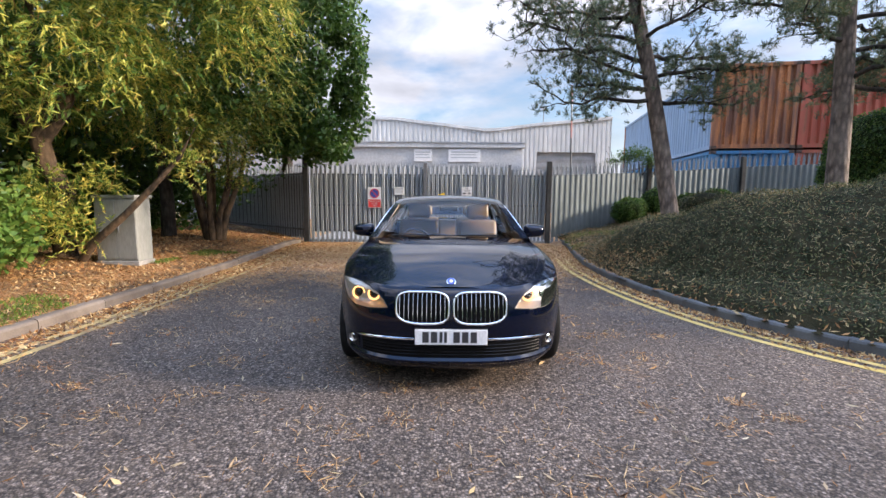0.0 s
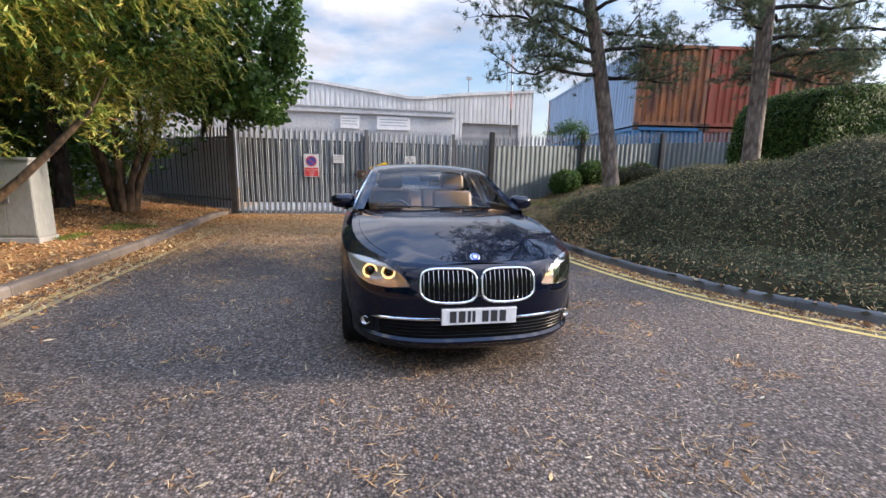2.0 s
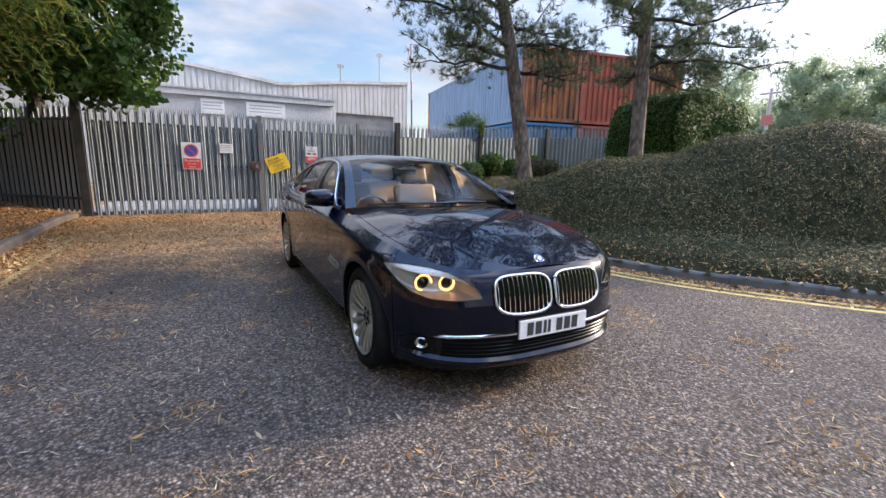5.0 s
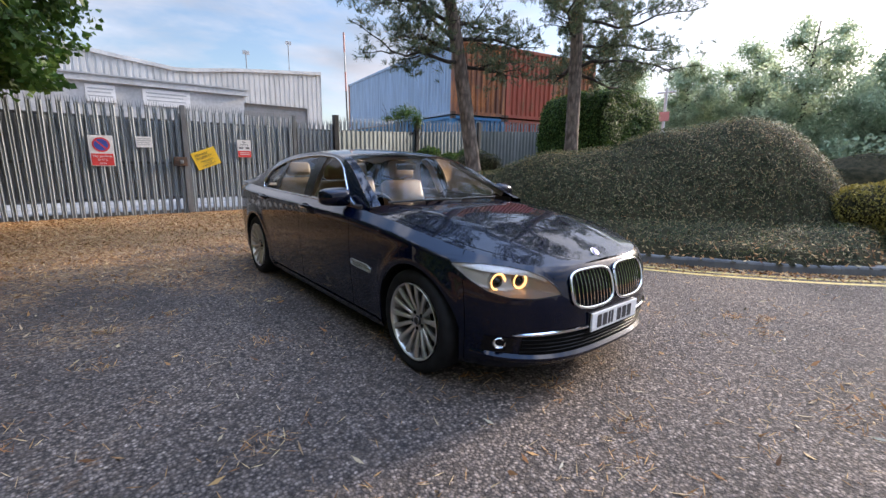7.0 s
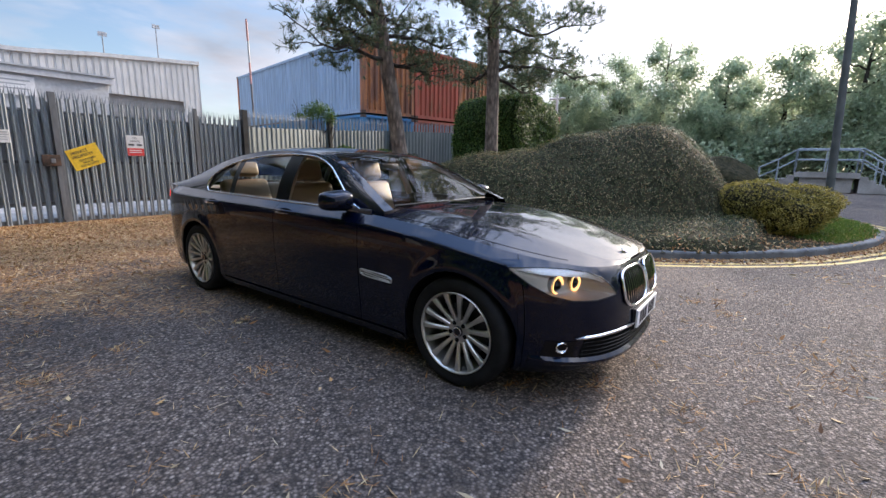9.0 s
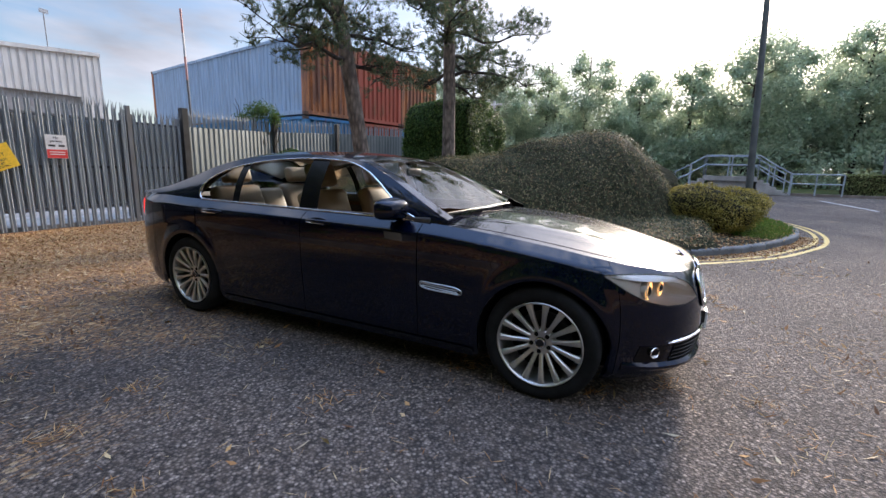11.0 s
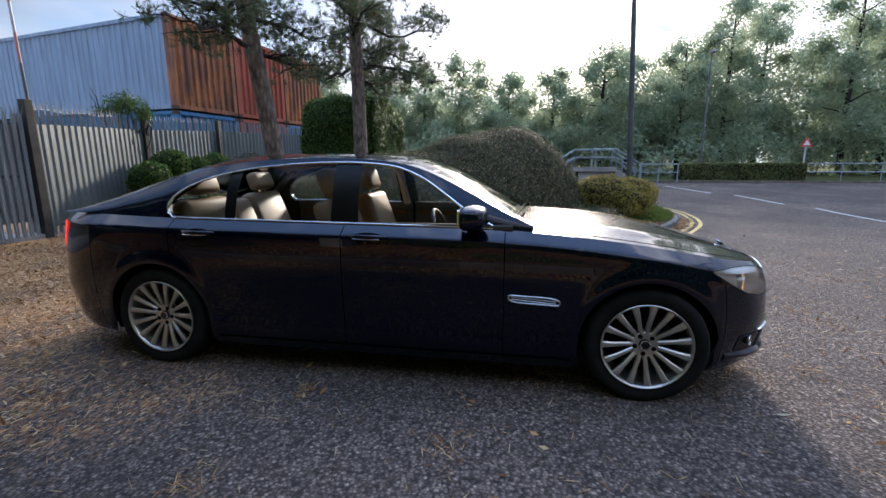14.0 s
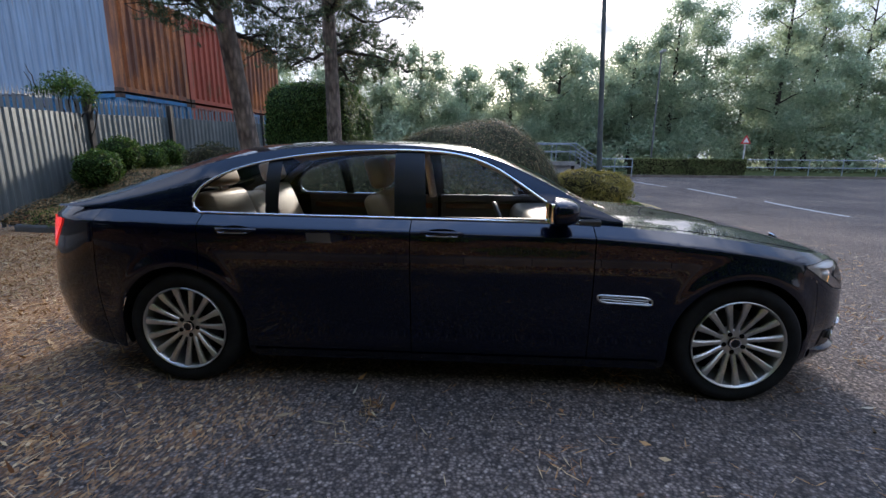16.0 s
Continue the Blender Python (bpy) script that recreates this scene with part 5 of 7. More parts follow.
ymin = hull(0, spline(-0.76, TOP)).y + 0.004
ys = [ymin + (0.80 - ymin) * (k / 44) ** 1.35 for k in range(45)]
cap("bonnet", ys, 0.0, [(-0.8, 0.006), (-0.6, 0.032), (-0.3, 0.055), (0.2, 0.058), (0.8, 0.030)], [(-0.8, 0.0), (-0.5, 0.006), (0.0, 0.011), (0.8, 0.007)], M_PAINT, car)
for s in (-1, 1):
    pts = []
    for y in np.linspace(-0.55, 0.78, 40):
        e = hull(u_of_y_top(y), spline(y, TOP))
        hw = -e.x * (0.93 - 0.05 * max(0, (-0.1 - y)))
        t = hw / -e.x
        z = spline(y, TOP) + spline(y, [(-0.8, 0.006), (-0.6, 0.032), (-0.3, 0.055), (0.2, 0.058), (0.8, 0.030)]) * (1 - t**2.3)
        pts.append((s * hw, y, z + 0.0005))
    tube("bonnet_gap", pts, 0.0016, M_VOID, car, seg=6)
rear_ys = [3.78 + (4.28 - 3.78) * (1 - (1 - k / 30) ** 1.8) for k in range(31)]
cap("boot_lid", rear_ys, 0.0, [(3.7, 0.035), (4.0, 0.03), (4.25, 0.018)], [(3.7, 0.0), (4.3, 0.0)], M_PAINT, car)

# ---- greenhouse ----
RIDGE = [(0.62, 1.030), (0.8, 1.130), (1.0, 1.242), (1.2, 1.338), (1.4, 1.412), (1.55, 1.446), (1.75, 1.468), (2.0, 1.480), (2.4, 1.482), (2.7, 1.473), (2.95, 1.447), (3.2, 1.398), (3.45, 1.325), (3.7, 1.232), (3.9, 1.142), (3.98, 1.104)]
RAIL_Z = [(0.62, 1.006), (0.8, 1.085), (1.0, 1.185), (1.2, 1.284), (1.4, 1.365), (1.55, 1.400), (1.75, 1.424), (2.0, 1.436), (2.3, 1.432), (2.6, 1.414), (2.85, 1.379), (3.1, 1.322), (3.3, 1.256), (3.5, 1.184), (3.7, 1.122), (3.9, 1.082), (3.98, 1.074)]
RAIL_X = [(0.62, 0.850), (0.8, 0.800), (1.0, 0.745), (1.2, 0.695), (1.4, 0.655), (1.6, 0.632), (2.0, 0.622), (2.5, 0.625), (2.9, 0.650), (3.3, 0.700), (3.6, 0.765), (3.98, 0.84)]
DLO_END = 3.145
DLO_F = [(0.90, 1.022), (1.0, 1.066), (1.09, 1.126), (1.18, 1.188), (1.27, 1.248), (1.36, 1.302), (1.46, 1.346), (1.56, 1.375), (1.68, 1.393), (1.92, 1.404), (2.2, 1.398), (2.41, 1.383), (2.62, 1.357), (2.8, 1.322), (2.93, 1.283), (3.03, 1.238), (3.10, 1.190), (3.13, 1.152), (3.145, 1.12)]


def belt(y):
    z = spline(y, TOP)
    return Vector((-flank_width(y, z) + 0.004, y, z))


def side_pt(y, v):
    """On the cabin's right side: v = 0 the belt, 1 the roof rail, with a slight outward bow."""
    b, r = belt(y), Vector((-spline(y, RAIL_X), y, spline(y, RAIL_Z)))
    p = b.lerp(r, v)
    p.x -= 0.028 * math.sin(math.pi * v) * min(1, (r.z - b.z) / 0.3)
    return p


def v_of_z(y, z):
    b, r = spline(y, TOP), spline(y, RAIL_Z)
    return min(max((z - b) / max(r - b, 1e-4), 0), 1)


def roof_pt(y, s, off=0.0):
    """Over the cabin: s from -1 (right rail) to 1 (left rail)."""
    hw, zr, zc = spline(y, RAIL_X), spline(y, RAIL_Z), spline(y, RIDGE)
    k = abs(s)
    return Vector((s * hw, y, zr + (zc - zr) * (1 - k**2.4) + off))


def sheet(name, pt, us, vs, mat, label="", mirror=False, sharp=60):
    pts = [pt(u, v) for u in us for v in vs]
    f = grid_faces(len(us), len(vs))
    if mirror:
        pts, f = both(pts, f)
    return weld(name, pts, f, mat, car, label, sharp)


lin = np.linspace
# windscreen glass runs lower in the middle: its foot curves forward with the cowl
def screen_pt(w, s):
    ye = 0.66 + 0.12 * abs(s) ** 2
    y = ye + (1.52 - 0.02 * abs(s) ** 2 - ye) * w
    return roof_pt(y, s * (0.90 + 0.02 * w))


sheet("windscreen", screen_pt, lin(0, 1, 24), lin(-1, 1, 25), M_GLASS, "clear laminated windscreen")
bpy.data.objects["windscreen"].visible_shadow = False
for s0, s1 in ((-1.0, -0.895), (0.895, 1.0)):
    sheet("a_pillar", lambda y, s: roof_pt(y, s, 0.002), lin(0.66, 1.54, 20), lin(s0, s1, 5), M_PAINT)
sheet("roof", lambda y, s: roof_pt(y, s, 0.0015), lin(1.51, 3.02, 26), lin(-1, 1, 33), M_PAINT)
sheet("rear_screen", lambda w, s: roof_pt(3.02 + (3.88 - 3.02) * w - 0.06 * s * s * w, s * 0.80), lin(0, 1, 18), lin(-1, 1, 21), M_GLASS_DARK, "sloping rear window glass")
bpy.data.objects["rear_screen"].visible_shadow = False
for s0, s1 in ((-1.0, -0.79), (0.79, 1.0)):
    sheet("c_pillar", lambda y, s: roof_pt(y, s, 0.002), lin(3.0, 3.88, 20), lin(s0, s1, 6), M_PAINT)
sheet("windscreen_header", lambda y, s: roof_pt(y, s * 0.9, -0.004), lin(1.46, 1.53, 4), lin(-1, 1, 17), M_BLACK)
sheet("cowl", lambda y, s: Vector((s * 0.77, y + 0.10 * s * s, 0.986 + 0.036 * (1 - s * s) - 0.12 * (y - 0.60))), lin(0.56, 0.80, 5), lin(-1, 1, 17), M_BLACK, "black plastic cowl below the windscreen")


def dlo_top(y):
    return spline(y, DLO_F)


# roof rail band over the side windows, quarter panel behind them, corner piece ahead of them
for m in (False, True):
    def S(y, v, m=m):
        p = side_pt(y, v)
        return Vector((-p.x, p.y, p.z)) if m else p
    sheet("roof_rail", lambda y, w: S(y, v_of_z(y, dlo_top(y)) + (1 - v_of_z(y, dlo_top(y))) * w), lin(0.90, DLO_END, 60), lin(0, 1, 5), M_PAINT)
    sheet("quarter_panel", lambda y, v: S(y, v), lin(DLO_END - 0.002, 3.97, 22), lin(0, 1, 10), M_PAINT)
    sheet("mirror_corner", lambda y, v: S(y, v), lin(0.66, 0.905, 10), lin(0, 1, 5), M_PAINT)

    def glass(a0, a1, b0, b1, off):
        """A pane between two leaning edges: bottom a0..a1, top b0..b1 along the car."""
        def pt(w, v):
            y0, y1 = a0 + (b0 - a0) * v, a1 + (b1 - a1) * v
            y = y0 + (y1 - y0) * w
            top = v_of_z(y, dlo_top(y))
            p = S(y, top * v)
            p.x += off if p.x < 0 else -off
            return p
        return pt
    o = sheet("front_window", glass(0.925, 1.765, 0.99, 1.79, 0.012), lin(0, 1, 22), lin(0, 1, 12), M_GLASS_SIDE)
    o.visible_shadow = False
    o = sheet("rear_window", glass(1.93, 2.62, 1.955, 2.64, 0.012), lin(0, 1, 20), lin(0, 1, 12), M_GLASS_DARK, "tinted rear door glass")
    o.visible_shadow = False
    o = sheet("quarter_window", glass(2.69, 3.12, 2.72, 3.135, 0.012), lin(0, 1, 16), lin(0, 1, 12), M_GLASS_DARK, "tinted rear quarter glass")
    o.visible_shadow = False
    sheet("b_pillar", glass(1.755, 1.94, 1.785, 1.96, 0.004), lin(0, 1, 5), lin(0, 1, 12), M_PILLAR)
    sheet("window_bar", glass(2.622, 2.70, 2.642, 2.73, 0.004), lin(0, 1, 4), lin(0, 1, 12), M_PILLAR)
    # chrome surround
    ring = [S(y, 0) + Vector((0.0, 0, 0.004)) for y in lin(0.90, 3.09, 50)]
    top = []
    for y in lin(DLO_END - 0.001, 0.90, 80):
        top.append(S(y, v_of_z(y, dlo_top(y))))
    sgn = 1 if m else -1
    ring = [q + Vector((sgn * 0.003, 0, 0)) for q in ring]
    top = [q + Vector((sgn * 0.004, 0, 0)) for q in top]
    back = [S(3.09, 0), S(3.125, v_of_z(3.125, 1.065)), S(3.143, v_of_z(3.143, 1.098))]
    tube("window_chrome", ring, 0.007, M_CHROME, car, "chrome strip along the window line", seg=8)
    tube("window_chrome", top, 0.0075, M_CHROME, car, "chrome strip over the windows", seg=8)
    tube("window_chrome", back + [top[1]], 0.008, M_CHROME, car, seg=8)

    # door mirrors
    mir = put("door_mirror", None, car)
    bm = bmesh.new()
    bmesh.ops.create_uvsphere(bm, u_segments=24, v_segments=14, radius=1.0)
    for v in bm.verts:
        x, y, z = v.co
        bx, bz = abs(x) ** 0.6 * math.copysign(1, x), abs(z) ** 0.55 * math.copysign(1, z)
        yy = y * 0.115 if y < 0 else y * 0.04
        v.co = (sgn * (0.957 + 0.122 * bx), 1.04 + yy + 0.015 * bx, 1.080 + 0.073 * bz * (1 - 0.12 * bx))
    shell = part("mirror_shell", bm, M_PAINT, mir, "dark gloss mirror housing", True, 60)
    bm = bmesh.new()
    add_box(bm, (-0.088, 0.0, -0.052), (0.088, 0.003, 0.052), pose(sgn * 0.957, 1.079, 1.080), 0.012)
    part("mirror_glass", bm, M_CHROME, mir, "mirror glass")
    tube("mirror_arm", [(sgn * 0.845, 0.985, 1.035), (sgn * 0.90, 1.0, 1.048), (sgn * 0.93, 1.01, 1.06)], [0.022, 0.02, 0.018], M_GLOSSBLACK, mir)

    # handles, side vent, side sill
    for hy in (1.66, 2.835):
        h = put("door_handle", None, car)
        w0 = flank_width(hy, 0.945)
        v, f = lathe([(0.0, 0), (0.038, 0.0), (0.042, 0.003)], 24, "z")
        d = put("handle_cup", mesh_of("handle_cup", [((sgn * (w0 + 0.001)), hy + q[0] * 2.4, 0.948 + q[1] * 0.75) for q in v], f, M_VOID), h)
        pts = [(sgn * (w0 - 0.004), hy - 0.115, 0.952), (sgn * (w0 + 0.022), hy - 0.085, 0.954), (sgn * (w0 + 0.03), hy, 0.955), (sgn * (w0 + 0.022), hy + 0.085, 0.956), (sgn * (w0 - 0.004), hy + 0.115, 0.957)]
        tube("handle_bar", pts, [0.010, 0.015, 0.016, 0.015, 0.010], M_PAINT, h)
        tube("handle_chrome", [(q[0] + sgn * 0.010, q[1], q[2] - 0.012) for q in pts[1:-1]], 0.0045, M_CHROME, h, "thin chrome strip", seg=6)
    w0 = flank_width(0.62, 0.60)
    vent = put("side_vent", None, car, "")
    pts = []
    for a in lin(0, 2 * math.pi, 25)[:-1]:
        ca, sa = math.cos(a), math.sin(a)
        pts.append((sgn * (w0 + 0.004), 0.648 + 0.148 * abs(ca) ** 0.4 * math.copysign(1, ca), 0.599 + 0.021 * abs(sa) ** 0.6 * math.copysign(1, sa) + 0.012 * ca))
    tube("vent_frame", pts + [pts[0]], 0.0055, M_ALLOY, vent, "chrome vent frame", seg=6)
    for dz in (-0.007, 0.007):
        tube("vent_bar", [(sgn * (w0 + 0.003), 0.52, 0.590 + dz), (sgn * (w0 + 0.003), 0.78, 0.608 + dz)], 0.0045, M_ALLOY, vent, seg=6)
    box("vent_back", (-0.002, 0.52, 0.584), (0.002, 0.78, 0.614), M_VOID, vent, m=pose(sgn * (w0 + 0.001), 0, 0))
    p, f = flank_patch([u_of_y(q) for q in lin(0.42, 2.79, 40)], zlo=0.172, zhi=0.232, off=0.008, rows=5)
    put("side_sill", mesh_of("side_sill", [(q.x * -sgn, q.y, q.z) for q in p], f, M_PAINT, True), car)

# wipers
for x0, x1 in ((-0.62, -0.02), (-0.05, 0.52)):
    tube("wiper", [(x0, 0.74 + 0.05 * abs(x0), 1.042), ((x0 + x1) / 2, 0.725, 1.052), (x1, 0.70, 1.052)], 0.008, M_BLACK, car, seg=6)


# ---- wheels ----
def wheel_meshes():
    prof_t = [(0.253, 0.105), (0.270, 0.118), (0.30, 0.124), (0.325, 0.120), (0.340, 0.106), (0.346, 0.08), (0.347, 0.0), (0.346, -0.08), (0.340, -0.106), (0.30, -0.124), (0.253, -0.105)]
    tyre = mesh_of("tyre", *lathe([(r, -a) for r, a in prof_t], 64), M_TYRE, True, 40)
    prof_r = [(0.254, 0.118), (0.257, 0.122), (0.254, 0.125), (0.247, 0.121), (0.241, 0.105), (0.236, 0.06), (0.230, -0.06), (0.235, -0.10), (0.254, -0.105)]
    rim = mesh_of("rim", *lathe([(r, -a) for r, a in prof_r], 64), M_ALLOY, True, 40)
    back = mesh_of("brake_disc", *lathe([(0.06, 0.02), (0.17, 0.02), (0.172, 0.0)], 40), M_ALLOY_DARK, True)
    inner = mesh_of("wheel_well_back", *lathe([(0.0, 0.06), (0.25, 0.06)], 32), M_VOID)
    vs, fs = [], []
    n = 15
    for k in range(n):
        a = 2 * math.pi * k / n
        o = len(vs)
        for r, half, x, th in ((0.070, 0.0125, -0.080, 0.03), (0.11, 0.0125, -0.090, 0.022), (0.17, 0.0145, -0.106, 0.020), (0.228, 0.0195, -0.116, 0.020), (0.244, 0.0225, -0.115, 0.022)):
            for t, dx in ((-half, 0.006), (-half * 0.55, 0.0), (half * 0.55, 0.0), (half, 0.006), (half, th), (-half, th)):
                vs.append((x + dx, r * math.cos(a) - t * math.sin(a), r * math.sin(a) + t * math.cos(a)))
        for i in range(4):
            for j in range(6):
                j2 = (j + 1) % 6
                fs.append((o + i * 6 + j, o + i * 6 + j2, o + (i + 1) * 6 + j2, o + (i + 1) * 6 + j))
    spokes = mesh_of("spokes", vs, fs, M_ALLOY, True, 30)
    hub = mesh_of("hub", *lathe([(0.0, -0.074), (0.072, -0.078), (0.080, -0.072), (0.084, -0.03)], 32), M_ALLOY, True, 30)
    cap_me = mesh_of("hub_cap", *lathe([(0.0, -0.090), (0.030, -0.089), (0.033, -0.084), (0.033, -0.07)], 28), M_GLOSSBLACK, True, 40)
    ring = mesh_of("cap_ring", *lathe([(0.024, -0.0905), (0.028, -0.0915), (0.031, -0.0905)], 28), M_CHROME, True)
    bolt = mesh_of("bolt", *lathe([(0.0, -0.0805), (0.0135, -0.0805), (0.0145, -0.07)], 12), M_VOID, True)
    return tyre, rim, back, inner, spokes, hub, cap_me, ring, bolt


W_PARTS = wheel_meshes()
for c, x in ((0.0, 0.806), (WB, 0.815)):
    for s in (-1, 1):
        w = put("wheel", W_PARTS[0], car)
        w.name = "wheel"
        w.matrix_basis = pose(s * x, c, 0.345, 9 if c else 24, 0, 0) if s < 0 else pose(s * x, c, 0.345, 0, 0, 180)
        for me in W_PARTS[1:8]:
            put(me.name, me, w)
        for k in range(5):
            b = put("bolt", W_PARTS[8], w)
            a = 2 * math.pi * (k + 0.5) / 5
            b.matrix_basis = pose(0, 0.056 * math.cos(a), 0.056 * math.sin(a))

# ---- nose: kidneys, lamps, plate, intakes ----


def front_pt(x, z, off=0.0):
    p = hull(u_of_x(abs(x), z), z)
    e = 0.004
    pz = hull(u_of_x(abs(x), z + e), z + e) - hull(u_of_x(abs(x), z - e), z - e)
    xa = max(abs(x), 0.012)
    px = hull(u_of_x(xa + 0.01, z), z) - hull(u_of_x(xa - 0.01, z), z)
    n = px.cross(pz)
    n.normalize()
    if n.y > 0:
        n = -n
    q = p + n * off
    if abs(x) < 0.02:
        q.x = p.x
    return Vector((-q.x if x > 0 else q.x, q.y, q.z))


def kidney(s):
    k = put("kidney_grille", None, car)
    # outline of the kidney, wider than high, its lower outer corner drawn in
    raw = []
    for a in lin(0, 2 * math.pi, 49)[:-1]:
        ca, sa = math.cos(a), math.sin(a)
        x = 0.206 + 0.188 * abs(ca) ** 0.5 * math.copysign(1, ca)
        z = 0.651 + 0.107 * abs(sa) ** 0.5 * math.copysign(1, sa)
        if sa < 0:
            x += -0.045 * (-sa) ** 1.5 * (1 if ca > 0 else -0.2)
        raw.append((x, z))
    out = [front_pt(s * x, z, 0.012) for x, z in raw]
    tube("kidney_frame", out + [out[0]], 0.0095, M_CHROME, k, "bright chrome kidney surround", seg=8)
    def span(x):
        return [z for (xa, za), (xb, zb) in zip(raw, raw[1:] + raw[:1]) for z in [za + (zb - za) * (x - xa) / (xb - xa)] if min(xa, xb) <= x <= max(xa, xb) and xa != xb]
    cols = lin(min(x for x, z in raw) + 0.002, max(x for x, z in raw) - 0.002, 22)
    vs = [front_pt(s * x, min(span(x)) + (max(span(x)) - min(span(x))) * t, 0.004) for x in cols for t in lin(0, 1, 8)]
    put("kidney_back", mesh_of("kidney_back", vs, grid_faces(22, 8), M_VOID), k)
    for i in range(11):
        x = 0.046 + 0.0325 * i
        zs = span(x)
        if len(zs) < 2:
            continue
        pts = [front_pt(s * x, min(zs) + (max(zs) - min(zs)) * t, 0.009) for t in lin(0.02, 0.98, 7)]
        tube("slat", pts, 0.0023, M_CHROME, k, "chrome grille slat", seg=5)


def soft_edge(q):
    q = min(1.0, max(0.0, q))
    return q * q * (3 - 2 * q)


def lamp_pt(s, w, v, off, back=0.0):
    """On the lamp's opening: w along it, v from its lower to its upper edge, off along the normal, back into the car."""
    u = LAMP_A + (LAMP_B - LAMP_A) * w
    z = lerp(w, LAMP_LOW) + (lerp(w, LAMP_TOP) - lerp(w, LAMP_LOW)) * v
    p = hull(u, z)
    n = (hull(u + 0.003, z) - hull(u - 0.003, z)).cross(hull(u, z + 0.004) - hull(u, z - 0.004)).normalized()
    if n.dot(p - Vector((0, 0.3, 0.6))) < 0:
        n = -n
    p = p + n * off
    return Vector((s * -p.x, p.y + back, p.z))


def lamp_edge(s, grow, off):
    """The outline of the lamp, grown outwards over the panel."""
    rim = [(w, 0) for w in lin(0, 1, 40)] + [(1, v) for v in lin(0.2, 0.8, 4)] + [(w, 1) for w in lin(1, 0, 40)] + [(0, v) for v in lin(0.8, 0.2, 4)]
    out = []
    for w, v in rim:
        u = LAMP_A + (LAMP_B - LAMP_A) * (w + (grow * 1.6 if w > 0.995 else -grow * 2.2 if w < 0.005 else 0))
        z = lerp(w, LAMP_LOW) + (lerp(w, LAMP_TOP) - lerp(w, LAMP_LOW)) * v + grow * (1.0 if v > 0.5 else -1.0)
        z = min(z, spline(hull(u, z).y, TOP) - 0.004)
        q = hull(u, z)
        n = (hull(u + 0.003, z) - hull(u - 0.003, z)).cross(hull(u, z + 0.004) - hull(u, z - 0.004)).normalized()
        q = q + (n if n.dot(q - Vector((0, 0.3, 0.6))) > 0 else -n) * off
        out.append((lamp_pt(s, w, v, off), Vector((s * -q.x, q.y, q.z))))
    return out


def headlamp(s):
    lamp = put("headlamp", None, car)
    # the painted rim round the opening
    rim = lamp_edge(s, 0.036, 0.0015)
    n = len(rim)
    put("lamp_surround", mesh_of("lamp_surround", [q for pair in rim for q in pair], [(2 * i, 2 * i + 1, (2 * i + 3) % (2 * n), (2 * i + 2) % (2 * n)) for i in range(n)], M_PAINT, True), lamp, "painted edge round the lamp")
    W, V = lin(0, 1, 40), lin(0, 1, 16)

    def deep(w, v):
        return (0.15 * (1 - w) ** 1.2 + 0.025) * soft_edge(min(v, 1 - v) / 0.16) * soft_edge(min(w, 1 - w) / 0.12)
    put("lamp_bowl", mesh_of("lamp_bowl", [lamp_pt(s, w, v, -0.001, deep(w, v)) for w in W for v in V], grid_faces(40, 16), M_REFLECTOR, True), lamp, "silvered lamp bowl")
    put("lamp_brow", mesh_of("lamp_brow", [lamp_pt(s, w, 0.72 + 0.12 * (1 - w) + (0.28 - 0.12 * (1 - w)) * v, -0.002, 0.022 * (1 - v)) for w in lin(0.10, 1, 30) for v in lin(0, 1, 4)], grid_faces(30, 4), M_BROW, True), lamp, "pale silver brow over the lamp")
    cover = put("lamp_cover", mesh_of("lamp_cover", [lamp_pt(s, w, v, 0.004) for w in W for v in V], grid_faces(40, 16), M_LENS, True), lamp, "clear lamp cover")
    cover.visible_shadow = False
    tube("lamp_seal", [p for p, q in rim] + [rim[0][0]], 0.0032, M_BLACK, lamp, seg=6)
    d = Vector((s * 0.22, -1, 0.0)).normalized()
    side = Vector((0, 0, 1)).cross(d).normalized()
    up = Vector((0, 0, 1))

    def circle(c, r, depth, k=36):
        return [c + side * r * math.cos(a) + up * r * math.sin(a) + d * depth for a in lin(0, 2 * math.pi, k + 1)]
    for rx, ry, r in ((0.716, -0.545, 0.047), (0.592, -0.600, 0.043)):
        c = Vector((s * rx, ry, 0.703))
        tube("glow_ring", circle(c, r, 0.0), 0.0062, M_AMBER, lamp, "glowing amber ring", seg=8)
        barrel = circle(c, r + 0.006, 0.006) + circle(c, r + 0.004, -0.05)
        put("ring_barrel", mesh_of("ring_barrel", barrel, grid_faces(2, 37), M_REFLECTOR, True), lamp, "silver barrel round the ring")
        v, f = lathe([(0.0, 0.016), (r * 0.45, 0.011), (r * 0.78, -0.006), (r * 0.98, -0.012)], 32, "z")
        put("projector", mesh_of("projector", [c + side * q[0] + up * q[1] + d * q[2] for q in v], f, M_GLOSSBLACK, True), lamp, "dark projector lens")
    mid = Vector((s * 0.648, -0.545, 0.706))
    bm = bmesh.new()
    add_box(bm, (-0.011, -0.012, -0.020), (0.011, 0.03, 0.020), Matrix.Translation(mid), 0.004)
    part("indicator", bm, M_INDICATOR, lamp, "amber indicator between the rings")


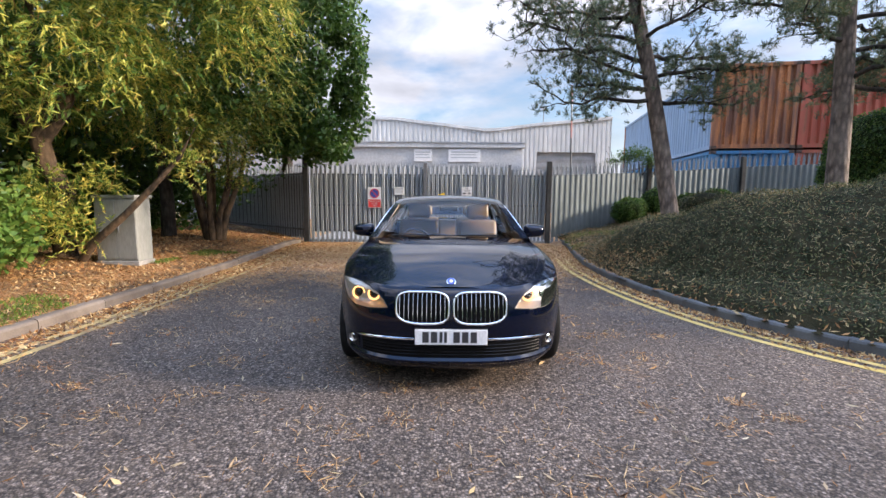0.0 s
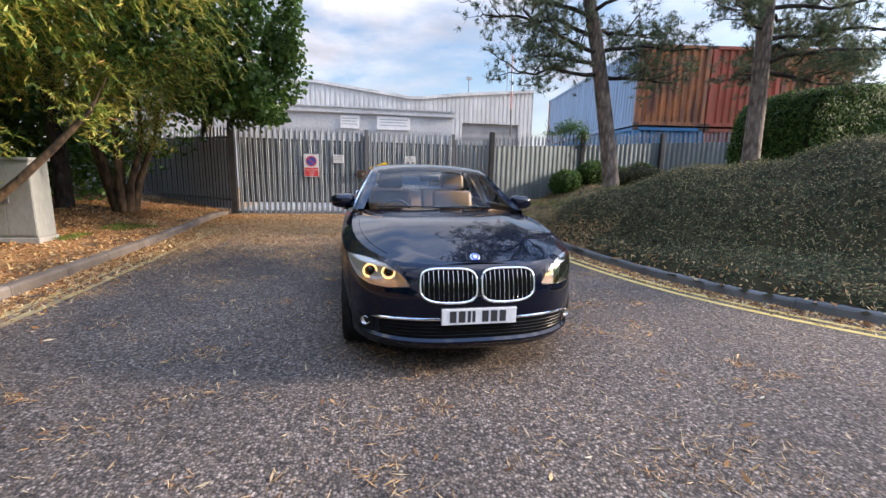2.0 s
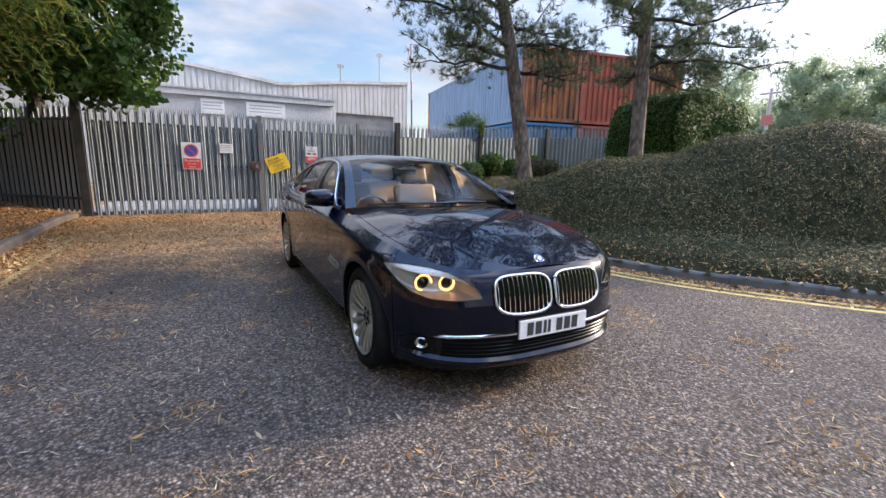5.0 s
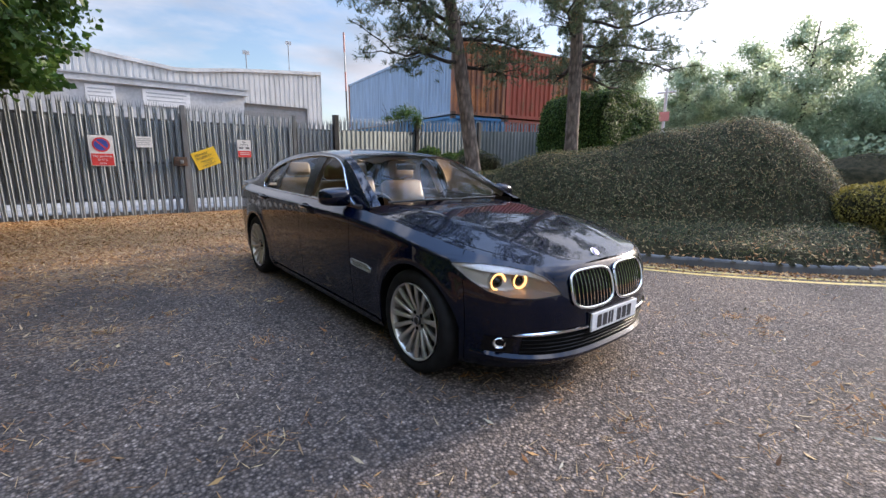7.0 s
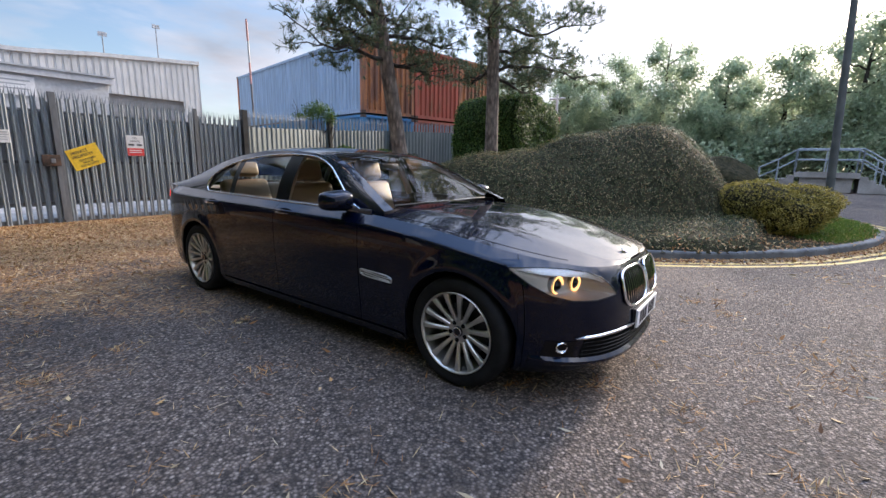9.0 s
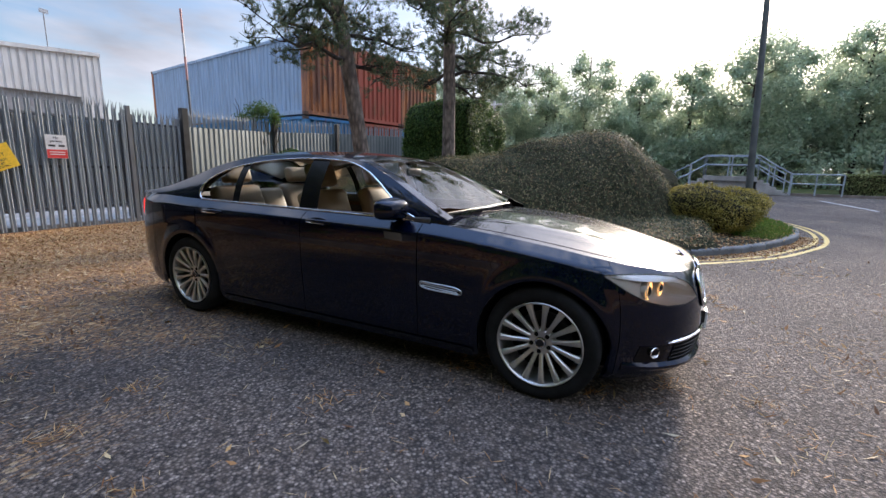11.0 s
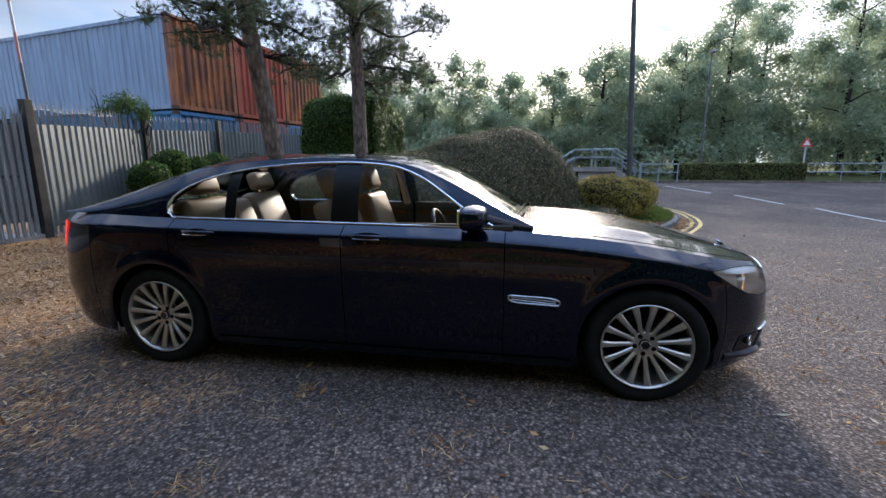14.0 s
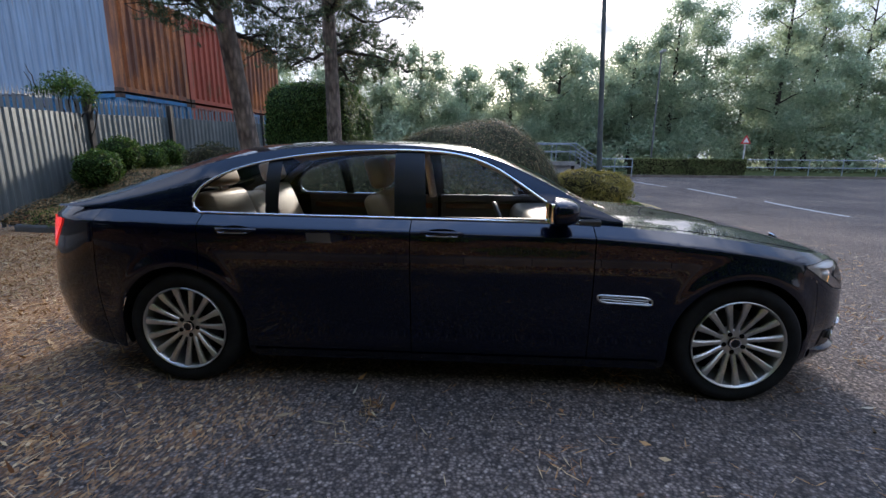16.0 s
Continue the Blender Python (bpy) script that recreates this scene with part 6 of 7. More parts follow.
def bumper_parts(s):
    # fog lamp in its square recess
    fog = put("fog_lamp", None, car)
    c0 = front_pt(s * 0.752, 0.358, 0.004)
    put("fog_recess", mesh_of("fog_recess", [front_pt(s * x, z, 0.003) for z in lin(0.308, 0.402, 5) for x in lin(0.695, 0.80, 9)], grid_faces(5, 9), M_PILLAR, True), fog, "dark square recess")
    v, f = lathe([(0.0, -0.014), (0.018, -0.012), (0.027, 0.0)], 24, "z")
    o = put("fog_lens", mesh_of("fog_lens", v, f, M_REFLECTOR, True), fog, "clear round lens")
    o.matrix_basis = pose(c0.x, c0.y - 0.008, c0.z + 0.006, -90, 0, s * 35) @ pose(0, 0, 0, 180, 0, 0)
    tube("fog_bezel", [c0 + Vector((0.029 * math.cos(a), -0.012 + s * 0.0195 * math.cos(a), 0.006 + 0.029 * math.sin(a))) for a in lin(0, 2 * math.pi, 25)], 0.0042, M_CHROME, fog, seg=6)
    rows = []
    for x in lin(0.262, 0.705, 24):
        zc, h = spline(x, [(0.26, 0.432), (0.5, 0.430), (0.70, 0.419)]), 0.0085 * soft_edge((0.71 - x) / 0.05) + 0.001
        rows.append([front_pt(s * x, zc - h, 0.004), front_pt(s * x, zc - h * 0.5, 0.013), front_pt(s * x, zc + h * 0.5, 0.013), front_pt(s * x, zc + h, 0.004)])
    put("chrome_strip", mesh_of("chrome_strip", [q for r in rows for q in r], grid_faces(24, 4), M_CHROME, True, 50), car, "chrome strip across the lower intake")


for s in (-1, 1):
    kidney(s)
    headlamp(s)
    bumper_parts(s)

# lower intake and lip
xs = lin(-0.665, 0.665, 35)
put("lower_intake", mesh_of("lower_intake", [front_pt(x, z, 0.003) for z in lin(0.292, 0.412, 6) for x in xs], grid_faces(6, 35), M_VOID), car, "black lower air intake")
for z in (0.315, 0.34, 0.365, 0.39):
    tube("intake_slat", [front_pt(x, z, 0.003) for x in xs], 0.003, M_PILLAR, car, seg=5)
rows = []
for x in lin(-0.83, 0.83, 61):
    k = 0.020 * soft_edge((0.86 - abs(x)) / 0.12)
    zl = 0.262 + 0.012 * (abs(x) / 0.8) ** 3
    rows.append([front_pt(x, zl + 0.028, 0.001), front_pt(x, zl + 0.012, 0.003 + k), front_pt(x, zl - 0.002, 0.004 + k), front_pt(x, zl - 0.028, 0.002)])
put("front_lip", mesh_of("front_lip", [q for r in rows for q in r], grid_faces(61, 4), M_PAINT, True, 30), car, "painted lip under the front bumper")
bm = bmesh.new()
add_box(bm, (-0.258, -0.884, 0.398), (0.258, -0.870, 0.509), None, 0.004)
plate = part("number_plate", bm, M_PLATE, car, "white number plate with dark characters as bars")
bx = -0.205
for wch in (0.055, 0.055, 0.026, 0.026, None, 0.055, 0.055, 0.055):
    if wch is None:
        bx += 0.035
        continue
    box("plate_bar", (bx, -0.8865, 0.415), (bx + wch * 0.82, -0.8845, 0.493), M_INK, plate)
    bx += wch + 0.006
box("plate_holder", (-0.261, -0.871, 0.395), (0.261, -0.845, 0.512), M_BLACK, car)
v, f = lathe([(0.0, 0.006), (0.026, 0.005), (0.034, 0.002), (0.035, -0.003)], 28, "z")
b0 = Vector((0, -0.705, 0.822))
badge = put("badge", mesh_of("badge", v, f, M_CHROME, True, 40), car, "round bonnet badge, plain")
badge.matrix_basis = pose(b0.x, b0.y, b0.z, 42, 0, 0)
v, f = lathe([(0.0, 0.0075), (0.029, 0.0065)], 28, "z")
put("badge_face", mesh_of("badge_face", v, f, M_SIGN_BLUE), badge, "blue badge face")
v, f = lathe([(0.0, 0.0085), (0.014, 0.0080)], 28, "z")
put("badge_centre", mesh_of("badge_centre", v, f, M_SIGN_WHITE), badge, "pale badge centre")

box("wheel_well_panel", (-0.70, -0.52, 0.26), (0.70, -0.49, 0.60), M_VOID, car)

# tail lamps
for s in (-1, 1):
    us = lin(u_of_y(3.99), 2.80, 24)
    p, f = flank_patch(us, zlo=lambda y: 0.80 if y > 4.12 else 0.80 + (4.12 - y) * 1.3, zhi=lambda y: 0.995, off=0.006, rows=8)
    put("tail_lamp", mesh_of("tail_lamp", [(q.x * -s, q.y, q.z) for q in p], f, M_TAIL, True), car, "red tail lamp wrapping round the corner")

# ---- cabin ----


def puff(bm, lo, hi, m=None, bev=0.05):
    add_box(bm, lo, hi, m, 0)
    bmesh.ops.bevel(bm, geom=[e for e in bm.edges], offset=bev, segments=4, affect="EDGES", profile=0.5)


def seat(x, y, front=True):
    st = put("front_seat" if front else "rear_seat", None, car)
    bm = bmesh.new()
    puff(bm, (x - 0.26, y - 0.28, 0.42), (x + 0.26, y + 0.26, 0.62))
    part("cushion", bm, M_LEATHER, st, "", True, 60)
    bm = bmesh.new()
    puff(bm, (-0.26, -0.075, 0.0), (0.26, 0.075, 0.66), pose(x, y + 0.27, 0.52, -20 if front else -22), 0.055)
    part("backrest", bm, M_LEATHER, st, "", True, 60)
    bm = bmesh.new()
    puff(bm, (-0.15, -0.055, 0.70), (0.15, 0.055, 0.90 if front else 0.86), pose(x, y + 0.26, 0.50, -17), 0.04)
    part("headrest", bm, M_LEATHER, st, "", True, 60)
    for d in (-0.05, 0.05):
        tube("headrest_post", [(x + d, y + 0.46, 1.10), (x + d, y + 0.49, 1.22)], 0.008, M_CHROME, st, seg=6)


for x in (-0.40, 0.40):
    seat(x, 1.62)
for x in (-0.40, 0.40):
    seat(x, 2.72, False)
bm = bmesh.new()
puff(bm, (-0.15, -0.07, 0.0), (0.15, 0.07, 0.62), pose(0, 3.0, 0.52, -22), 0.05)
part("rear_armrest", bm, M_LEATHER, car, "beige rear centre backrest", True, 60)
sheet("parcel_shelf", lambda y, s: Vector((s * 0.72, y, 1.05)), lin(3.18, 3.85, 4), lin(-1, 1, 5), M_TRIM_BEIGE)
bm = bmesh.new()
puff(bm, (-0.78, 0.72, 0.66), (0.78, 1.15, 0.975), None, 0.09)
part("dashboard", bm, M_CABIN, car, "dark dashboard", True, 60)
box("centre_console", (-0.13, 1.1, 0.34), (0.13, 2.1, 0.64), M_CABIN, car, bevel=0.03)
sw = put("steering_wheel", None, car)
circ = [Vector((-0.40 + 0.185 * math.cos(a), 1.28 + 0.185 * math.sin(a) * 0.38, 0.90 + 0.185 * math.sin(a) * 0.92)) for a in lin(0, 2 * math.pi, 33)]
tube("wheel_rim", circ, 0.015, M_CABIN, sw, seg=8)
for a in (0.1, math.pi - 0.1, -math.pi / 2):
    tube("wheel_spoke", [(-0.40, 1.265, 0.90), (-0.40 + 0.18 * math.cos(a), 1.28 + 0.18 * math.sin(a) * 0.38, 0.90 + 0.18 * math.sin(a) * 0.92)], 0.016, M_CABIN, sw, seg=6)
bm = bmesh.new()
puff(bm, (-0.46, 1.23, 0.85), (-0.34, 1.28, 0.95), None, 0.02)
part("wheel_boss", bm, M_CABIN, sw, "", True, 60)
for s in (-1, 1):
    for a, b in ((0.78, 1.79), (1.82, 3.05)):
        box("door_card", (s * 0.845 - 0.012, a, 0.36), (s * 0.845 + 0.012, b, 1.022), M_CABIN, car, "dark inner door panel", bevel=0.004)
        box("door_capping", (s * 0.83 - 0.02, a, 0.965), (s * 0.83 + 0.02, b, 1.03), M_CABIN, car, bevel=0.012)
        box("wood_strip", (s * 0.825 - 0.008, a + 0.05, 0.90), (s * 0.825 + 0.008, b - 0.05, 0.945), M_WOOD, car, bevel=0.003)
    tube("b_post_inner", [(s * 0.80, 1.86, 1.02), (s * 0.665, 1.89, 1.3), (s * 0.575, 1.91, 1.39)], 0.035, M_TRIM_BEIGE, car)
    tube("a_post_inner", [(s * 0.79, 0.86, 1.06), (s * 0.70, 1.12, 1.20), (s * 0.62, 1.46, 1.35)], 0.022, M_TRIM_BEIGE, car)
    tube("c_post_inner", [(s * 0.76, 3.32, 1.06), (s * 0.69, 3.16, 1.20), (s * 0.62, 2.95, 1.34)], 0.03, M_CABIN, car)
sheet("headlining", lambda y, s: roof_pt(y, s * 0.97, -0.035), lin(1.50, 3.05, 16), lin(-1, 1, 15), M_TRIM_BEIGE, "beige headlining")
bm = bmesh.new()
puff(bm, (-0.11, 1.40, 1.28), (0.11, 1.43, 1.345), None, 0.012)
part("interior_mirror", bm, M_BLACK, car, "", True, 60)


# ---- planting ----
def in_blobs(n, blobs, shell=0.55, gap=0.0, seed=0.0, freq=0.9):
    """Random places in a union of ellipsoids (centre, radii), mostly near their skins, with gaps left by noise."""
    out = []
    vol = np.array([b[1][0] * b[1][1] * b[1][2] for b in blobs]) ** 0.75
    pr = vol / vol.sum()
    while len(out) < n:
        c, r = blobs[rng.choice(len(blobs), p=pr)]
        d = rng.normal(size=3)
        d /= np.linalg.norm(d)
        k = rng.uniform(shell, 1.0)
        wob = 1 + 0.22 * noise.noise((d[0] * 2.2 + c[0], d[1] * 2.2 + c[1], d[2] * 2.2 + seed))
        q = np.array(c) + d * np.array(r) * k * wob
        if gap and noise.noise((q[0] * freq, q[1] * freq, q[2] * freq + seed)) < gap - 0.5:
            continue
        out.append(q)
    return np.array(out)


def limb(a, b, r0, r1, bend=0.12, n=6):
    """A tapering, slightly crooked limb as tube data."""
    a, b = Vector(a), Vector(b)
    L = (b - a).length
    pts = []
    s = Vector(rng.normal(size=3)) * bend * L
    for i in range(n + 1):
        t = i / n
        pts.append(a.lerp(b, t) + s * math.sin(math.pi * t) * 0.5 + Vector(rng.normal(size=3)) * 0.02 * L * (0 < i < n))
    return tube_data(pts, [r0 + (r1 - r0) * i / n for i in range(n + 1)], 7, False)


def pine(label, trunk, radii, crown_z, limbs, tufts_per, leaf=0.085):
    """A pine: bare leaning trunk, crooked limbs, needle tufts at their twigs."""
    t = thing("pine_tree", label, "tree", trunk[0], "pines on the island")
    o = Vector(trunk[0])
    pts = [Vector(p) - o for p in trunk]
    v, f = tube_data(pts, radii, 14)
    vs = []
    for p in v:
        k = 1 + 0.05 * noise.noise((p.x * 6, p.y * 6, p.z * 2.5))
        vs.append(Vector((p.x * 1.0, p.y, p.z)) + Vector((0.012 * noise.noise(p * 5), 0.012 * noise.noise(p * 5 + Vector((3, 1, 2))), 0)))
    put("trunk", mesh_of("trunk", vs, f, M_BARK, True), t)
    chunks, tips = [], []

    def on_trunk(z):
        for a, b in zip(pts, pts[1:]):
            if a.z <= z <= b.z:
                return a.lerp(b, (z - a.z) / (b.z - a.z))
        return pts[-1]
    for z, az, L, rise in limbs:
        base = on_trunk(z - o.z)
        d = Vector((math.cos(radians(az)), math.sin(radians(az)), rise))
        end = base + d * L
        chunks.append(limb(base, end, 0.05, 0.018, 0.10))
        for k in range(9):
            u = 0.25 + 0.75 * k / 8
            s = base.lerp(end, u)
            w = Vector((d.y, -d.x, 0)) * rng.uniform(-0.9, 0.9) + d * rng.uniform(0.1, 0.6) + Vector((0, 0, rng.uniform(-0.15, 0.45)))
            e = s + w.normalized() * rng.uniform(0.35, 0.95)
            chunks.append(limb(s, e, 0.016, 0.006, 0.12, 4))
            for j in range(4):
                q = s.lerp(e, 0.35 + 0.65 * j / 3)
                e2 = q + Vector(rng.normal(size=3)) * 0.16 + Vector((0, 0, 0.05))
                chunks.append(limb(q, e2, 0.006, 0.003, 0.1, 2))
                tips += [e2 + Vector(rng.normal(size=3)) * 0.10 for _ in range(tufts_per)]
    put("branching", mesh_of("branching", *joined(chunks), M_BARK3, True), t)
    tip = np.array([tuple(p) for p in tips])
    n = 20
    axis = rng.normal(size=(len(tip), 3)) * 0.6 + np.array([0, 0, 0.5])
    c = np.repeat(tip, n, 0)
    d = np.repeat(axis, n, 0) + rng.normal(size=(len(c), 3)) * 0.75
    d /= np.linalg.norm(d, axis=1)[:, None]
    s = np.cross(d, rng.normal(size=d.shape))
    s /= np.linalg.norm(s, axis=1)[:, None]
    L = leaf * rng.uniform(0.7, 1.3, (len(c), 1))
    v = np.stack([c - s * 0.0045, c + s * 0.0045, c + d * L + s * 0.003, c + d * L - s * 0.003], 1).reshape(-1, 3)
    me = bpy.data.meshes.new("needles")
    q = np.arange(len(c) * 4)
    me.vertices.add(len(v))
    me.vertices.foreach_set("co", v.ravel())
    me.loops.add(len(q))
    me.loops.foreach_set("vertex_index", q)
    me.polygons.add(len(c))
    me.polygons.foreach_set("loop_start", np.arange(len(c)) * 4)
    me.polygons.foreach_set("loop_total", np.full(len(c), 4))
    me.materials.append(M_NEEDLE)
    me.update(calc_edges=True)
    put("needles", me, t, "tufts of blue-green pine needles")
    return t


A_limbs = [(3.5, -12, 1.3, -0.08), (3.55, 188, 2.0, -0.06), (3.75, 175, 1.6, 0.05), (4.0, 205, 2.3, 0.16), (4.3, 160, 2.4, 0.22), (4.7, 190, 2.6, 0.10), (5.1, 172, 2.3, 0.2), (4.0, -20, 1.5, 0.0), (4.4, 20, 1.8, 0.1), (4.8, -50, 1.6, 0.25),
           (5.2, 250, 1.9, 0.2), (5.5, 200, 2.2, 0.3), (5.5, 100, 2.0, 0.2), (5.8, 330, 2.0, 0.25), (6.2, 180, 2.0, 0.35), (6.4, 40, 2.0, 0.3), (6.8, 270, 1.7, 0.4), (7.2, 140, 1.6, 0.5), (7.6, 20, 1.4, 0.5), (8.0, 220, 1.2, 0.7), (8.3, 90, 1.0, 0.9)]
pine("tall pine with a leaning bare trunk and airy crown", [(4.92, 5.58, 0.5), (4.83, 5.6, 1.2), (4.58, 5.66, 2.6), (4.30, 5.72, 4.0), (3.98, 5.75, 5.2), (3.65, 5.8, 6.6), (3.5, 5.85, 8.6)], [0.24, 0.175, 0.16, 0.15, 0.13, 0.10, 0.04], 4, A_limbs, 5, 0.11)
B_limbs = [(3.7, 2, 2.5, -0.04), (3.75, -42, 2.4, -0.02), (3.8, 50, 2.0, 0.0), (4.1, 10, 2.4, 0.02), (4.3, -15, 2.9, 0.08), (4.6, 30, 2.6, 0.10), (4.5, 210, 1.8, 0.1), (4.9, -35, 2.6, 0.12), (5.0, 170, 1.9, 0.2), (5.3, 5, 2.9, 0.15), (5.5, 250, 1.9, 0.2),
           (5.7, 60, 2.2, 0.2), (6.0, 195, 2.0, 0.25), (6.2, -20, 2.4, 0.3), (6.5, 300, 2.0, 0.3), (6.9, 120, 1.8, 0.35), (7.3, 10, 1.8, 0.4), (7.6, 220, 1.5, 0.5), (8.0, -40, 1.4, 0.6), (8.4, 90, 1.1, 0.8)]
pine("tall upright pine with spreading dark crown", [(7.8, 4.95, 0.7), (7.78, 4.95, 1.9), (7.75, 4.95, 3.2), (7.66, 4.95, 4.7), (7.6, 4.98, 6.4), (7.6, 5.0, 8.9)], [0.24, 0.175, 0.165, 0.15, 0.11, 0.04], 4, B_limbs, 7, 0.11)

# willow over the verge: crooked trunk, leaning branch, hanging strands
willow = thing("willow_tree", "willow with yellowing hanging leaves and crooked orange-brown trunk", "tree", (-7.0, 4.0, 0.3))
O = Vector((-7.0, 4.0, 0.3))


def rel(*pts):
    return [Vector(p) - O for p in pts]


tube("trunk", rel((-6.95, 4.0, 0.3), (-7.0, 4.0, 0.95), (-6.88, 4.0, 1.5), (-7.15, 4.0, 2.0), (-7.25, 4.0, 2.5), (-7.0, 4.0, 2.85)), [0.19, 0.16, 0.17, 0.15, 0.15, 0.13], M_BARK2, willow, "", 12)
tube("limb", rel((-7.2, 4.0, 2.4), (-6.85, 4.05, 2.9), (-6.62, 4.1, 3.5), (-6.2, 4.2, 4.0), (-5.4, 4.3, 4.8)), [0.12, 0.12, 0.10, 0.08, 0.04], M_BARK2, willow, "", 10)
tube("limb", rel((-7.2, 4.0, 2.4), (-7.6, 4.0, 3.0), (-7.9, 4.0, 3.9), (-8.0, 3.8, 5.0)), [0.11, 0.09, 0.07, 0.04], M_BARK2, willow, "", 10)
tube("limb", rel((-6.9, 4.0, 2.85), (-6.9, 3.6, 3.8), (-6.2, 3.0, 5.2)), [0.09, 0.07, 0.03], M_BARK2, willow, "", 8)
tube("leaning_branch", rel((-6.5, 3.75, 0.22), (-6.14, 3.6, 0.6), (-5.5, 3.6, 1.14), (-5.05, 3.62, 1.58), (-4.55, 3.65, 2.12), (-4.3, 3.7, 2.6)), [0.075, 0.068, 0.058, 0.05, 0.036, 0.015], M_BARK2, willow, "bare leaning branch", 10)
WB_ = [((-7.0, 3.2, 5.6), (3.0, 2.8, 2.4)), ((-4.8, 4.6, 5.3), (2.0, 2.4, 2.3)), ((-9.0, 5.5, 4.6), (2.4, 3.0, 2.6)), ((-5.8, 6.4, 4.4), (2.2, 2.2, 1.9)), ((-8.4, 1.4, 5.0), (2.6, 2.0, 2.4)), ((-4.2, 3.3, 5.6), (1.7, 1.8, 1.6)), ((-6.2, 3.6, 3.5), (1.8, 1.6, 0.9)), ((-4.4, 6.0, 4.3), (1.2, 1.0, 1.5)), ((-5.1, 5.6, 3.3), (0.9, 0.8, 0.8))]
roots = in_blobs(6300, WB_, 0.6, 0.42, 1.7, 0.8)
cs, ds = [], []
for r in roots:
    out = Vector((r[0] + 6.5, r[1] - 4.0, 0))
    out = out.normalized() if out.length > 0.1 else Vector((1, 0, 0))
    h = Vector(r)
    d = (out * rng.uniform(0.3, 1.0) + Vector(rng.normal(size=3)) * 0.5 + Vector((0, 0, 0.2))).normalized()
    for k in range(rng.integers(12, 25)):
        d = (d + Vector((0, 0, -0.075))).normalized()
        h = h + d * 0.038
        cs.append(tuple(h - O))
        ds.append(tuple((d + Vector(rng.normal(size=3)) * 0.62).normalized()))
cs = np.array(cs)
# Dark maple-coloured leaves stand for the shade inside the crown.
put("shade_leaves", leaf_mesh("shade_leaves", in_blobs(15000, WB_, 0.05, 0.2, 6.1) - np.array(O), 0.17, 0.06, M_MAPLE, droop=(0, 0, -0.4), spread=0.8), willow, "leaves inside the crown, coloured dark in place of shade")
put("leaves", leaf_mesh("leaves", cs, 0.17, 0.024, M_WILLOW, droop=np.array(ds), spread=0.3), willow, "long narrow yellow-green leaves")
# young shoots below the branch
sh = in_blobs(210, [((-6.45, 3.55, 0.9), (0.45, 0.4, 0.6)), ((-6.9, 3.4, 1.3), (0.4, 0.5, 0.8)), ((-4.7, 3.95, 2.0), (0.35, 0.3, 0.4)), ((-6.2, 3.9, 1.7), (0.4, 0.3, 0.35))], 0.1)
cs = []
for r in sh:
    h, d = Vector(r), (Vector(rng.normal(size=3)) * 0.5 + Vector((0.3, -0.2, 0.6))).normalized()
    for k in range(22):
        d = (d + Vector((0.01, 0, -0.06))).normalized()
        h = h + d * 0.025
        cs.append(tuple(h - O))
put("young_growth", leaf_mesh("young_growth", np.array(cs), 0.13, 0.021, M_WILLOW, spread=1.0), willow, "young leafy shoots")

# multi-stem stump and ivy behind the cabinet
stump = thing("coppiced_tree", "cut-back multi-stemmed tree with leafy top by the fence", "tree", (-6.0, 7.4, 0.35))
for k in range(9):
    a = 2 * math.pi * k / 9
    tube("stem", [(0.16 * math.cos(a), 0.16 * math.sin(a), 0), (0.3 * math.cos(a), 0.3 * math.sin(a), 0.6), (0.62 * math.cos(a) + 0.1, 0.55 * math.sin(a), 1.6 + 0.2 * math.sin(k * 3)), (0.9 * math.cos(a), 0.8 * math.sin(a), 2.4)], [0.10, 0.075, 0.05, 0.02], M_BARK2, stump, "", 8)
put("leaves", leaf_mesh("leaves", in_blobs(5200, [((0.2, 0, 2.3), (1.5, 1.4, 0.9)), ((0.9, -0.3, 1.7), (0.7, 0.6, 0.5))], 0.3, 0.4, 4.0), 0.10, 0.02, M_WILLOW, droop=(0, 0, -0.5), spread=0.8), stump, "narrow leaves, some browned")
trunk2 = thing("bare_trunk", "short dark tree trunk behind the cabinet", "tree", (-7.2, 7.4, 0.3))
tube("trunk", [(0, 0, 0), (0.02, 0, 1.0), (-0.05, 0, 2.4), (0.1, 0, 4.4)], [0.19, 0.16, 0.14, 0.09], M_BARK3, trunk2, "", 10)

maple = thing("maple_tree", "dense dark green broadleaf tree overhanging the fence", "tree", (-5.2, 10.6, 0.3))
tube("trunk", [(0, 0, 0), (0.1, -0.3, 1.6), (0.4, -1.0, 3.2), (0.7, -1.6, 5.0), (0.8, -1.9, 7.0)], [0.2, 0.17, 0.14, 0.1, 0.04], M_BARK3, maple, "", 10)
put("branching", mesh_of("branching", *joined([limb((0.3, -0.8, 2.6 + 0.4 * k), (1.4 * math.cos(k * 1.7) + 0.8, -2.0 + 1.4 * math.sin(k * 1.7), 3.4 + 0.55 * k), 0.05, 0.012) for k in range(8)]), M_BARK3, True), maple)
MB = [((1.0, -2.4, 5.2), (2.1, 1.9, 2.9)), ((1.9, -2.4, 3.3), (1.3, 1.3, 1.3)), ((-0.2, -1.6, 4.4), (1.8, 1.8, 2.2)), ((1.2, -2.2, 7.6), (1.9, 1.8, 1.8)), ((2.3, -2.9, 2.75), (0.9, 0.9, 0.7)), ((1.3, -2.9, 2.7), (1.2, 0.9, 0.8)), ((2.4, -2.7, 4.4), (0.8, 0.9, 1.4))]
put("leaves", leaf_mesh("leaves", in_blobs(30000, MB, 0.55, 0.28, 2.2), 0.14, 0.115, M_MAPLE, droop=(0.2, -0.3, -0.5), spread=0.7), maple, "broad dark green leaves")


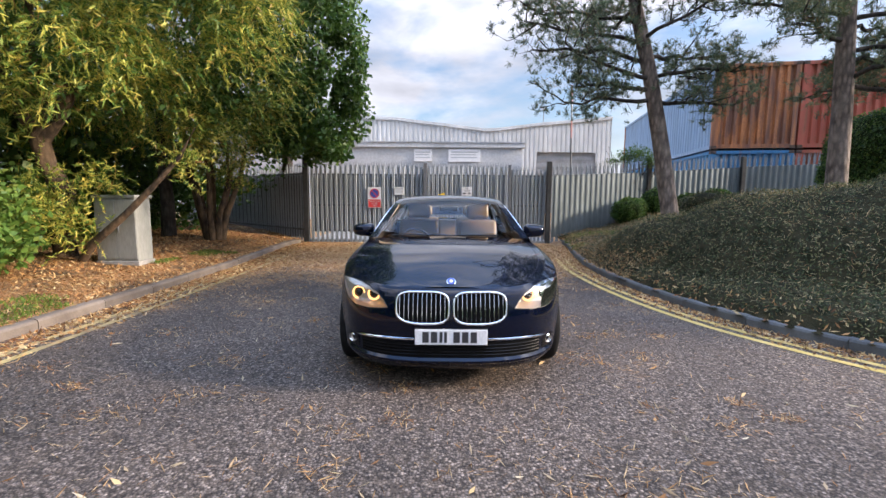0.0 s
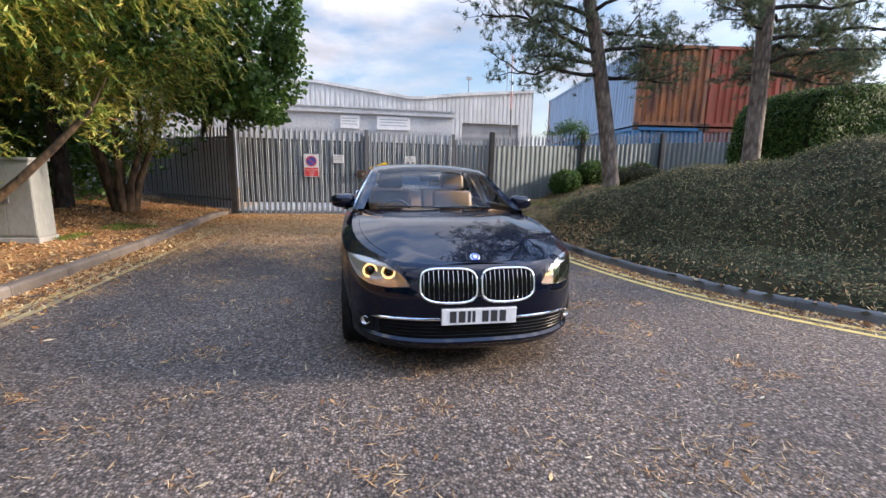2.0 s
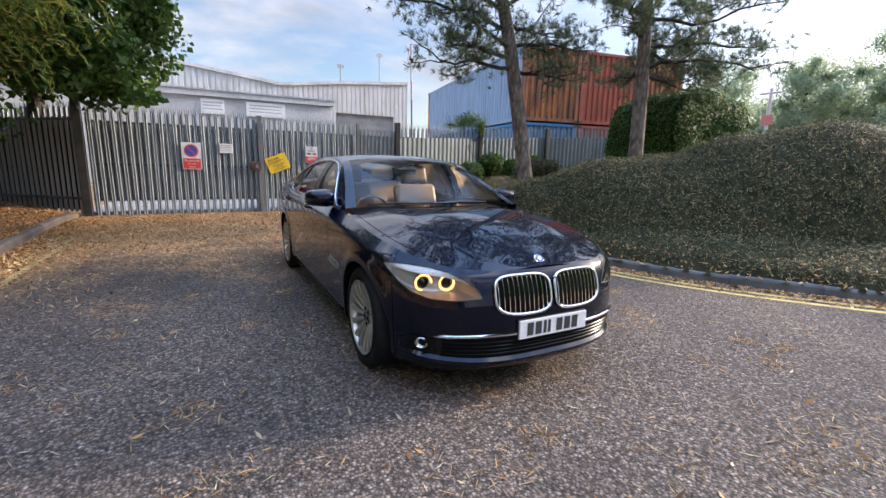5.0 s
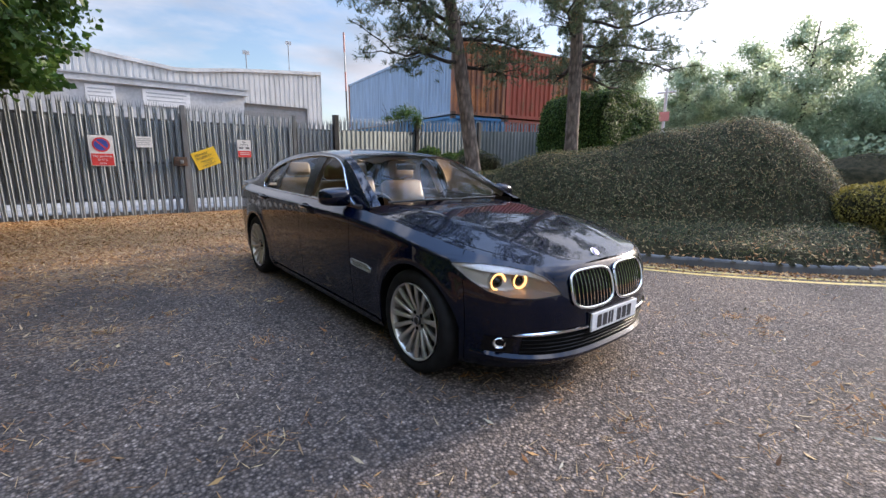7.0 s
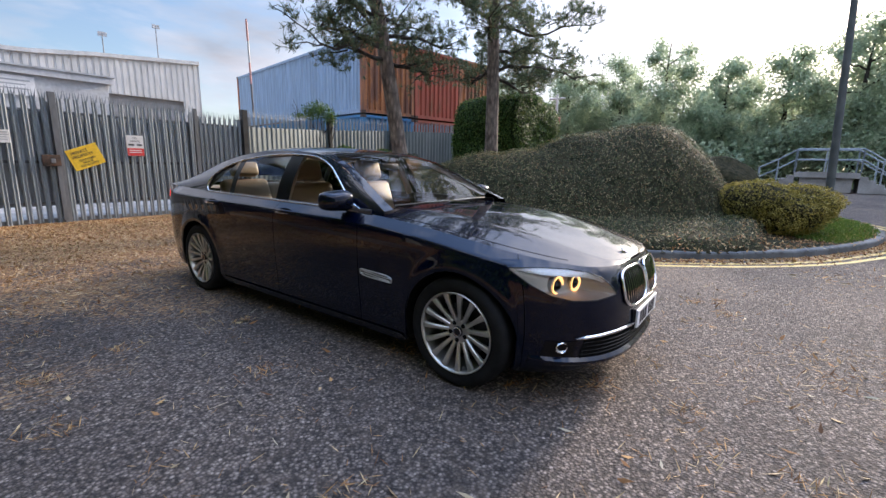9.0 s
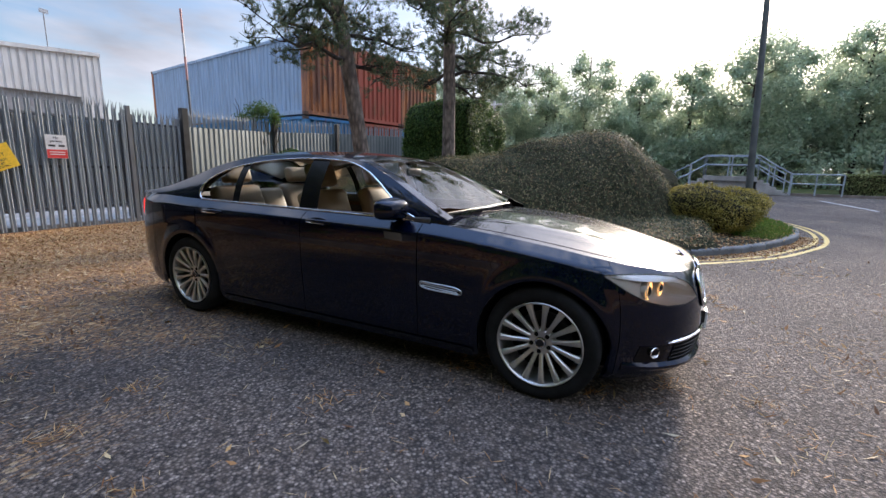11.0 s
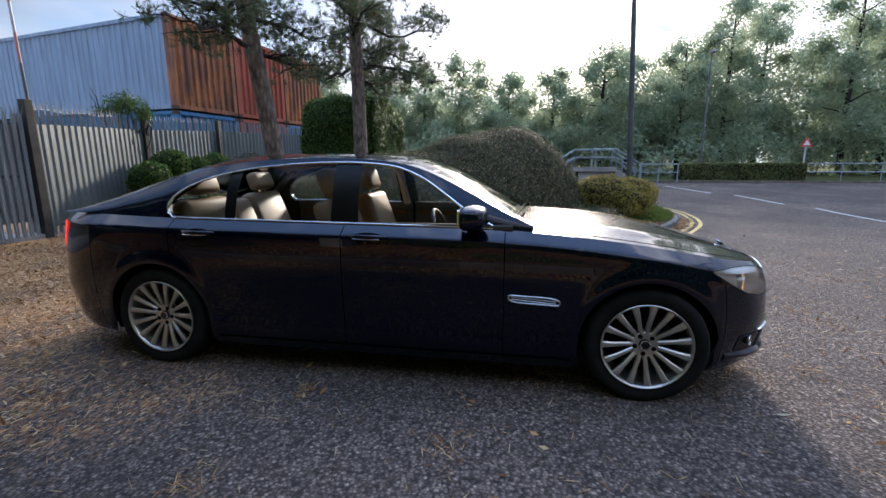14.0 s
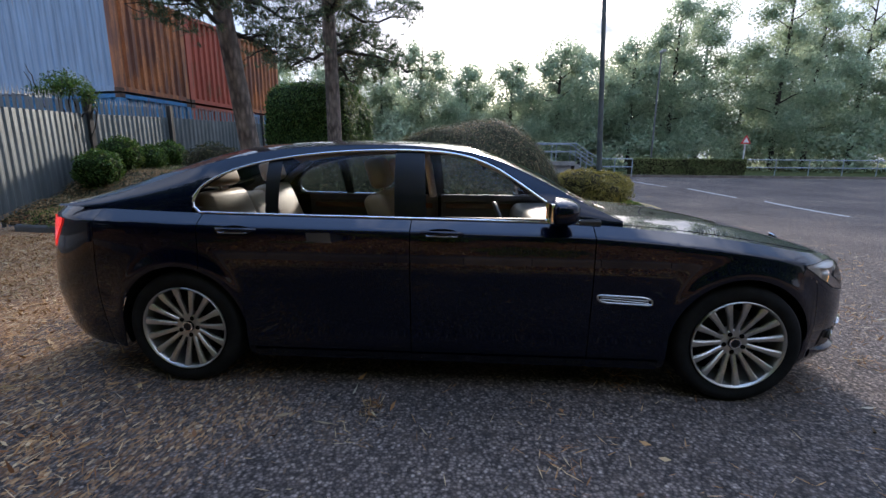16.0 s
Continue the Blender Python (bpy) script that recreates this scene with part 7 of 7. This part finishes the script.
def shrub(name, label, blobs, count, L, W, mat, at, group="", droop=None, shell=0.75, stem=True, core=None):
    s = thing(name, label, "shrub", at, group)
    if core:
        bm = bmesh.new()
        for c, r in blobs:
            bmesh.ops.create_icosphere(bm, subdivisions=3, radius=1.0, matrix=Matrix.Translation(c) @ Matrix.Diagonal((r[0] * 0.86, r[1] * 0.86, r[2] * 0.86, 1)))
        for v in bm.verts:
            v.co += Vector((noise.noise(v.co * 2.5), noise.noise(v.co * 2.5 + Vector((5, 0, 0))), noise.noise(v.co * 2.5 + Vector((0, 5, 0))))) * 0.06
        part("shaded_core", bm, core, s, "", True, 80)
    elif stem:
        put("stems", mesh_of("stems", *joined([limb((0.1 * math.cos(k), 0.1 * math.sin(k), 0), tuple(np.array(blobs[k % len(blobs)][0]) + rng.normal(size=3) * 0.15), 0.02, 0.006) for k in range(10)]), M_BARK3, True), s)
    put("leaves", leaf_mesh("leaves", in_blobs(count, blobs, shell), L, W, mat, droop=droop, spread=0.9), s)
    return s


shrub("leafy_bush", "bright green broadleaf bush at the verge", [((0, 0, 0.75), (0.9, 0.8, 0.7)), ((-0.3, 0.4, 1.1), (0.7, 0.7, 0.6)), ((0.35, -0.3, 0.45), (0.7, 0.7, 0.4))], 2600, 0.115, 0.085, M_BRIGHT, (-6.85, 2.3, 0.22), droop=(0.2, -0.2, -0.4), shell=0.5)
shrub("golden_bush", "clipped rounded golden-green bush on the island", [((0.25, -0.35, 0.36), (0.95, 0.92, 0.48)), ((0.0, 0.0, 0.55), (0.75, 0.75, 0.44)), ((0.5, -0.7, 0.52), (0.78, 0.70, 0.42))], 30000, 0.042, 0.022, M_GOLD, (7.85, -1.2, 0.17), shell=0.86, core=M_SHADED_BASE)
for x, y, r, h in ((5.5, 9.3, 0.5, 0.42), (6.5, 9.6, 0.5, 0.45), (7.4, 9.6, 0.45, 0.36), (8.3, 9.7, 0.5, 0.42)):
    shrub("fence_bush", "dark evergreen bush growing along the fence", [((0, 0, h), (r, r * 0.8, h)), ((0.3, 0.1, h * 1.3), (r * 0.6, r * 0.6, h * 0.7))], 6500, 0.06, 0.036, M_HEDGE, (x, y, island_z(x, y) - 0.1), "bushes along the fence", shell=0.72, core=M_SHADED_CORE)
shrub("low_mound_bush", "low clipped rounded bush before the fence", [((0, 0, 0.4), (0.85, 0.6, 0.45))], 5000, 0.05, 0.018, M_MOUND, (6.9, 7.6, 0.85), shell=0.88, core=M_SHADED_BASE)
climber = shrub("fence_climber", "tangled climbing plant growing over the fence top", [((0, -0.05, 0.05), (0.60, 0.25, 0.30)), ((0.40, -0.10, -0.14), (0.36, 0.16, 0.28)), ((-0.35, -0.10, -0.10), (0.45, 0.16, 0.22)), ((-0.72, -0.1, -0.2), (0.35, 0.14, 0.14))], 2600, 0.07, 0.024, M_MAPLE, (6.0, 10.2, 2.84), droop=(0, -0.2, -0.3), shell=0.15, stem=False)
put("stems", mesh_of("stems", *joined([limb((0.13 * k - 0.8, -0.02, -0.62 if k % 3 else -1.1), (0.16 * k - 0.95 + 0.1 * math.sin(k * 5), -0.06 + 0.1 * math.sin(k * 3), 0.12 + 0.2 * math.sin(k * 2.3)), 0.016, 0.005) for k in range(12)]), M_BARK3, True), climber)

# the clipped block hedge
hedge = thing("block_hedge", "tall clipped green hedge with sunlit side", "hedge", (11.4, 6.1, 0.6))
bm = bmesh.new()
add_box(bm, (-1.75, -0.85, 0), (1.75, 1.45, 3.0))
bmesh.ops.subdivide_edges(bm, edges=bm.edges[:], cuts=12, use_grid_fill=True)
for v in bm.verts:
    x, y, z = v.co
    k = max(0, z - 2.0) / 1.0
    v.co.x *= 1 - 0.16 * k * k
    v.co.y *= 1 - 0.16 * k * k
    v.co.z -= 0.16 * k * k * (x / 1.75) ** 2
    v.co += Vector((noise.noise(v.co * 1.6), noise.noise(v.co * 1.6 + Vector((4, 0, 0))), noise.noise(v.co * 1.6 + Vector((0, 4, 0))))) * 0.14
hv = [tuple(v.co) for v in bm.verts]
hf_ = [tuple(v.index for v in f.verts) for f in bm.faces]
part("shaded_core", bm, M_SHADED_CORE, hedge, "", True, 80)
hv_a, hf_a = np.array(hv), np.array(hf_)
a, b, c, d = (hv_a[hf_a[:, i]] for i in range(4))
nr = np.cross(c - a, d - b)
ar = np.linalg.norm(nr, axis=1)
nr /= ar[:, None]
mid = (a + b + c + d) / 4
nr *= np.sign(((mid - np.array([0, 0, 1.5])) * nr).sum(1))[:, None]
k = rng.choice(len(hf_a), 42000, p=ar / ar.sum())
u, s = rng.random((42000, 1)), rng.random((42000, 1))
p = a[k] * (1 - u) * (1 - s) + b[k] * u * (1 - s) + c[k] * u * s + d[k] * (1 - u) * s + nr[k] * rng.uniform(0, 0.11, (42000, 1))
put("leaves", leaf_mesh("leaves", p, 0.068, 0.042, M_HEDGE, normals=nr[k]), hedge, "small glossy green leaves")


def far_mound(name, label, at, r, h, n):
    s = thing(name, label, "shrub", at)
    bm = bmesh.new()
    bmesh.ops.create_icosphere(bm, subdivisions=4, radius=1.0)
    for v in bm.verts:
        v.co = Vector((v.co.x * r[0], v.co.y * r[1], max(v.co.z, -0.1) * h)) * (1 + 0.08 * noise.noise(v.co * 2))
    part("shaded_core", bm, M_SHADED_BASE, s, "", True, 80)
    put("leaves", leaf_mesh("leaves", in_blobs(n, [((0, 0, 0), (r[0], r[1], h))], 0.97), 0.07, 0.03, M_MOUND, spread=1.0), s)


far_mound("clipped_mound", "far clipped evergreen mound beyond the road", (19.0, 0.6, 0.35), (2.2, 1.8), 1.5, 7000)
far_mound("clipped_mound", "long low clipped evergreen mound behind the island", (12.2, 3.4, 0.3), (1.6, 2.2), 1.75, 12000)

# ---- far side of the road ----
vs = [(x, y, z) for y in (-90, -40, -15, 0, 15, 40, 90) for x, z in ((23.6, FAR_RISE), (23.6, FAR_RISE + 0.12), (24.0, FAR_RISE + 0.13), (30, FAR_RISE + 0.3), (80, 1.2))]
tagged(put("far_verge", mesh_of("far_verge", vs, grid_faces(7, 5), surface("far_grass", (0.035, 0.05, 0.015), (0.08, 0.085, 0.03), 1.5, 0.95, fine=12, relief=0.6, dist=0.03, spec=0.1), True)), "shaded grass bank beyond the far kerb", "verge", kind="structure")
tagged(box("far_kerb", (23.45, -90, FAR_RISE - 0.05), (23.6, 90, FAR_RISE + 0.13), M_KERB, bevel=0.015), "pale kerb along the far side", "kerb", kind="structure")

lh = thing("low_hedge", "long low clipped hedge along the far pavement", "hedge", (24.4, -11.3, FAR_RISE + 0.1))
bm = bmesh.new()
add_box(bm, (-0.55, -3.2, 0), (0.55, 3.2, 0.92))
bmesh.ops.subdivide_edges(bm, edges=bm.edges[:], cuts=10, use_grid_fill=True)
for v in bm.verts:
    v.co += Vector((noise.noise(v.co * 1.3), noise.noise(v.co * 1.3 + Vector((4, 0, 0))), noise.noise(v.co * 1.3 + Vector((0, 4, 0))))) * 0.1
part("shaded_core", bm, M_SHADED_BASE, lh, "", True, 80)
q = np.column_stack([rng.uniform(-0.6, 0.6, 9000), rng.uniform(-3.25, 3.25, 9000), rng.uniform(0.0, 1.0, 9000)])
q[:3000, 2] = 0.93 + rng.uniform(-0.05, 0.05, 3000)
q[3000:, 0] = -0.57 + rng.uniform(-0.05, 0.05, 6000)
put("leaves", leaf_mesh("leaves", q, 0.09, 0.05, M_LOW_HEDGE, spread=1.0), lh)


def railing(pts, h, label, mid=True, posts=None, name="railing"):
    r = thing(name, label, "railing", Vector(pts[0]) + Vector((0, 0, FAR_RISE - 0.06)), "railings by the steps")
    o = Vector(pts[0])
    ps = [Vector(p) - o for p in pts]
    for k in ((1.0, 0.55) if mid else (1.0,)):
        tube("rail", [p + Vector((0, 0, h * k)) for p in ps], 0.03, M_RAIL, r, "", 8)
    for p in posts if posts else ps:
        p = Vector(p) - o if posts else p
        tube("post", [p, p + Vector((0, 0, h))], 0.03, M_RAIL, r, "", 8)


XS = 22.6
block = thing("concrete_steps", "raised concrete platform with steps on both sides", "steps", (XS, -3.3, FAR_RISE + 0.02))
box("platform", (0, -1.1, 0.62), (1.6, 1.1, 0.86), M_CONCRETE, block, bevel=0.015)
box("pier", (0.15, -0.9, 0), (1.5, 0.9, 0.62), M_CONCRETE, block)
for k in range(5):
    box("step", (0.1, 1.1 + 0.27 * k, 0), (1.5, 1.1 + 0.27 * (k + 1), 0.70 - 0.155 * k), M_CONCRETE, block)
    box("step", (0.1, -1.1 - 0.27 * (k + 1), 0), (1.5, -1.1 - 0.27 * k, 0.70 - 0.155 * k), M_CONCRETE, block)
for x in (XS + 0.08, XS + 1.5):
    railing([(x, -2.2, 0.94), (x, -3.3, 0.94), (x, -4.4, 0.94)], 1.0, "pale metal railing round the platform")
    railing([(x, -2.2, 0.94), (x, -1.55, 0.5), (x, -0.85, 0.1)], 1.0, "pale metal handrail down the steps")
    railing([(x, -4.4, 0.94), (x, -5.05, 0.5), (x, -5.75, 0.1)], 1.0, "pale metal handrail down the steps")
railing([(XS + 0.6, -5.8, 0.1), (XS + 0.6, -6.8, 0.1), (XS + 0.6, -7.8, 0.1)], 1.0, "pale metal guard railing beside the pavement")
railing([(24.3, -14.6 - 1.9 * k, 0.1) for k in range(14)], 1.0, "pale metal guard railing beside the pavement")

lamp = thing("street_lamp", "tall dark steel street lamp column", "lamp post", (11.2, -2.6, 0.16))
tube("column", [(0, 0, 0), (0, 0.05, 1.2), (0.02, 0.26, 6.0), (0.05, 0.48, 11.0)], [0.10, 0.085, 0.065, 0.05], M_LAMPPOST, lamp, "", 12)
tube("bracket", [(0.05, 0.47, 10.9), (-0.5, 0.5, 11.3), (-1.2, 0.52, 11.35)], 0.04, M_LAMPPOST, lamp)
bm = bmesh.new()
puff(bm, (-1.75, 0.42, 11.27), (-1.1, 0.62, 11.42), None, 0.05)
part("lantern", bm, M_LAMPPOST, lamp, "", True, 60)
lamp2 = thing("street_lamp", "slim grey street lamp column among the far trees", "lamp post", (27.0, -10.3, FAR_RISE + 0.2))
tube("column", [(0, 0, 0), (0, 0, 7.5)], [0.06, 0.045], M_STEEL_DARK, lamp2)
box("lantern", (-0.5, -0.1, 7.4), (0.1, 0.1, 7.55), M_ROOF_EDGE, lamp2, bevel=0.03)
cam_pole = thing("sign_post", "tall pale post with crossarm and small red sign", "post", (20.8, 8.6, ground_z(20.8, 8.6) - 0.02))
tube("column", [(0, 0, 0), (0, 0, 4.75)], 0.07, M_PALEPOLE, cam_pole)
tube("crossarm", [(0, -0.45, 4.55), (0, 0.45, 4.55)], 0.05, M_PALEPOLE, cam_pole)
box("red_sign", (-0.09, -0.28, 3.15), (-0.06, 0.22, 3.6), M_SIGN_PINK, cam_pole, "faded red sign panel", bevel=0.005)
warn = thing("road_sign", "white post with small triangular red warning sign", "road sign", (23.9, -14.35, FAR_RISE + 0.1))
tube("post", [(0, 0, 0), (0, 0, 2.2)], 0.04, M_PALEPOLE, warn)
tri = [(-0.05, 0.34 * math.cos(a), 2.02 + 0.34 * math.sin(a)) for a in (math.pi / 2, math.pi * 7 / 6, math.pi * 11 / 6)]
put("sign_face", mesh_of("sign_face", tri + [(-0.03, y, z) for _, y, z in tri], [(0, 1, 2), (5, 4, 3), (0, 3, 4, 1), (1, 4, 5, 2), (2, 5, 3, 0)], M_SIGN_RED), warn)
put("sign_centre", mesh_of("sign_centre", [(-0.056, y * 0.58, 2.02 + (z - 2.02) * 0.58) for _, y, z in tri], [(0, 1, 2)], M_SIGN_WHITE), warn)


def far_tree(x, y, h, spread, n, label, seed, bare=0.18, mat=M_FAR_HAZE, L=0.21, gapk=0.2):
    t = thing("tree", label, "tree", (x, y, 0.3 if x < 20 else FAR_RISE + 0.25), "trees beyond the road")
    tube("trunk", [(0, 0, 0), (0.1, 0.1, h * 0.3), (-0.1, 0.1, h * 0.65), (0, 0, h * 0.95)], [0.2, 0.16, 0.1, 0.03], M_BARK3, t, "", 8)
    blobs = []
    for k in range(15):
        u = k / 14
        z = h * (bare + (0.93 - bare) * u)
        env = spread * math.sin(math.pi * (0.22 + 0.66 * u)) ** 0.8
        a, q = k * 2.4 + seed, env * rng.uniform(0.35, 0.85)
        rr = spread * rng.uniform(0.55, 0.85) * (1 - 0.4 * u)
        blobs.append(((q * math.cos(a), q * math.sin(a), z), (rr, rr, min(rr * 0.8, h * 0.13))))
    put("branching", mesh_of("branching", *joined([limb((0, 0, h * (0.15 + 0.05 * k)), blobs[k][0], 0.06, 0.015) for k in range(15)]), M_BARK3, True), t)
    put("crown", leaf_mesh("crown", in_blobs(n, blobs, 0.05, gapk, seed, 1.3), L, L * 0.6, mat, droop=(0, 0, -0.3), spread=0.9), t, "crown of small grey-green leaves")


ys_ = [-44, -38, -33, -28.5, -24.5, -20.5, -17, -13.5, -10.5, -7.6, -4.9, -1.6, 2.0, 5.5, 9.5, 13.5, 18, 23, 28]
hs_ = [13, 13.6, 12.4, 13.8, 12.6, 13.8, 12.8, 12.6, 9.6, 9.8, 8.8, 8.2, 8.6, 9.8, 9.6, 8.8, 8.4, 8.6, 8.4]
for i, (y, h) in enumerate(zip(ys_, hs_)):
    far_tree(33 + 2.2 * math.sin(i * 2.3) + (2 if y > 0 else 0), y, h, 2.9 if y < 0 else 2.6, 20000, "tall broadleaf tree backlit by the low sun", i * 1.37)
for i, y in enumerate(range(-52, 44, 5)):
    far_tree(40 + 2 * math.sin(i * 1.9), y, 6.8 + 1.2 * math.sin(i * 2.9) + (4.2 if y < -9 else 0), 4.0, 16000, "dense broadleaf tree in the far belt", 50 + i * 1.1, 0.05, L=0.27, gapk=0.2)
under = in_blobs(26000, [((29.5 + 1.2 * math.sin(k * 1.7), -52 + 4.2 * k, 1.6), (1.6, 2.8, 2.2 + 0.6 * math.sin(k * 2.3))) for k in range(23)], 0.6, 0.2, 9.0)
tagged(put("undergrowth", leaf_mesh("undergrowth", under, 0.26, 0.15, M_FAR_HAZE, spread=1.0)), "undergrowth below the far trees, paled as by haze", "undergrowth", kind="stuff")
# trees behind the verge; unseen ones beside the camera added to darken car reflections
for i, (x, y, h) in enumerate([(-10.5, 9.5, 8.5), (-11, 4.0, 9), (-9.5, -1.5, 8.5), (-10.5, -6.5, 9), (-9.8, -12, 8.5), (-11, -18, 9), (-14, 7, 10), (-14, -3, 10.5), (-14, -10, 10)]):
    far_tree(x, y, h, 3.3, 9000, "dense dark broadleaf tree of the verge belt, added where unseen", 90 + i * 1.3, 0.04, M_MAPLE, 0.30, 0.2)
ug = in_blobs(24000, [((-9.2, -19 + 3.0 * k, 1.3), (1.4, 2.1, 1.7)) for k in range(11)] + [((-7.9, 8.9, 1.9), (2.0, 0.8, 1.9)), ((-9.2, 9.4, 2.6), (2.0, 0.9, 2.4)), ((-8.6, 7.4, 2.2), (1.4, 1.3, 2.2)), ((-10.2, 6.5, 2.4), (1.4, 1.6, 2.4)), ((-6.3, 9.4, 2.4), (1.4, 0.7, 1.2))], 0.5, 0.15, 3.0)
tagged(put("verge_undergrowth", leaf_mesh("verge_undergrowth", ug, 0.17, 0.11, M_MAPLE, spread=1.0)), "dark undergrowth under the verge trees, added where unseen", "undergrowth", kind="stuff")

# ---- cabinet on the verge ----
cab = thing("utility_cabinet", "grey steel utility cabinet standing on the leafy verge", "cabinet", (-5.84, 3.98, 0.19))
box("plinth", (-0.38, -0.22, 0), (0.38, 0.22, 0.1), M_CONCRETE, cab, bevel=0.01)
box("body", (-0.36, -0.2, 0.1), (0.36, 0.2, 1.22), M_CABINET, cab, bevel=0.012)
for x in (-0.352, 0.003):
    dr = box("door", (x, -0.212, 0.14), (x + 0.349, -0.201, 1.18), M_CABINET, cab, bevel=0.004)
    box("door_handle", (x + (0.29 if x < 0 else 0.03), -0.225, 0.62), (x + (0.32 if x < 0 else 0.06), -0.212, 0.74), M_STEEL_DARK, dr, bevel=0.003)
box("roof", (-0.39, -0.23, 1.22), (0.39, 0.23, 1.27), M_CABINET, cab, bevel=0.01)
